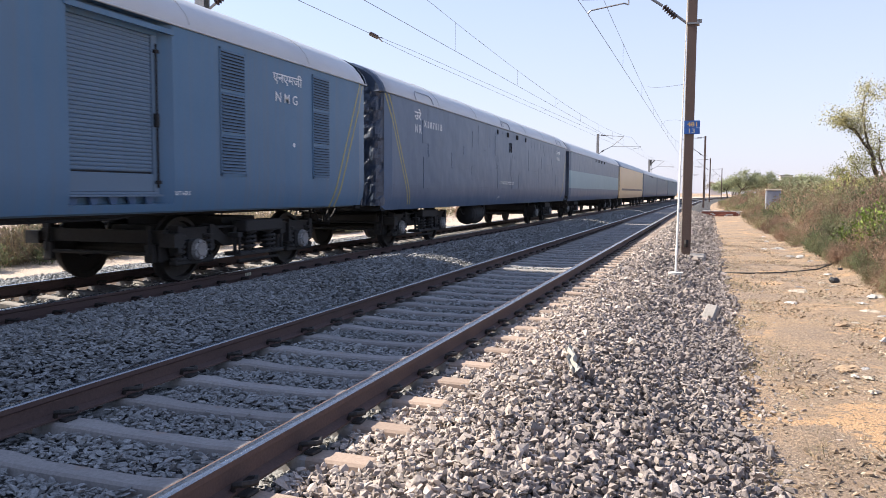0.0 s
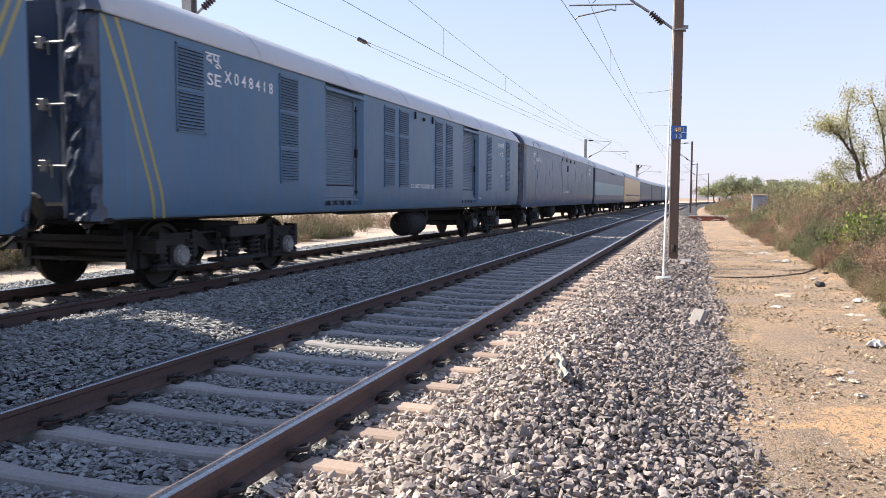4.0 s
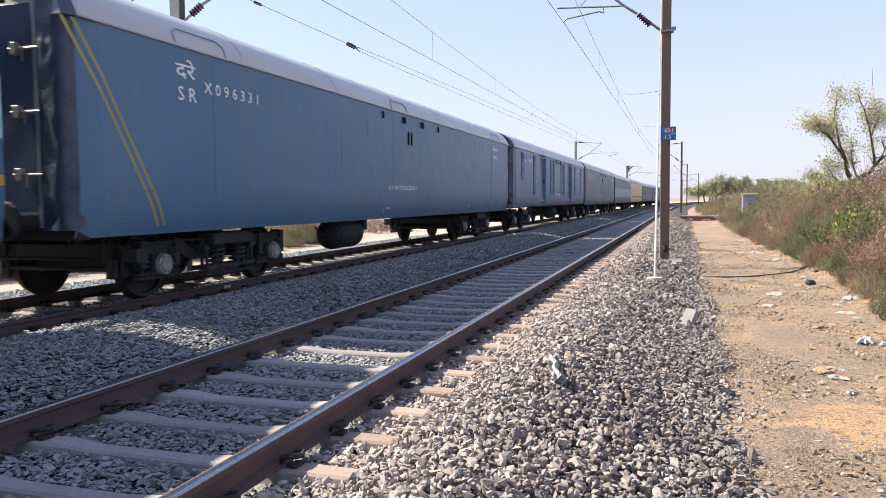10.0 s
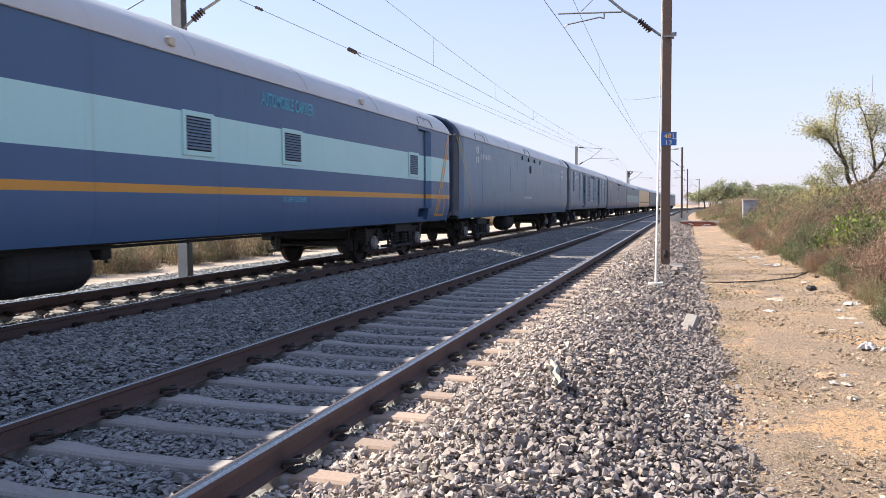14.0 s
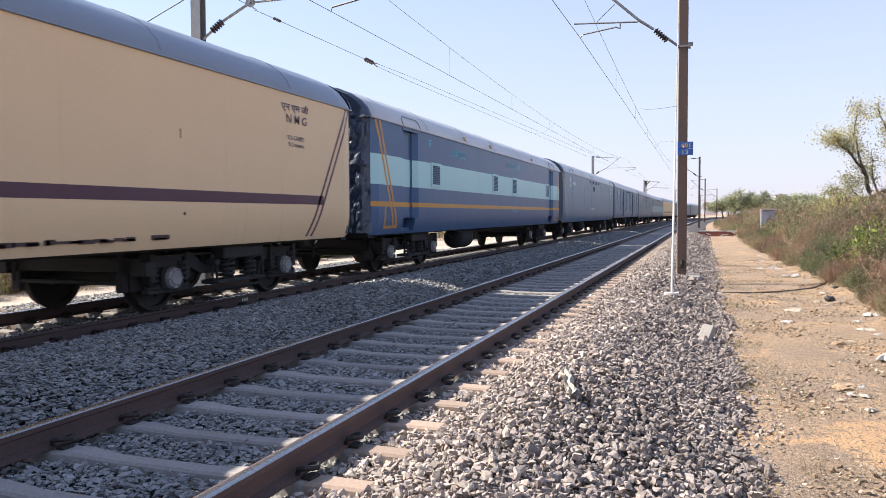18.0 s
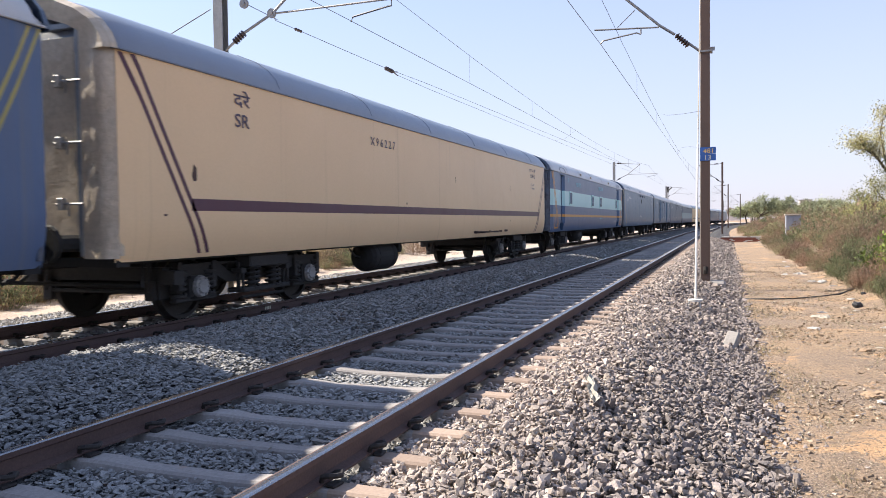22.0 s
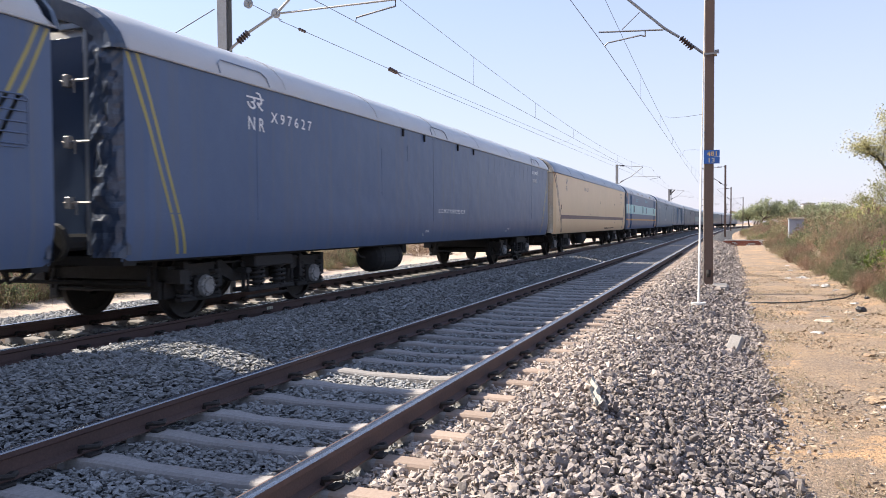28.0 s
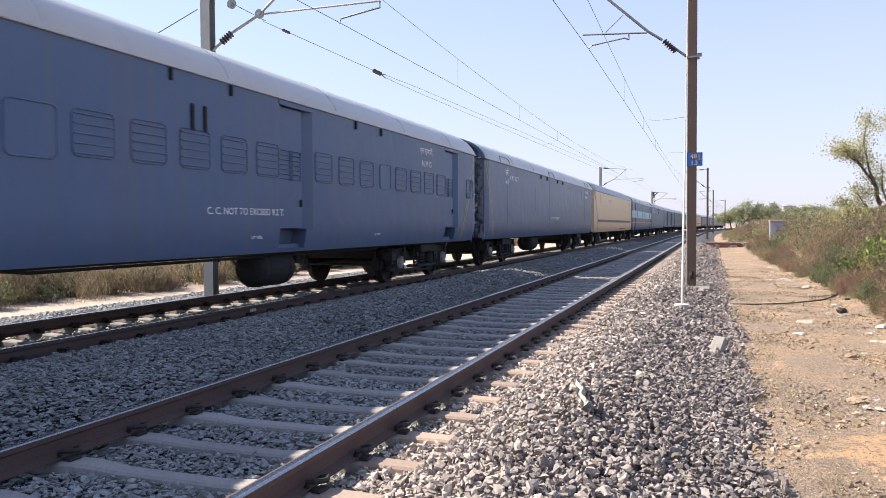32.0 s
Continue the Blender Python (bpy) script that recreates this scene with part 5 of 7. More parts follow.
def automobile_carrier(k, fine=True):
    bands = [(1.47, 1.575, 2), (1.93, 2.56, 1)]
    doors = ((1.75, 2.77), (18.68, 19.64))
    cuts = [q for a, b in doors for q in ((a, b, 1.215, 3.20, 0.10, 0.20), (a + 0.20, b, 0.93, 1.215, 0.26, 0.0))]
    co = base_coach(k, "indigo car carrier with a pale blue band and orange line", ["navy", "cyan", "orange"], bands, cuts, tank=14.3 if fine else None, key="carrier", fine=fine)
    for u in (2.83, 8.83, 11.43, 17.17):
        louvre(co, u - 0.02, u + 0.57, 2.04, 2.52, 1, 0.040, "shutter", "hole")
        fr = Geo()
        for a, b, c, d in ((u - 0.08, u, 1.98, 2.58), (u + 0.55, u + 0.63, 1.98, 2.58), (u, u + 0.55, 2.51, 2.58), (u, u + 0.55, 1.98, 2.05)):
            fr.box(SIDE, SIDE + 0.02, HALF - b, HALF - a, c, d, bevel=0.004)
        part("louvre_frame", fr.mesh("louvre_frame", "cyan"), co)
    if not fine:
        return co
    for a, b in doors:
        lintel = Geo().box(SIDE - 0.10, SIDE + 0.012, HALF - b - 0.03, HALF - a + 0.02, 3.19, 3.25)
        part("lintel", lintel.mesh("lintel", "navy"), co)
        # near-black strip stands for the shaded gap at the door's edge
        gap_strip = Geo().box(SIDE - 0.10, SIDE - 0.085, HALF - a - 0.245, HALF - a - 0.20, 1.22, 3.19)
        part("door_seal", gap_strip.mesh("door_seal", "hole"), co, "dark strip standing for the shaded gap along the sliding door")
        bar = Geo().tube([(SIDE - 0.08, HALF - a - 0.28, 1.24), (SIDE - 0.08, HALF - a - 0.28, 3.15)], 0.011, 6)
        part("door_bar", bar.mesh("door_bar", "navy"), co)
    g = Geo()
    for a, b in (((0.045, 3.25), (1.23, 1.0)), ((0.205, 3.25), (1.385, 1.0)), ((21.15, 3.25), (20.20, 1.0)), ((20.97, 3.25), (20.02, 1.0))):
        q = stripe_mesh(a[0] - (0.09 if a[0] > 10 else 0), a[1], b[0] - (0.09 if b[0] > 10 else 0), b[1], 0.085, 0.0045)
        part("end_stripe", q.mesh("end_stripe", "orange"), co, "orange slanting stripe")
    for u0, u1, far in ((0.64, 1.36, 0), (20.0, 20.69, 1)):
        g = stripe_mesh(u1 - 0.07 if far else u0, 1.55, u1 - 0.07 if far else u0, 1.0, 0.07)
        q = stripe_mesh(u0, 1.06, u0, 1.0, u1 - u0, 0.002)
        g.add(q.v, q.f)
        part("corner_line", g.mesh("corner_line", "orange"), co, "orange corner line")
    write(co, "AUTOMOBILE CARRIER", 10.08, 2.88, 1.75, 0.21, "teal")
    write(co, "TO CARRY 12.2 TONNES", 9.46, 1.36, 0.82, 0.085, "teal")
    write(co, "X001252", 16.26, 2.83, 1.30, 0.19, "teal")
    write(co, "उ", 19.0 - 1.0, 2.95, 0.22, 0.17, "teal")
    roof_hatch(co, 18.57, 19.67)
    roof_hatch(co, 1.70, 2.75)
    vb = Geo()
    for u in (6.2, 12.24, 15.0):
        vb.box(1.585, 1.66, HALF - u - 0.06, HALF - u + 0.06, 3.36, 3.47, bevel=0.01)
    part("roof_vent", vb.mesh("roof_vent", "end_grey"), co)
    return co


def faded_van(k):
    co = base_coach(k, "faded grey-blue parcel van with a broad pale blue band", ["blue_worn", "cyan_faded"], [(1.50, 2.36, 1)], key="faded", fine=False)
    vents(co, (8.6, 9.84, 9.96, 11.14, 11.26, 12.5))
    return co


def cream_van(k, fine=True):
    bands = [(1.475, 1.63, 1)]
    co = base_coach(k, "cream parcel van with a maroon band, rust along its foot", ["cream", "cream"], roof="roof_cool", end=("end", "end_grey"), key="cream", fine=fine, tank=14.02 if fine else None)
    g = Geo()
    g.box(SIDE - 0.002, SIDE + 0.003, -HALF + 1.18, HALF - 1.14, 1.475, 1.63)
    part("band", g.mesh("band", "maroon"), co, "maroon band")
    if not fine:
        return co
    end_stripes(co, "maroon", (0.0, 1.46), (21.28, 19.95), gap=0.17, width=0.07)
    write(co, "एन एम जी", 2.52, 2.96, 0.86, 0.17, "plum")
    write(co, "N M G", 2.38, 2.79, 0.66, 0.14, "plum")
    write(co, "TO CARRY", 2.35, 2.52, 0.55, 0.07, "plum")
    write(co, "9.2 tonnes", 2.32, 2.41, 0.50, 0.07, "plum")
    write(co, "दरे", 19.20, 2.92, 0.38, 0.24, "plum")
    write(co, "SR", 19.18, 2.64, 0.34, 0.19, "plum")
    write(co, "X 9 6 2 2 7", 14.93, 2.78, 1.15, 0.16, "plum")
    rng = random.Random(3)
    hs = Geo()
    for u, z, w, h in ((20.05, 1.95, 0.10, 0.26), (20.6, 1.42, 0.07, 0.03), (13.2, 1.70, 0.05, 0.05), (10.1, 2.35, 0.02, 0.16), (5.0, 2.35, 0.02, 0.18), (4.95, 1.32, 0.05, 0.05)):
        n = 9
        hs.prism([(HALF - u + w / 2 * math.cos(2 * math.pi * j / n) * rng.uniform(0.7, 1.1), z + h / 2 * math.sin(2 * math.pi * j / n) * rng.uniform(0.7, 1.1)) for j in range(n)], "x", SIDE - 0.01, SIDE + 0.004)
    for j in range(26):
        u = 5.2 + rng.uniform(0, 3.4)
        w = rng.uniform(0.08, 0.34)
        hs.box(SIDE - 0.03, side_x(1.02) + 0.004, HALF - u - w, HALF - u, 0.98 + rng.uniform(0, 0.02), 1.02 + rng.uniform(0, 0.035))
    part("rust_patch", hs.mesh("rust_patch", "rail_side"), co, "rust holes and scrapes")
    return co


def coach_window(co, u0, u1, z0, z1, bars, mat):
    """A plated-over window with rounded corners and horizontal bars."""
    r = 0.07
    pts = []
    for cx, cz, a0 in ((u1 - r, z1 - r, 0), (u0 + r, z1 - r, 90), (u0 + r, z0 + r, 180), (u1 - r, z0 + r, 270)):
        for j in range(4):
            a = radians(a0 + 30 * j)
            pts.append((SIDE + 0.006, HALF - (cx + r * math.cos(a)), cz + r * math.sin(a)))
    g = Geo().tube(pts + pts[:1], 0.011, 5, caps=False)
    v = [(SIDE + 0.003, p[1], p[2]) for p in pts]
    g.add(v, [tuple(range(len(v)))], 1)
    w = part("window", g.mesh("window", [mat, mat]), co, "plated window with bars")
    bar = once(("bar", round(u1 - u0, 3)), lambda: Geo().tube([(0.012, -0.02, 0), (0.012, -(u1 - u0) + 0.02, 0)], 0.009, 5).mesh("bar", mat))
    for j in range(bars):
        part("bar", bar, w, at=(SIDE, HALF - u0, z0 + 0.03 + (z1 - z0 - 0.08) * j / max(bars - 1, 1)))


def old_passenger_van(k):
    doors = [(1.65, 2.67), (9.40, 10.42)]
    cuts = [q for a, b in doors for q in ((a, b, 1.235, 3.20, 0.12, 0.21), (a + 0.21, b, 0.93, 1.235, 0.26, 0.0))]
    co = base_coach(k, "dark navy van rebuilt from a passenger coach, with barred windows", ["blue_dark", "blue_dark"], cuts=cuts, key="rebuilt", tank=10.35)
    for u in (0.33, 2.69, 3.54, 4.39, 5.26, 6.12, 6.98, 7.85, 8.72, 10.47, 11.32, 12.18, 13.04, 13.90, 15.6, 16.5, 17.4, 18.3):
        coach_window(co, u, u + (0.54 if u in (6.12, 15.6) else 0.60), 2.04, 2.54, 0 if u in (6.12, 15.6) else 5, "blue_dark")
    coach_window(co, 14.70, 15.32, 1.98, 2.53, 0, "blue_dark")
    for a, b in doors:
        x = SIDE - 0.065
        lo, hi = HALF - b + 0.005, HALF - a - 0.25
        door = part("sliding_door", Geo().box(SIDE - 0.115, x, lo, hi, 1.25, 3.17, bevel=0.006).mesh("sliding_door", "blue_dark"), co, "closed door with a barred window")
        part("lintel", Geo().box(SIDE - 0.12, SIDE + 0.012, lo - 0.03, HALF - a + 0.02, 3.18, 3.235).mesh("lintel", "blue_dark"), co)
        for j in range(7):
            part("bar", Geo().tube([(x + 0.012, lo + 0.05, 2.04 + 0.075 * j), (x + 0.012, hi - 0.06, 2.04 + 0.075 * j)], 0.009, 5).mesh("bar", "blue_dark"), door)
        for y in (lo + 0.05, hi - 0.06, lo + 0.38, lo + 0.44):
            part("bar", Geo().tube([(x + 0.014, y, 2.02), (x + 0.014, y, 2.50)], 0.009, 5).mesh("bar", "blue_dark"), door)
        part("handle", Geo().box(x, x + 0.03, hi - 0.075, hi - 0.045, 1.60, 1.72).mesh("handle", "under"), door)
        # black strip in place of the shade in the door gap
        part("door_seal", Geo().box(SIDE - 0.12, SIDE - 0.10, hi, HALF - a - 0.205, 1.25, 3.17).mesh("door_seal", "hole"), co)
    vents(co, (6.61, 7.77, 11.70, 12.95))
    sl = Geo()
    for u in (12.28, 12.54):
        sl.box(SIDE, SIDE + 0.025, HALF - u - 0.025, HALF - u + 0.025, 2.53, 2.87)
    part("lamp_iron", sl.mesh("lamp_iron", "hole"), co)
    write(co, "एन एमजी", 4.44, 2.93, 0.84, 0.20)
    write(co, "N M G", 4.30, 2.66, 0.62, 0.15)
    write(co, "C. C. NOT TO EXCEED 9.2 T.", 12.26, 1.45, 1.92, 0.10)
    for u in (6.9, 11.2):
        write(co, "LIFT HERE", u, 1.10, 0.28, 0.045)
    end_stripes(co, "yellow", (0.02, 1.25), (21.28, 20.05))
    return co


def build_train():
    made = {
        0: van_with_shutters(0),
        -1: plain_van(-1, "blue_worn", "weathered blue parcel van with patched and dented sides", "NR", "X08761B", "उरे", worn=True, number_at=19.1, number_width=1.28),
        -2: faded_van(-2),
        -3: cream_van(-3, False),
        1: plain_van(1, "blue", "blue parcel van with plain plated sides", "SR", "X096331", "दरे", number_at=19.04, number_width=1.40, head=21.48, foot=20.02),
        2: automobile_carrier(2),
        3: cream_van(3),
        4: plain_van(4, "blue_dark", "dark navy parcel van with plain plated sides", "NR", "X97627", "उरे", foot=20.46, limit_at=11.57, irons=False, four=(9.0, 10.23, 12.45, 13.62)),
        5: old_passenger_van(5),
    }
    for k in range(-6, -3):
        made[k] = plain_van(k, "blue_worn" if k % 3 else "blue", "weathered blue parcel van far up the train", "", "", "", fine=False)
    # these stand a little higher on their springs
    for k in (0, 1, -1):
        for ob in made[k].children:
            if ob.name.split(".")[0] in ("body", "roof", "end_wall", "end_sheet", "end_door", "door_surround", "end_hood", "end_stripe", "roof_rib", "roof_seam"):
                ob.location.z += 0.065
            if ob.name.split(".")[0] == "underframe":
                ob.location.z += 0.13 if k == 0 else 0.05
    COACHES.update(made)


def motions():
    for k, co in COACHES.items():
        rows = []
        for t in range(0, 33, 2):
            y = train_at(t) - PITCH * (k + 0.5)
            turn = bend_turn(y)
            rows.append((float(t), pose(FC + bend(y), y, 0, 0, 0, turn)))
        walk(co, rows)
    spin = -math.degrees(3.70 / 0.457)
    for ws, wy in WHEELS:
        rows, t = [], 0.0
        while t < 32.0:
            rows.append((t, pose(0, wy, 0.457, spin * t)))
            t += 1 / 6
        rows.append((32.0, pose(0, wy, 0.457, spin * 32.0)))
        walk(ws, rows)


# ------------------------------------------------------------------ overhead line
def h_section(g, x, y, z0, z1, w, d, slot=0):
    """An upright H beam: two flanges across x with a web between."""
    a, b, c = w / 2, d / 2, d / 2 - 0.014
    prof = [(-a, -b), (a, -b), (a, -c), (0.006, -c), (0.006, c), (a, c), (a, b), (-a, b), (-a, c), (-0.006, c), (-0.006, -c), (-a, -c)]
    g.prism([(x + p, y + q) for p, q in prof], "z", z0, z1, slot)


def insulator(g, a, b, r, sheds, slot=0):
    """A ribbed insulator from a to b."""
    a, b = Vector(a), Vector(b)
    pts, rad = [a], [r * 0.45]
    for k in range(sheds):
        for f, rr in ((0.1, 0.45), (0.35, 1.0), (0.6, 1.0), (0.85, 0.45)):
            pts.append(a.lerp(b, (k + f) / sheds))
            rad.append(r * rr)
    pts.append(b)
    rad.append(r * 0.45)
    g.tube(pts, rad, 10, slot)


def near_mast(y, location_sign):
    m = thing("catenary_mast", "rust-brown steel mast carrying a cantilever arm beside the track", "mast", "catenary masts")
    b = bend(y)
    x = 2.57 + b
    post = Geo()
    h_section(post, x, y, -0.30, 7.2, 0.19, 0.20)
    part("post", post.mesh("post", "mast"), m, "rust-brown steel H beam")
    foot = Geo().box(x + 0.04, x + 0.44, y - 0.25, y + 0.25, -0.60, -0.12 if location_sign else -0.30, bevel=0.05)
    part("footing", foot.mesh("footing", "concrete"), m, "rough concrete footing")
    arm = Geo()
    arm.tube([(x - 0.12, y, 5.13), (1.95 + b, y, 5.53)], 0.030, 8)
    arm.tube([(1.90 + b, y, 5.56), (1.56 + b, y, 5.80), (0.76 + b, y, 6.53), (0.30 + b, y, 6.95)], 0.032, 8)
    arm.tube([(x - 0.10, y, 7.05), (0.30 + b, y, 6.95)], 0.026, 8)
    part("bracket_tube", arm.mesh("bracket_tube", "galv"), m)
    for p, q, n in (((2.20 + b, y, 5.27), (1.93 + b, y, 5.545), 6), ((2.20 + b, y, 7.04), (1.75 + b, y, 7.02), 8)):
        ins = Geo()
        insulator(ins, p, q, 0.075, n)
        part("insulator", ins.mesh("insulator", "insulator"), m, "ribbed brown insulator")
    cl = Geo().box(x - 0.13, x + 0.15, y - 0.13, y + 0.13, 5.08, 5.12)
    cl.box(x + 0.10, x + 0.20, y - 0.02, y + 0.02, 5.12, 5.20)
    part("clamp", cl.mesh("clamp", "galv"), m)
    reg = Geo()
    reg.tube([(1.55 + b, y, 5.76), (0.06 + b, y, 5.84)], 0.020, 6)
    reg.tube([(1.01 + b, y, 6.22), (0.60 + b, y, 5.85)], 0.010, 5)
    reg.tube([(1.14 + b, y, 5.79), (1.14 + b, y, 5.64)], 0.018, 6)
    part("registration_tube", reg.mesh("registration_tube", "galv"), m)
    st = Geo().tube([(1.14 + b, y, 5.64), (1.04 + b, y, 5.68), (0.27 + b, y, 5.57), (0.20 + b, y, 5.50)], 0.018, 6)
    part("steady_arm", st.mesh("steady_arm", "galv"), m)
    if location_sign:
        pl = Geo().box(x - 0.115, x + 0.225, y - 0.135, y - 0.115, 2.62, 2.77)
        pl.box(x - 0.115, x + 0.225, y - 0.135, y - 0.115, 2.775, 2.925)
        plate = part("location_plate", pl.mesh("location_plate", "sign_blue"), m, "two blue enamel location plates")
        turn = pose(0, 0, 0, 0, 0, -90)
        for body, z, w, u, ink in (("481", 2.79, 0.21, x - 0.05, "sign_yellow"), ("13", 2.64, 0.13, x - 0.01, "sign_white")):
            part("lettering", lettering(body, w, 0.105, ink), plate, at=Matrix.Translation((u, y - 0.139, z)) @ turn)
        nb = Geo().tube([(x, y - 0.10, 0.05), (x, y - 0.12, 0.12), (x, y - 0.10, 0.2)], 0.05, 8)
        part("bond_clamp", nb.mesh("bond_clamp", "clip"), m)
        ew = Geo().tube([(x - 0.11, y - 0.08, -0.1), (x - 0.105, y - 0.08, 3.0), (x - 0.10, y - 0.08, 7.1)], 0.012, 5)
        part("earth_strip", ew.mesh("earth_strip", "cabinet_top"), m)
    return m


def far_mast(y, ratchet):
    m = thing("catenary_mast", "grey galvanised mast beyond the train with an insulated cantilever", "mast", "catenary masts")
    b = bend(y)
    x = -7.78 + b
    post = Geo()
    h_section(post, x, y, -0.6, 7.25, 0.24, 0.22)
    part("post", post.mesh("post", "galv"), m, "galvanised steel post")
    arm = Geo()
    arm.tube([(x + 0.12, y, 5.27), (x + 0.42, y, 5.47)], 0.03, 8)
    arm.tube([(x + 0.60, y, 5.60), (x + 1.36, y, 5.96), (x + 2.6, y, 6.95)], 0.032, 8)
    arm.tube([(x + 0.12, y, 7.15), (x + 2.6, y, 6.95)], 0.026, 8)
    arm.tube([(x + 1.36, y, 5.96), (x + 4.26, y, 5.96)], 0.022, 6)
    part("bracket_tube", arm.mesh("bracket_tube", "galv"), m)
    for p, q, n in (((x + 0.36, y, 5.43), (x + 0.64, y, 5.62), 5), ((x + 0.3, y, 7.13), (x + 0.75, y, 7.1), 8)):
        ins = Geo()
        insulator(ins, p, q, 0.085, n)
        part("insulator", ins.mesh("insulator", "insulator"), m, "ribbed brown insulator")
    st = Geo().tube([(x + 4.26, y, 5.96), (x + 4.26, y, 5.82), (x + 4.1, y, 5.80), (x + 3.36, y, 5.68), (x + 3.32, y, 5.58)], 0.020, 6)
    part("steady_arm", st.mesh("steady_arm", "wire"), m)
    if ratchet:
        for dx, dz, dy in ((0.64, 6.26, 0.0), (1.36, 5.97, 0.0)):
            w = Geo().tube([(x + dx, y + dy - 0.03, dz), (x + dx, y + dy + 0.03, dz)], 0.105, 14)
            w.tube([(x + dx, y + dy - 0.05, dz), (x + dx, y + dy + 0.05, dz)], 0.04, 8)
            part("pulley", w.mesh("pulley", "galv"), m, "grooved tension pulley")
        gy = Geo().tube([(x - 0.2, y - 0.1, 6.2), (x - 2.6, y - 3.0, 3.4)], 0.012, 5)
        part("guy_wire", gy.mesh("guy_wire", "wire"), m)
    return m


def sag_wire(x0, x1, y0, y1, z, drop, n=14):
    return [(x0 + (x1 - x0) * k / n + bend(y0 + (y1 - y0) * k / n), y0 + (y1 - y0) * k / n, z - drop * 4 * (k / n) * (1 - k / n)) for k in range(n + 1)]


NEAR_MASTS = [-44.0, 18.45, 84.0, 137.0, 192.0, 247.0]
FAR_MASTS = [-45.0, 14.6, 79.0, 140.0, 200.0, 260.0]


def build_overhead():
    for k, y in enumerate(NEAR_MASTS):
        near_mast(y, k == 1)
    for k, y in enumerate(FAR_MASTS):
        far_mast(y, k == 1)
    for cx, masts, stag, top, low, drop in ((0.0, NEAR_MASTS, (-0.2, 0.2, -0.1, 0.2, 0.2, 0.2), 6.62, 5.50, 0.77), (FC + 0.05, FAR_MASTS, (-0.1, 0.4, 0.5, 0.4, 0.4, 0.4), 6.83, 5.62, 0.80)):
        line = thing("overhead_line", "contact wire hung by droppers from a sagging catenary wire", "overhead wire", "overhead wires")
        cat, con = Geo(), Geo()
        drops = []
        for k in range(len(masts) - 1):
            s, e = stag[k], stag[k + 1]
            y0, y1 = masts[k], masts[k + 1]
            con.tube(sag_wire(cx + s, cx + e, y0, y1, low, 0.0), 0.0070, 5)
            cat.tube(sag_wire(cx + s, cx + e, y0, y1, top, drop), 0.0060, 5)
            if y0 < 120:
                for j in range(1, 8):
                    f = j / 8
                    yy = y0 + (y1 - y0) * f
                    zt = top - drop * 4 * f * (1 - f)
                    drops.append(((cx + s + (e - s) * f + bend(yy), yy, zt), (cx + s + (e - s) * f + bend(yy), yy, low)))
        part("catenary_wire", cat.mesh("catenary_wire", "wire"), line)
        part("contact_wire", con.mesh("contact_wire", "wire"), line)
        for a, b in drops:
            part("dropper", Geo().tube([a, b], 0.004, 4).mesh("dropper", "wire"), line)
    # anchored wire along the far masts, splitting at a clamp
    an = thing("anchor_wire", "tensioned wire with an insulator clamp where it splits in two", "overhead wire", "overhead wires")
    w = Geo().tube([(-6.42, 14.6, 5.97), (-7.15, 15.9, 6.20), (-7.30, 17.0, 6.28), (-7.30, 22.7, 6.30)], 0.008, 5)
    w.tube([(-7.14, 14.6, 6.28), (-7.28, 16.2, 6.30)], 0.008, 5)
    w.tube([(-7.30, 23.4, 6.33)] + [(-7.30 + 0.035 * (y - 23), y, 6.36 - 0.0016 * (y - 23)) for y in range(26, 80, 6)], 0.007, 5)
    w.tube([(-7.30, 23.4, 6.24)] + [(-7.30 + 0.035 * (y - 23), y, 6.20 - 0.006 * (y - 23)) for y in range(26, 80, 6)], 0.007, 5)
    part("wire", w.mesh("wire", "wire"), an)
    c = Geo()
    insulator(c, (-7.30, 22.5, 6.30), (-7.30, 23.1, 6.29), 0.07, 4)
    c.tube([(-7.30, 23.1, 6.29), (-7.30, 23.45, 6.34)], 0.02, 5)
    c.tube([(-7.30, 23.1, 6.29), (-7.30, 23.45, 6.23)], 0.02, 5)
    insulator(c, (-7.30, 17.0, 6.28), (-7.30, 17.35, 6.28), 0.04, 3)
    part("insulator", c.mesh("insulator", "insulator"), an, "brown clamp insulator")
    jw = thing("jumper_wire", "thin slack jumper wire from the catenary to the mast", "overhead wire", "overhead wires")
    part("wire", Geo().tube([(0.29, 35.3, 6.02), (0.80, 31.2, 5.40), (1.3, 27.1, 4.86), (1.9, 22.6, 4.28), (2.47, 18.4, 3.76)], 0.005, 4).mesh("wire", "wire"), jw)
    part("wire", Geo().tube([(0.05, 52.0, 5.62), (0.55, 46.0, 5.44), (1.37, 35.0, 4.47), (1.94, 27.0, 3.74), (2.41, 18.36, 2.93)], 0.004, 4).mesh("wire", "wire"), jw)
    part("wire", Geo().tube([(-6.45, 42.5, 6.03), (-5.8, 41.2, 5.70), (-5.1, 40.4, 5.66), (-4.46, 40.0, 6.02)], 0.004, 4).mesh("wire", "wire"), jw)


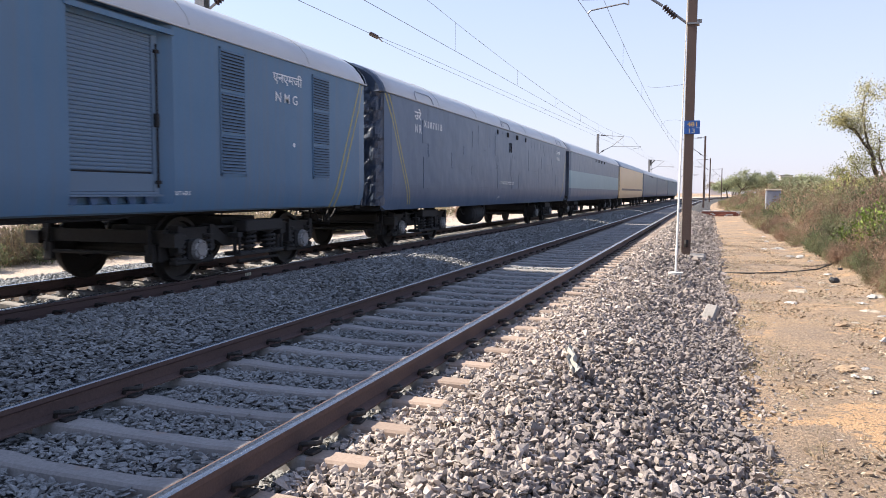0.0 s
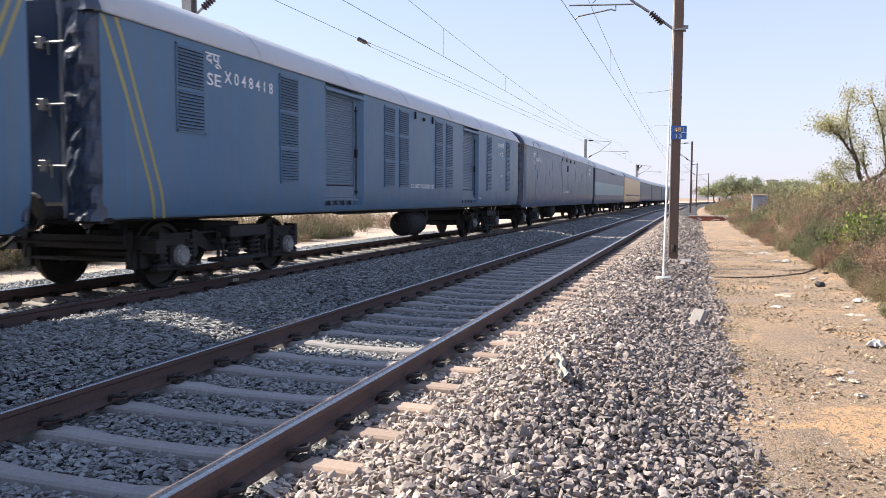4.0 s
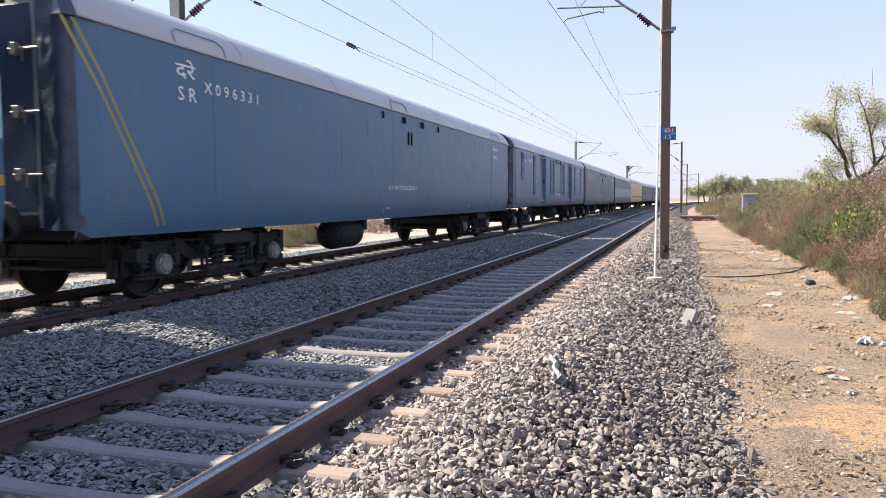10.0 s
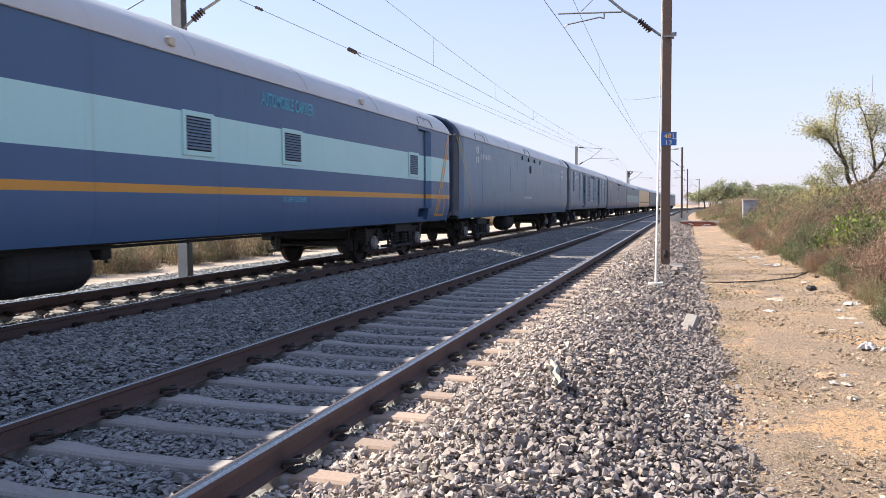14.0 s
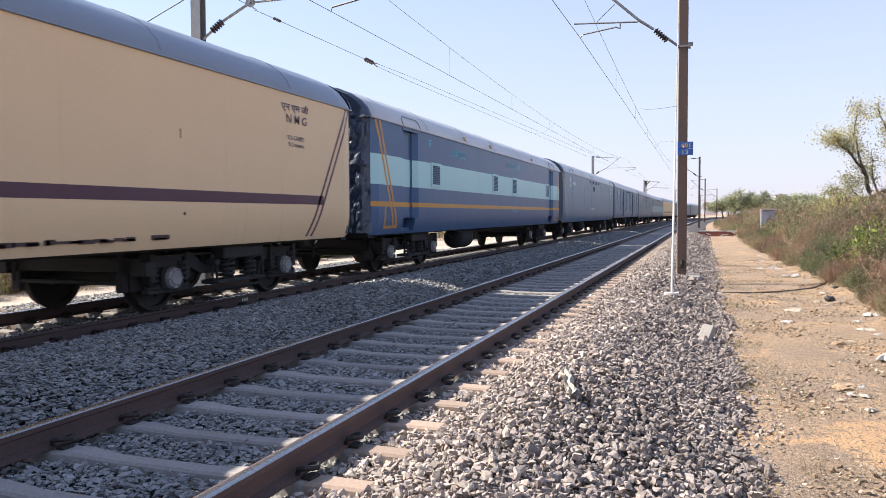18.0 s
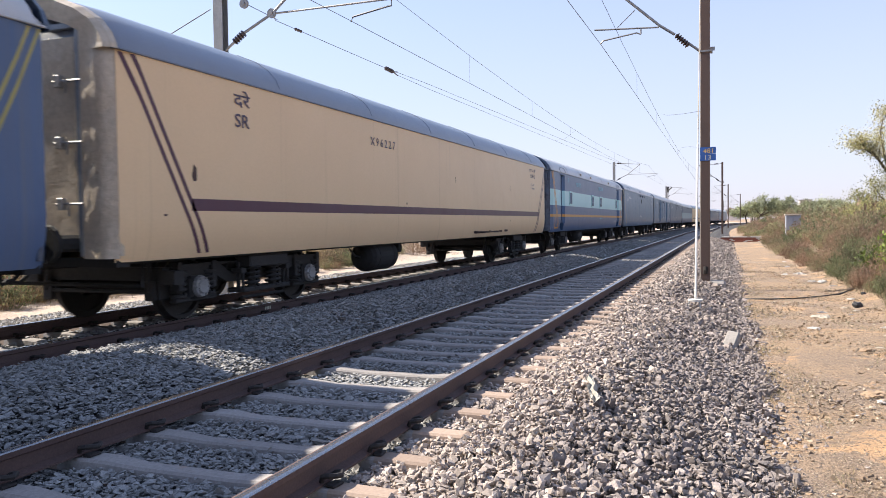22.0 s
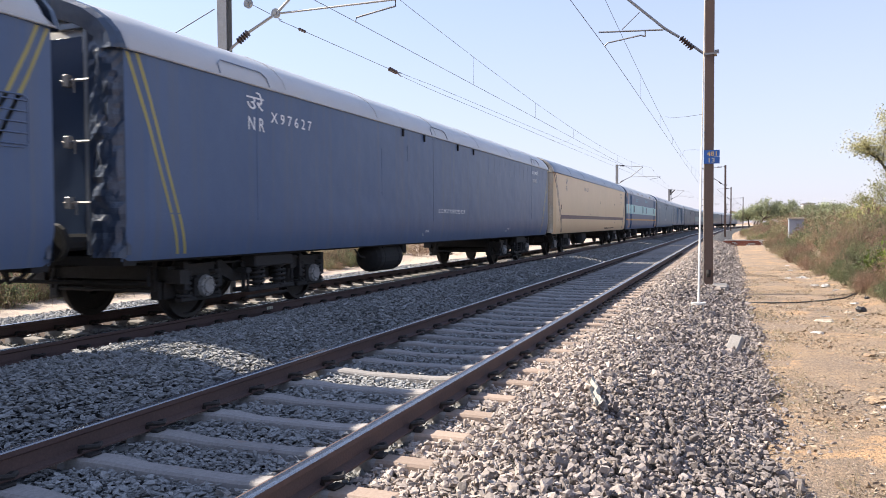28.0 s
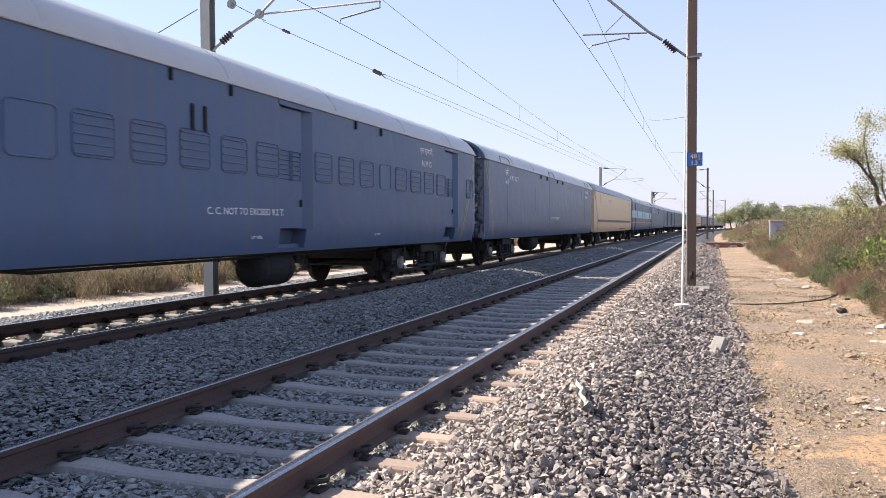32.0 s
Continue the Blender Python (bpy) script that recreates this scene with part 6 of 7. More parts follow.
def build_guy():
    g = thing("mast_guy", "white-sleeved guy rod with a disc and pins in the ballast", "guy rod")
    a, b = Vector((2.55, 12.95, -0.02)), Vector((2.47, 18.36, 7.1))
    part("sleeve", Geo().tube([a.lerp(b, 0.0), a.lerp(b, 0.38)], 0.018, 8).mesh("sleeve", "whitewash"), g, "white plastic sleeve")
    part("rod", Geo().tube([a.lerp(b, 0.375), b], 0.010, 6).mesh("rod", "cabinet_top"), g)
    part("disc", Geo().tube([(2.55, 12.95, -0.04), (2.55, 12.95, -0.012)], 0.12, 16).mesh("disc", "whitewash"), g, "white disc")
    for dx in (-0.10, 0.07):
        part("pin", Geo().tube([(2.55 + dx, 12.93, -0.03), (2.55 + dx, 12.88, -0.40)], 0.018, 6).mesh("pin", "whitewash"), g)


def build_signal():
    y, x = 150.0, -7.6
    s = thing("signal_post", "dark railway signal with its arm above the train", "signal")
    part("post", Geo().tube([(x, y, -0.5), (x, y, 7.2)], 0.09, 8).mesh("post", "galv"), s)
    part("signal_head", Geo().box(x - 0.30, x + 0.30, y - 0.2, y + 0.2, 6.5, 7.6, bevel=0.06).mesh("signal_head", "signal"), s)
    part("arm", Geo().tube([(x, y - 0.2, 6.6), (x + 0.9, y - 0.2, 7.5)], 0.12, 6).mesh("arm", "signal"), s)
    part("ladder", Geo().tube([(x + 0.35, y, 0), (x + 0.25, y, 6.5)], 0.03, 5).mesh("ladder", "galv"), s)


# ------------------------------------------------------------------ beside the track
def build_roadside():
    # leaning kilometre stone
    g = Geo().box(-0.08, 0.08, -0.05, 0.05, -0.26, 0.17, bevel=0.016)
    thing("boundary_stone", "pale concrete boundary stone leaning in the ballast edge", "marker stone", data=g.mesh("boundary_stone", "concrete"), at=pose(3.07, 10.0, -0.27, -40, 4, -24))
    # crumpled strip of cloth on the stones
    rng = random.Random(8)
    v, f = [], []
    n, m = 14, 4
    for j in range(n + 1):
        for i in range(m + 1):
            w = 0.028 + 0.012 * math.sin(j * 0.7) ** 2
            v.append((2.16 - 0.16 * j / n + (i / m - 0.5) * 2 * w + 0.012 * math.sin(j * 0.9) + rng.uniform(-0.005, 0.005), 5.30 + 0.78 * j / n, 0.022 + 0.018 * math.sin(i * 2.2 + j * 0.25) + 0.02 * j / n + rng.uniform(-0.005, 0.005)))
    for j in range(n):
        for i in range(m):
            f.append((j * (m + 1) + i, j * (m + 1) + i + 1, (j + 1) * (m + 1) + i + 1, (j + 1) * (m + 1) + i))
    thing("cloth_rag", "crumpled off-white rag lying on the ballast", "rag", data=Geo().add(v, f).mesh("cloth_rag", "rag"))
    # black hose across the path
    pts = [(2.72, 18.0, -0.25), (3.1, 17.0, -0.33), (3.4, 16.58, -0.345), (3.9, 16.62, -0.34), (4.46, 16.93, -0.335), (4.9, 17.35, -0.325), (5.25, 17.75, -0.31), (5.7, 18.7, -0.25)]
    thing("hose", "black hose laid across the earth path", "hose", data=Geo().tube(pts, 0.016, 6).mesh("hose", "black", True))
    # brick parapet at the end of the path
    wall = thing("parapet", "low broken brick parapet with whitewashed patches across the path", "wall")
    rng = random.Random(4)
    meshes = [Geo().box(-0.115, 0.115, -0.055, 0.055, -0.036, 0.036, bevel=0.006).mesh("brick", k) for k in ("brick", "brick", "whitewash")]
    part("core", Geo().box(2.62, 5.22, 58.05, 58.65, -0.80, 0.02).mesh("core", "concrete"), wall)
    for row in range(6):
        for col in range(11):
            if row == 5 and rng.random() < 0.15:
                continue
            me = meshes[2] if (row == 5 or rng.random() < 0.18) else meshes[rng.randrange(2)]
            part("brick", me, wall, at=pose(2.72 + 0.235 * col + (0.12 if row % 2 else 0), 57.98 + rng.uniform(-0.02, 0.02), -0.41 + 0.085 * row, 0, 0, rng.uniform(-4, 4)))
    # equipment cabinet
    c = thing("equipment_cabinet", "grey trackside equipment cabinet with a pale lid", "cabinet")
    part("body", Geo().box(6.99, 7.98, 60.0, 60.7, 0.0, 1.50, bevel=0.02).mesh("body", "cabinet"), c)
    part("lid", Geo().box(6.94, 8.03, 59.93, 60.77, 1.50, 1.60, bevel=0.02).mesh("lid", "cabinet_top"), c)
    for a, b in ((7.04, 7.46), (7.51, 7.93)):
        d = part("door", Geo().box(a, b, 59.97, 60.0, 0.1, 1.42, bevel=0.008).mesh("door", "cabinet"), c)
        part("handle", Geo().box(b - 0.08, b - 0.05, 59.94, 59.97, 0.7, 0.86).mesh("handle", "under"), d)
    # litter along the foot of the bushes
    rng = random.Random(11)
    shapes = [scrap_mesh(k, "plastic" if k % 4 else "cabinet_top") for k in range(9)]
    spots = [(4.47, 13.69, 0.16), (4.55, 14.3, 0.11), (4.21, 12.27, 0.10), (5.45, 12.98, 0.17), (5.15, 11.58, 0.16), (5.22, 11.2, 0.10), (4.95, 9.42, 0.19), (5.12, 9.25, 0.12), (4.35, 6.93, 0.09), (4.4, 7.47, 0.06),
             (4.43, 7.83, 0.07), (4.3, 7.5, 0.05), (4.98, 23.95, 0.22), (5.10, 23.6, 0.15), (5.24, 21.02, 0.24), (5.05, 21.3, 0.12), (4.59, 23.87, 0.14), (5.0, 15.1, 0.10), (5.12, 14.7, 0.08), (4.95, 14.1, 0.07), (5.3, 16.6, 0.10),
             (5.2, 12.5, 0.09), (4.8, 10.6, 0.06), (5.35, 19.6, 0.12), (4.9, 27.5, 0.16), (5.0, 30.5, 0.16), (4.75, 8.4, 0.05), (4.62, 6.2, 0.06)]
    for k, (x, y, s) in enumerate(spots):
        ob = thing("litter_scrap", "crumpled whitish plastic scrap on the earth", "litter", "litter beside the path", data=shapes[k % 9], at=pose(x, y, lerp(x, GROUND) + 0.02 * s, 0, 0, rng.uniform(0, 360)))
        ob.scale = (s, s, s)
    for x, y, s in ((5.22, 15.25, 0.125), (5.6, 17.2, 0.07)):
        ob = thing("rubbish_bag", "torn black rubbish bag", "litter", "litter beside the path", data=once("bag", lambda: rock_mesh("black", 2.2)), at=pose(x, y, lerp(x, GROUND), 0, 0, 40))
        ob.scale = (s * 0.75, s * 0.6, s * 0.85)
    for x, y, s in ((4.27, 7.80, 0.05), (4.36, 7.84, 0.04), (4.62, 7.04, 0.05), (4.68, 7.55, 0.035), (4.61, 10.36, 0.045), (3.75, 12.2, 0.025), (4.28, 7.72, 0.032), (4.22, 7.66, 0.026), (3.62, 8.2, 0.02), (4.75, 12.0, 0.03), (4.34, 7.76, 0.028)):
        ob = thing("stone", "lump of dark dry earth on the path", "stone", "loose lumps", data=once("rock", lambda: rock_mesh()), at=pose(x, y, lerp(x, GROUND) + 0.2 * s, 10, 5, rng.uniform(0, 360)))
        ob.scale = (s * 1.6, s, s * 0.6)


def scrap_mesh(seed, mat, tall=0.33):
    """A torn, crumpled sheet lying on the ground: a ragged outline with sharp folds."""
    rng = random.Random(seed)
    n, rings = 16, 4
    edge = [rng.uniform(0.45, 1.15) for _ in range(n)]
    stretch = rng.uniform(0.45, 0.9)
    v, f = [(0, 0, tall * (1.0 if tall > 0.5 else 0.4))], []
    for r in range(1, rings + 1):
        for k in range(n):
            a = 2 * math.pi * k / n
            q = edge[k] * r / rings
            lift = tall * 0.9 * math.sqrt(max(0.0, 1 - (r / rings) ** 2)) * (1 if tall > 0.5 else 0.45) + tall * rng.uniform(-0.1, 0.55) * (1 if r < rings else 0.25)
            v.append((q * math.cos(a) + rng.uniform(-0.06, 0.06), stretch * q * math.sin(a) + rng.uniform(-0.06, 0.06), max(lift, 0.01)))
    f += [(0, 1 + k, 1 + (k + 1) % n) for k in range(n)]
    for r in range(rings - 1):
        f += [(1 + r * n + k, 1 + (r + 1) * n + k, 1 + (r + 1) * n + (k + 1) % n, 1 + r * n + (k + 1) % n) for k in range(n)]
    return Geo().add(v, f).mesh("scrap", mat)


def rock_mesh(mat="clod", fold=1.4):
    bm = bmesh.new()
    bmesh.ops.create_icosphere(bm, subdivisions=2, radius=1.0)
    for vert in bm.verts:
        vert.co *= 1 + 0.6 * noise.noise(vert.co * fold + Vector((9, 2, 4)))
    me = bpy.data.meshes.new("stone")
    bm.to_mesh(me)
    bm.free()
    me.materials.append(M[mat])
    return me


# ------------------------------------------------------------------ plants
def leaves(rng, centres, size, aspect, lift=0.3):
    """Small four-cornered leaves, each with its own turn."""
    n = len(centres)
    d = rng.normal(size=(n, 3))
    d[:, 2] += lift
    d /= np.linalg.norm(d, axis=1)[:, None]
    e = np.cross(d, rng.normal(size=(n, 3)))
    e /= np.linalg.norm(e, axis=1)[:, None] + 1e-9
    s = size * rng.uniform(0.6, 1.4, (n, 1))
    a = centres - d * s
    b = centres + e * s * aspect
    c = centres + d * s
    f = centres - e * s * aspect
    v = np.stack([a, b, c, f], 1).reshape(-1, 3)
    return v, np.arange(4 * n).reshape(-1, 4)


def strips(rng, roots, tips, width):
    """Thin bent stalks as two quads each."""
    n = len(roots)
    side = rng.normal(size=(n, 3))
    side[:, 2] = 0
    side *= (width / (np.linalg.norm(side, axis=1) + 1e-9))[:, None] if np.ndim(width) else width / (np.linalg.norm(side, axis=1)[:, None] + 1e-9)
    mid = (roots + tips) / 2 + rng.normal(0, 0.06, (n, 3)) * np.linalg.norm(tips - roots, axis=1)[:, None]
    v = np.stack([roots - side, roots + side, mid + side * 0.7, mid - side * 0.7, tips + side * 0.2, tips - side * 0.2], 1).reshape(-1, 3)
    k = np.arange(n)[:, None] * 6
    f = np.concatenate([k + np.array([[0, 1, 2, 3]]), k + np.array([[3, 2, 4, 5]])])
    return v, f


def join(sets):
    vs, fs, ss, base = [], [], [], 0
    for v, f, s in sets:
        vs.append(v)
        fs.append(f + base)
        ss.append(np.full(len(f), s))
        base += len(v)
    return np.concatenate(vs), np.concatenate(fs), np.concatenate(ss)


def bramble_mesh(seed, mats):
    """A bare tangle: long thin canes that arch over to the ground, with side twigs."""
    rng = np.random.default_rng(seed)
    n, steps = 80, 7
    a, reach, top = rng.uniform(0, 2 * np.pi, n), rng.uniform(0.3, 1.1, n), rng.uniform(0.35, 1.0, n)
    ox, oy = rng.normal(0, 0.28, n), rng.normal(0, 0.28, n)
    line = []
    for j in range(steps + 1):
        q = j / steps
        r = reach * q
        line.append(np.stack([ox + r * np.cos(a + 0.5 * q), oy + r * np.sin(a + 0.5 * q), top * np.sin(np.pi * q * 0.86) + 0.02], 1) + rng.normal(0, 0.02, (n, 3)))
    sets = [(*strips(rng, line[j], line[j + 1], 0.008), 0) for j in range(steps)]
    for j in range(2, steps):
        for _ in range(2):
            out = rng.normal(size=(n, 3)) * np.array([1, 1, 0.8])
            sets.append((*strips(rng, line[j], line[j] + out / np.linalg.norm(out, axis=1)[:, None] * rng.uniform(0.1, 0.3, (n, 1)), 0.005), int(rng.random() < 0.6)))
    v, f, s = join(sets)
    return fast_mesh("bramble", v, f, mats, s)


def shrub_mesh(seed, height, spread, stalks, leaf_count, leaf, mats):
    """A shrub: stalks fanning from the foot with side twigs, and leaves along them."""
    rng = np.random.default_rng(seed)
    a = rng.uniform(0, 2 * np.pi, stalks)
    r = spread * np.sqrt(rng.random(stalks))
    roots = np.stack([0.35 * r * np.cos(a), 0.35 * r * np.sin(a), np.zeros(stalks)], 1)
    tips = np.stack([r * np.cos(a), r * np.sin(a), height * rng.uniform(0.5, 1.0, stalks) * (1 - 0.55 * (r / spread) ** 2)], 1)
    sets = [(*strips(rng, roots, tips, 0.006), 0)]
    k = rng.integers(0, stalks, stalks * 6)
    f = rng.uniform(0.3, 0.95, (len(k), 1))
    base = roots[k] * (1 - f) + tips[k] * f
    out = rng.normal(size=(len(k), 3)) * np.array([1, 1, 0.6])
    out[:, 2] += 0.35
    ends = base + out / np.linalg.norm(out, axis=1)[:, None] * rng.uniform(0.1, 0.32, (len(k), 1)) * height
    sets.append((*strips(rng, base, ends, 0.0045), 0))
    j = rng.integers(0, len(k), leaf_count)
    g = rng.random((leaf_count, 1))
    pos = base[j] * (1 - g) + ends[j] * g + rng.normal(0, 0.03, (leaf_count, 3))
    pos[:, 2] = np.maximum(pos[:, 2], 0.02)
    sets.append((*leaves(rng, pos, leaf, 0.42), 1))
    v, fcs, s = join(sets)
    return fast_mesh("shrub", v, fcs, mats, s)


def tree(name, label, x, y, z, height, seed, crown, mats, leaf, count, group="trees", lean=0.0, fork=0.35, clump=0.55, stems=1, up=0.15):
    """A trunk that forks again and again, with leaf clumps on its twigs."""
    rng = np.random.default_rng(seed)
    t = thing(name, label, "tree", group, at=pose(x, y, z, 0, 0, float(rng.uniform(0, 360)) if group != "trees by the path" else 0))
    g = Geo()
    ends = []

    def grow(p, d, length, r, level):
        bend_pts, q = [p], p
        for k in range(3):
            d = (d + Vector(rng.normal(0, 0.20, 3))).normalized()
            d.z = max(d.z, -0.1)
            q = q + d * length / 3
            bend_pts.append(q)
        g.tube(bend_pts, [r, r * 0.9, r * 0.78, r * 0.64], 7 if level < 2 else 4)
        if level >= 2:
            ends.append((q, length))
            ends.append((bend_pts[2], length))
        if level < 4:
            for k in range(3 if level < 3 else 2):
                side = Vector(rng.normal(0, 1, 3))
                nd = (d * 0.75 + side.normalized() * 0.8 + Vector((0, 0, up))).normalized()
                grow(q, nd, length * rng.uniform(0.62, 0.82), r * 0.58, level + 1)

    for k in range(stems):
        a = 2 * math.pi * k / stems + 0.4
        out = 0.0 if stems == 1 else 0.22
        grow(Vector((0.25 * out * math.cos(a), 0.25 * out * math.sin(a), -0.1)), Vector((lean + out * math.cos(a), out * math.sin(a), 1)).normalized(), height * fork * rng.uniform(0.85, 1.1), height * (0.022 if stems == 1 else 0.011), 0)
    part("trunk", g.mesh("trunk", "bark"), t, "forked brown trunk and limbs")
    pts = np.array([e[0][:] for e in ends])
    pick = rng.integers(0, len(pts), count)
    pos = pts[pick] + rng.normal(0, 1, (count, 3)) * np.array([1, 1, 0.75]) * clump * crown
    pos = pos[pos[:, 2] > height * 0.12]
    v, f = leaves(rng, pos, leaf, 0.4)
    part("crown", fast_mesh("crown", v, f, mats), t, "thin feathery foliage")
    return t


def thorn_tree(x, y, z):
    """An old thorn tree: a short trunk, crooked limbs that open to both sides, and loose sprays of small leaves on the twigs."""
    rng = np.random.default_rng(77)
    t = thing("thorn_tree", "old open-crowned thorn tree with crooked dark limbs", "tree", "trees by the path", at=pose(x, y, z))
    g = Geo()
    lines, roots, tips = [], [], []

    def limb(start, a0, a1, length, r, tilt):
        """Angles are degrees from upright, towards +x."""
        pts, p, n = [Vector(start)], Vector(start), 7
        for k in range(n):
            a = radians(a0 + (a1 - a0) * k / (n - 1) + rng.normal(0, 9))
            p = p + Vector((math.sin(a), tilt + rng.normal(0, 0.12), math.cos(a))).normalized() * length / n
            pts.append(p)
        g.tube(pts, [r * (1 - 0.72 * k / n) for k in range(n + 1)], 7)
        lines.append((pts, r))
        return pts

    trunk = limb((0, 0, -0.1), 4, -3, 2.5, 0.20, 0.0)
    left = limb(trunk[-1], -8, -46, 3.5, 0.135, -0.15)
    right = limb(trunk[-2], 58, 12, 4.0, 0.135, 0.1)
    limb(left[3], -12, 10, 3.5, 0.075, 0.2)
    limb(left[5], -30, -66, 1.5, 0.06, -0.2)
    high = limb(right[3], -6, -30, 3.9, 0.08, -0.2)
    limb(right[4], 64, 35, 2.3, 0.07, 0.2)
    limb(high[3], 12, 28, 1.6, 0.05, 0.1)
    limb(right[1], -20, 4, 2.1, 0.07, 0.3)
    limb(trunk[4], -72, -50, 2.3, 0.06, 0.1)
    limb(trunk[5], -55, -35, 1.9, 0.05, -0.2)
    limb(trunk[5], 76, 52, 2.6, 0.06, -0.1)
    for pts, r in lines[1:]:
        for k in range(2, len(pts)):
            for _ in range(3 if k < len(pts) - 1 else 5):
                d = Vector(rng.normal(0, 1, 3)) + (pts[k] - pts[k - 1]).normalized() * 0.9 + Vector((0, 0, 0.25))
                q = pts[k] + d.normalized() * rng.uniform(0.35, 0.95)
                g.tube([pts[k], (pts[k] + q) / 2 + Vector(rng.normal(0, 0.05, 3)), q], [r * 0.22, r * 0.16, 0.006], 4)
                roots.append(pts[k])
                tips.append(q)
    part("trunk", g.mesh("trunk", "bark"), t, "crooked dark brown trunk and limbs")
    roots, tips = np.array([p[:] for p in roots]), np.array([p[:] for p in tips])
    thick = rng.random(len(tips)) ** 1.2 + 0.10 + 0.35 * (tips[:, 2] < 3.6) + 0.5 * (tips[:, 2] > 5.0)
    pick = rng.choice(len(tips), 19000, p=thick / thick.sum())
    f = rng.uniform(0.35, 1.25, (len(pick), 1))
    pos = roots[pick] * (1 - f) + tips[pick] * f + rng.normal(0, 1, (len(pick), 3)) * np.array([0.25, 0.25, 0.17])
    low = pos[:, 2] < 3.9
    v, q = leaves(rng, pos[~low], 0.052, 0.45)
    part("crown", fast_mesh("crown", v, q, ["tree_leaf"]), t, "loose sprays of small olive leaves")
    v, q = leaves(rng, pos[low], 0.05, 0.45)
    part("crown", fast_mesh("crown", v, q, ["yellowish"]), t, "denser yellowish-green foliage low on the tree")
    return t


def build_plants():
    def pools(base, height, spread, stalks, count, leaf, mats, n):
        close = [shrub_mesh(base + k, height, spread, stalks, count, leaf, mats) for k in range(n)]
        away = [shrub_mesh(base + 300 + k, height, spread, stalks // 2, count // 4, leaf * 1.9, mats) for k in range(n)]
        return close, away

    brown = pools(20, 1.0, 0.62, 120, 2300, 0.020, ["straw", "straw"], 4)
    mixed = pools(40, 1.0, 0.65, 90, 2800, 0.020, ["straw", "olive"], 3)
    green = pools(60, 1.0, 0.60, 70, 3600, 0.021, ["bark", "green"], 3)
    bright = pools(80, 1.0, 0.45, 34, 900, 0.040, ["bark", "lime"], 2)
    pale = pools(90, 1.0, 0.75, 190, 700, 0.012, ["hay", "hay"], 3)
    thorny = [bramble_mesh(130 + k, ["hay", "bark"]) for k in range(4)]
    thorny = (thorny, thorny)
    rng = random.Random(21)

    def plant(kind, x, y, h, label):
        pool, name = kind
        pool = pool[0] if y < 42 and x > 0 else pool[1]
        ob = thing(name, label, "shrub", name + "s beside the line", data=pool[rng.randrange(len(pool))], at=pose(x, y, lerp(x - bend(y), GROUND) - 0.03, rng.uniform(-8, 8), rng.uniform(-8, 8), rng.uniform(0, 360)))
        w = h * rng.uniform(0.75, 1.0)
        ob.scale = (w, w, h)

    kinds = {"b": ((brown, "dry_shrub"), "dry brown shrub of thin brittle stalks"), "m": ((mixed, "half_dry_shrub"), "olive shrub mixed with dry stalks"),
             "g": ((green, "green_shrub"), "dense grey-green leafy shrub"), "l": ((bright, "broadleaf_shrub"), "shrub with broad bright green leaves"), "p": ((pale, "straw_clump"), "pale dry straw clump"),
             "t": ((thorny, "bramble"), "bare tangle of pale arching canes")}
    # foremost row along the path, by character
    front = [(5.55, 10.9, 0.55, "g"), (5.95, 11.6, 0.85, "g"), (5.75, 12.9, 0.60, "m"), (6.1, 13.6, 0.95, "b"), (5.75, 14.6, 0.6, "m"), (5.85, 16.2, 0.7, "g"), (5.75, 18.9, 0.6, "m"), (5.8, 19.9, 0.75, "g"), (6.3, 15.2, 1.0, "b"), (6.75, 15.8, 1.35, "b"), (6.3, 17.4, 0.8, "b"),
             (6.25, 18.6, 0.9, "b"), (6.2, 20.6, 0.9, "g"), (5.7, 22.0, 0.75, "g"), (6.1, 23.6, 0.9, "g"), (5.5, 24.6, 0.65, "m"), (6.0, 25.6, 0.85, "m"), (5.4, 27.5, 0.7, "b"), (5.5, 30, 0.7, "m"), (5.35, 33, 0.75, "b"),
             (5.3, 36, 0.8, "m"), (5.4, 39, 0.8, "b"), (5.2, 42, 0.7, "p"), (5.3, 45, 0.8, "m"), (5.4, 48, 0.8, "b"), (5.3, 51, 0.7, "m"), (5.4, 54, 0.8, "b"), (6.75, 20.0, 1.75, "l"), (6.45, 20.4, 1.45, "l"), (7.05, 19.3, 1.55, "l"), (6.6, 19.2, 1.3, "l"), (6.3, 56, 0.9, "b"), (7.0, 57, 0.95, "m"), (7.6, 57.5, 1.0, "b"), (6.6, 52, 0.9, "g"), (6.9, 18.4, 1.1, "g")]
    for x, y, h, k in front:
        plant(kinds[k][0], x, y, h, kinds[k][1])
    # the thicket behind it grows taller away from the path, brown and green by patches
    y = 10.6
    while y < 58:
        edge = 5.55 - 0.006 * min(y, 50)
        x = edge + 0.55
        while x < edge + 1.2 + 0.25 * y:
            px, py = x + rng.uniform(-0.3, 0.3), y + rng.uniform(-0.35, 0.35)
            x += 0.95 + 0.010 * y
            tone = noise.noise((px * 0.45, py * 0.22, 3.0)) + rng.uniform(-0.25, 0.25)
            swell = 1 + 0.55 * noise.noise((px * 0.6, py * 0.4, 9.0))
            if rng.random() < 0.10:
                continue
            deep = px - edge
            k = "g" if tone > 0.22 else "m" if tone > -0.06 else "b"
            plant(kinds[k][0], px, py, min(0.5 + 0.40 * deep, 2.2) * swell * rng.uniform(0.75, 1.1), kinds[k][1])
        y += 0.85 + 0.012 * y
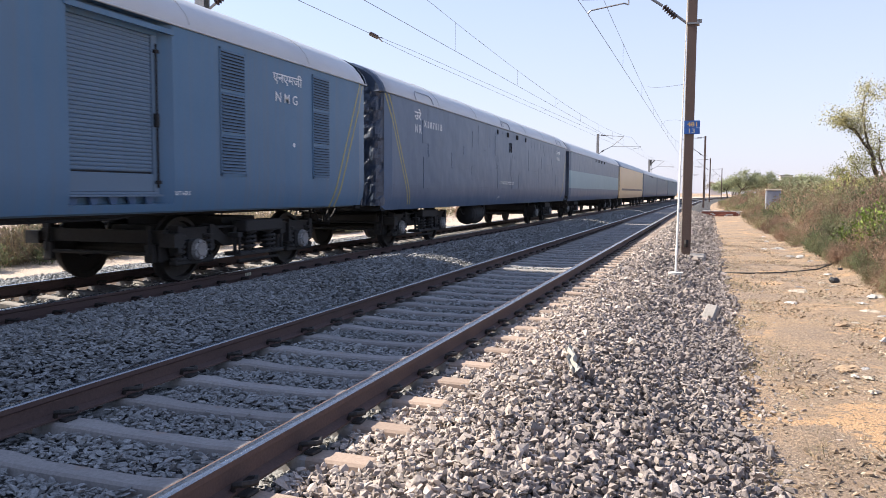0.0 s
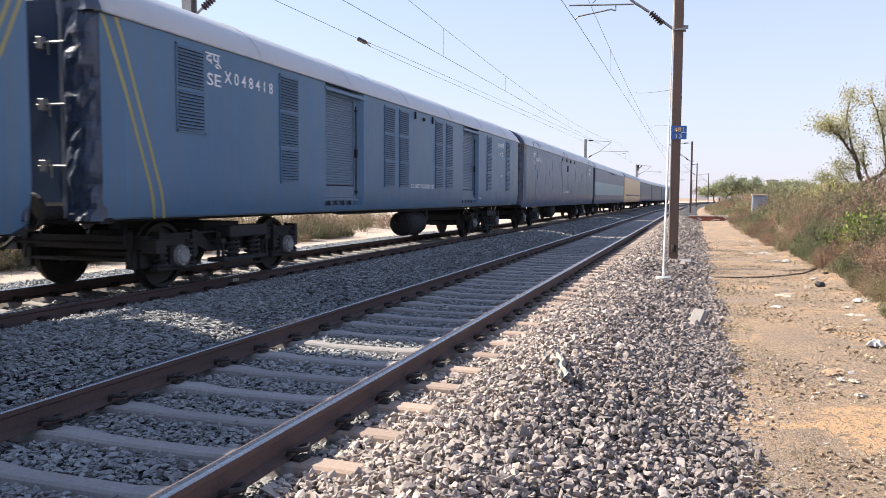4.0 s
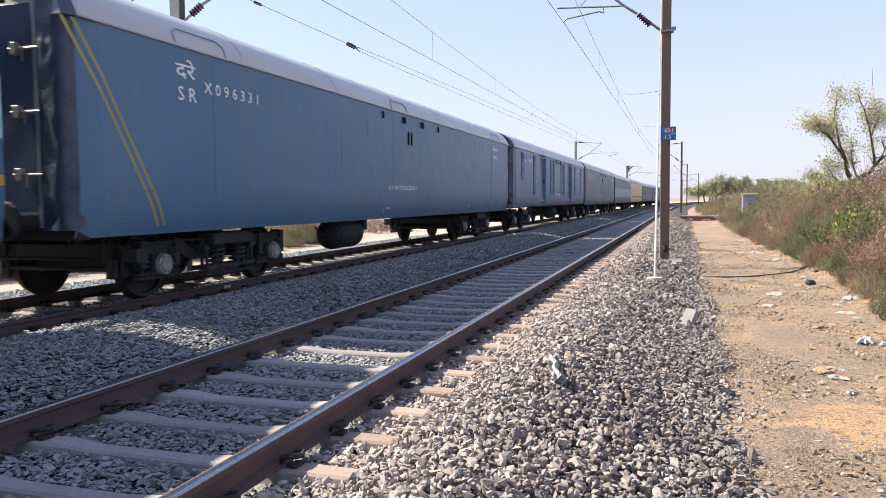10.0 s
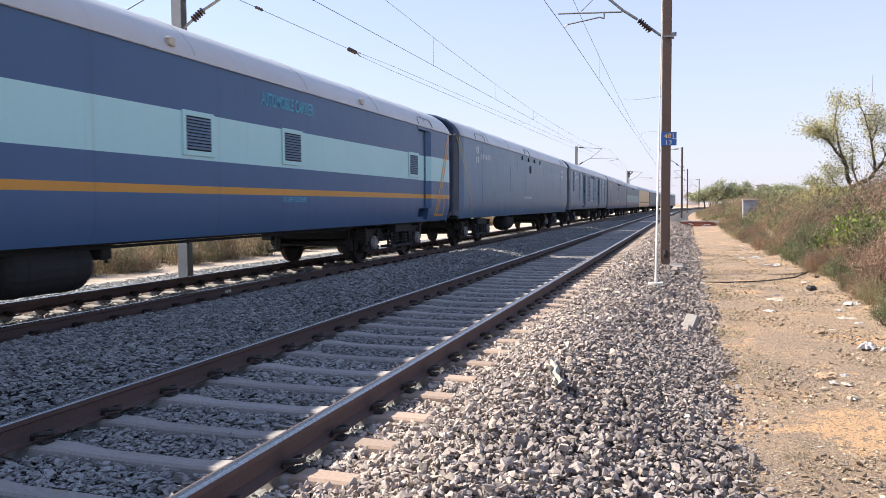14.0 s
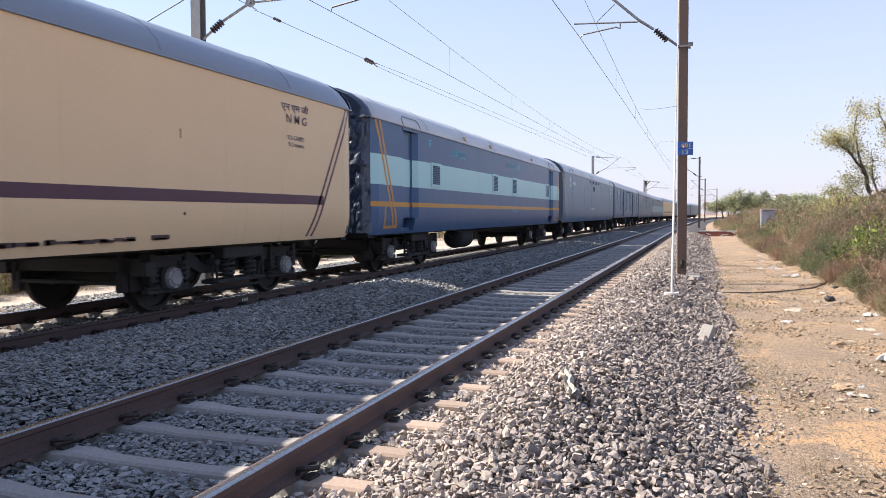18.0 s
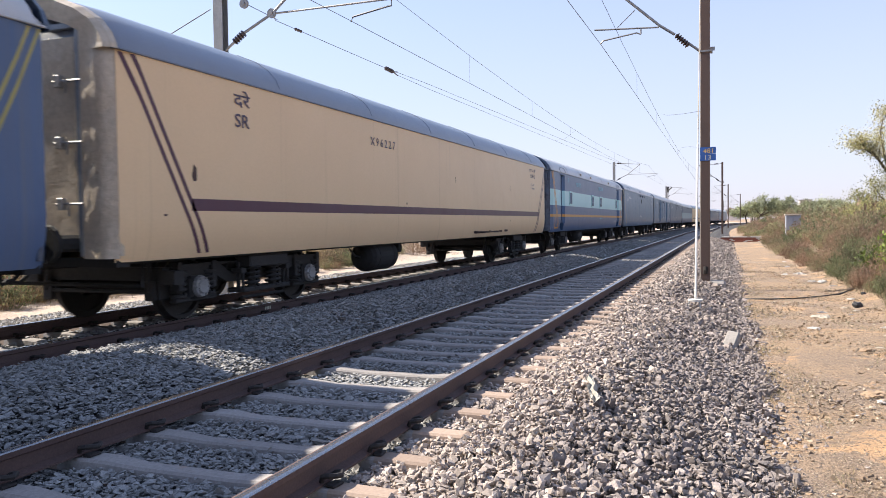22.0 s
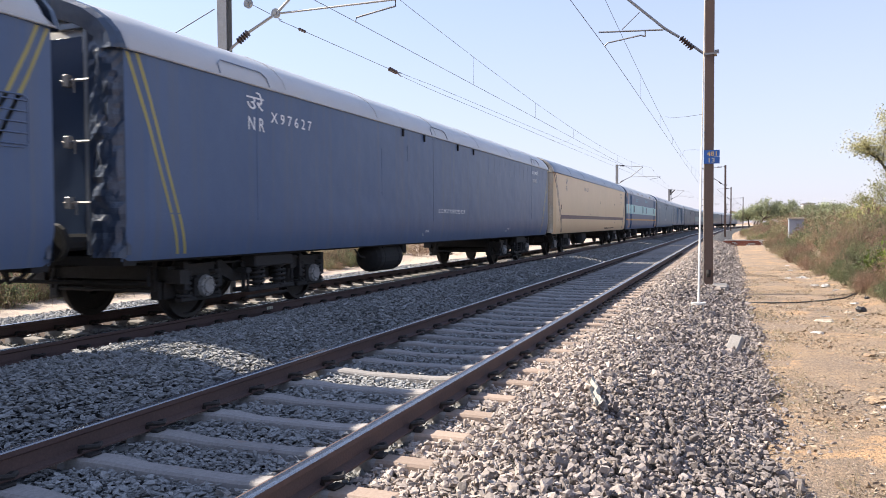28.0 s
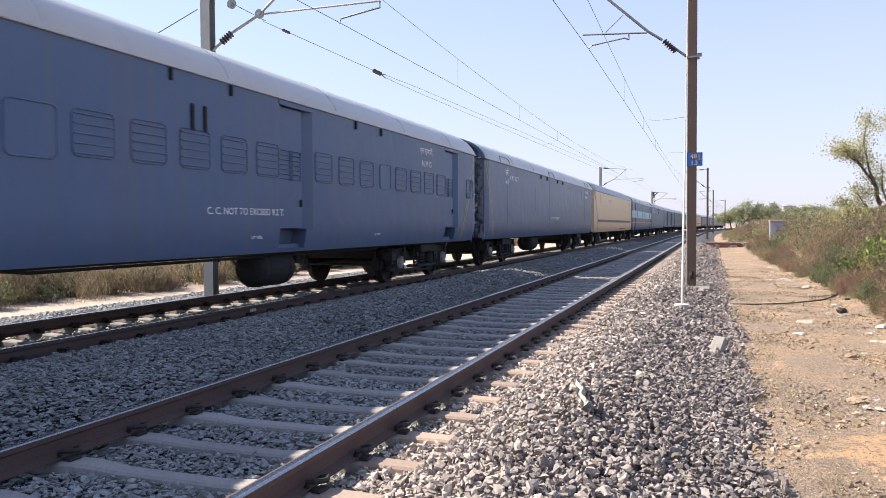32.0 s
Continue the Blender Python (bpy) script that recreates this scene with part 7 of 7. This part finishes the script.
    for _ in range(200):
        y = rng.uniform(60, 190)
        x = bend(y) + 4.9 + 24 * rng.random() ** 1.3
        k = rng.choice("bbmmg")
        plant(kinds[k][0], x, y, min(1.1 + 0.26 * (x - bend(y) - 4.9), 3.0) * rng.uniform(0.75, 1.15), kinds[k][1])
    for _ in range(60):
        y = rng.uniform(60, 150)
        k = rng.choice("bmmp")
        plant(kinds[k][0], bend(y) + rng.uniform(4.3, 6.0), y, rng.uniform(0.4, 0.9), kinds[k][1])
    # beyond the far track
    for _ in range(150):
        y = 5 + 26 * rng.random()
        x = -11.5 - 2.0 * rng.random()
        k = rng.choice("ttbbmmgg")
        plant(kinds[k][0], x, y, rng.uniform(0.5, 1.0) + 0.25 * (-11.5 - x), kinds[k][1])
    for _ in range(110):
        y = 12 + 75 * rng.random() ** 1.2
        x = -12.4 - 4.5 * rng.random()
        k = rng.choice("ttbbbm")
        plant(kinds[k][0], x, y, rng.uniform(0.6, 1.5), kinds[k][1])
    # short dry grass
    r = np.random.default_rng(3)
    roots = []
    for x0, x1, y0, y1, n in ((3.28, 3.80, 3, 30, 9000), (4.6, 6.4, 5, 34, 14000), (5.5, 9, 10, 60, 9000), (-12.6, -11.0, 7, 60, 2500), (3.6, 4.7, 3, 28, 1800), (3.25, 3.5, 3, 18, 2600)):
        p = np.stack([r.uniform(x0, x1, n), y0 + (y1 - y0) * r.random(n) ** 1.4], 1)
        clump = np.array([noise.noise((a * 1.6, b * 1.2, 5)) for a, b in p])
        roots.append(p[clump > -0.02])
    p = np.concatenate(roots)
    z = np.array([lerp(a, GROUND) for a in p[:, 0]])
    base = np.column_stack([p, z - 0.01])
    out = r.normal(size=(len(p), 3)) * np.array([0.05, 0.05, 0.0]) + np.column_stack([0 * z, 0 * z, r.uniform(0.012, 0.065, len(p)) + 0.10 * ((p[:, 0] > 5.6) | (p[:, 0] < 0))])
    v, f = strips(r, base, base + out, 0.0026)
    s = (r.random(len(p)) < 0.22).astype(int)
    thing("dry_grass", "short dry grass in pale and greenish tufts", "grass", kind="stuff", data=fast_mesh("dry_grass", v, f, ["hay", "olive"], np.concatenate([s, s])))
    # bits of straw lying on the path
    n = 9000
    p = np.stack([3.35 + 3.2 * r.random(n), 3 + 26 * r.random(n) ** 1.5], 1)
    z = np.array([lerp(a, GROUND) for a in p[:, 0]]) + 0.008
    base = np.column_stack([p, z])
    out = r.normal(size=(n, 3)) * np.array([0.05, 0.05, 0.006])
    v, f = strips(r, base, base + out, 0.003)
    thing("straw_litter", "broken straw and twigs scattered on the path", "straw", kind="stuff", data=fast_mesh("straw_litter", v, f, ["hay", "bark"], np.tile((r.random(n) < 0.4).astype(int), 2)))
    # trees
    thorn_tree(11.9, 49.0, 0.1)
    tree("thorn_tree", "low bushy thorn tree among the shrubs", 10.7, 47.5, 0.0, 3.9, 12, 1.0, ["yellowish"], 0.05, 7000, "trees by the path", fork=0.26, clump=0.26, stems=3, up=0.1)
    tree("thorn_tree", "low bushy thorn tree among the shrubs", 14.6, 50.0, 0.0, 4.4, 15, 1.0, ["green"], 0.055, 7000, "trees by the path", fork=0.26, clump=0.36, stems=3, up=0.1)
    rr = random.Random(2)
    for x, y, h in ((9.8, 200, 7.4), (16.5, 205, 7.2), (24.3, 200, 6.4), (13, 215, 5.6), (20, 225, 5.6), (28, 210, 5.6), (32, 190, 5.2), (38, 190, 5.2), (44, 210, 5.5), (10.5, 270, 7.0), (14, 300, 7.5), (49, 190, 5), (22, 170, 4.0), (36, 160, 4.2), (18, 240, 6.4),
                    (29, 235, 6.2), (41, 175, 5), (53, 220, 6), (17, 150, 3.4), (27, 155, 3.6), (60, 205, 5.5), (34, 250, 6.5), (48, 240, 6), (7.6, 205, 6.2), (20.5, 196, 5.6), (26, 190, 5.4), (31, 215, 6.2), (36, 205, 5.6)):
        tree("roadside_tree", "distant leafy green tree, its colour paled for haze", x, y, 0.0, 1.42 * h, rr.randrange(1000), 1.0, ["far_green"], 0.20, 4200, "distant trees", fork=0.24, clump=0.55)
    tree("bare_tree", "distant pale leafless tree", 3.4, 420, 0, 12.5, 31, 1.0, ["hay"], 0.20, 1500, "distant trees", fork=0.27)


def build_distance():
    for x, y, w, h in ((9, 640, 9, 6.5), (22, 600, 7, 5.5), (62, 330, 16, 7.0), (32.5, 335, 4.2, 8.4)):
        b = thing("far_house", "pale plastered flat-roofed house behind the trees", "house", "distant houses")
        part("wall", Geo().box(x - w / 2, x + w / 2, y, y + 8, 0, h).mesh("wall", "plaster"), b)
        part("roof", Geo().box(x - w / 2 - 0.3, x + w / 2 + 0.3, y - 0.3, y + 8.3, h, h + 0.35).mesh("roof", "concrete"), b)
        for k in range(int(w / 3)):
            # panes light grey too, paled for haze
            part("window", Geo().box(x - w / 2 + 1 + 3 * k, x - w / 2 + 2.2 + 3 * k, y - 0.05, y, 3.9, 5.2).mesh("window", "cabinet"), b)
    t = thing("lattice_tower", "slender steel lattice tower far behind the thorn tree", "tower")
    x, y, h = 41.9, 190.0, 25.5
    legs = Geo()
    for sx in (-1, 1):
        for sy in (-1, 1):
            legs.tube([(x + sx * 1.3, y + sy * 1.3, 0), (x + sx * 0.35, y + sy * 0.35, h)], 0.045, 4)
    part("legs", legs.mesh("legs", "plaster"), t)
    for k in range(22):
        br = Geo()
        z0, z1 = h * k / 22, h * (k + 1) / 22
        w0, w1 = 1.3 - 0.95 * k / 22, 1.3 - 0.95 * (k + 1) / 22
        for sy in (-1, 1):
            br.tube([(x - w0, y + sy * w0, z0), (x + w1, y + sy * w1, z1)], 0.025, 4)
            br.tube([(x + w0, y + sy * w0, z0), (x - w1, y + sy * w1, z1)], 0.025, 4)
        part("bracing", br.mesh("bracing", "plaster"), t)
    part("spire", Geo().tube([(x, y, h), (x, y, h + 4)], 0.06, 5).mesh("spire", "galv"), t)


# ------------------------------------------------------------------ all of it
build_ground()
build_bed()
build_train()
build_overhead()
build_guy()
build_signal()
build_roadside()
build_distance()
build_plants()
build_stones()
build_track("near_track", 0.0, "ballasted broad-gauge track on concrete sleepers", 0, SLEEPER0 - 24 * SLEEPER_STEP, SLEEPER_STEP, 250, 78)
build_track("far_track", FC, "ballasted track under the passing train", 0, SLEEPER0 - 24 * SLEEPER_STEP, SLEEPER_STEP, 250, 78)
motions()
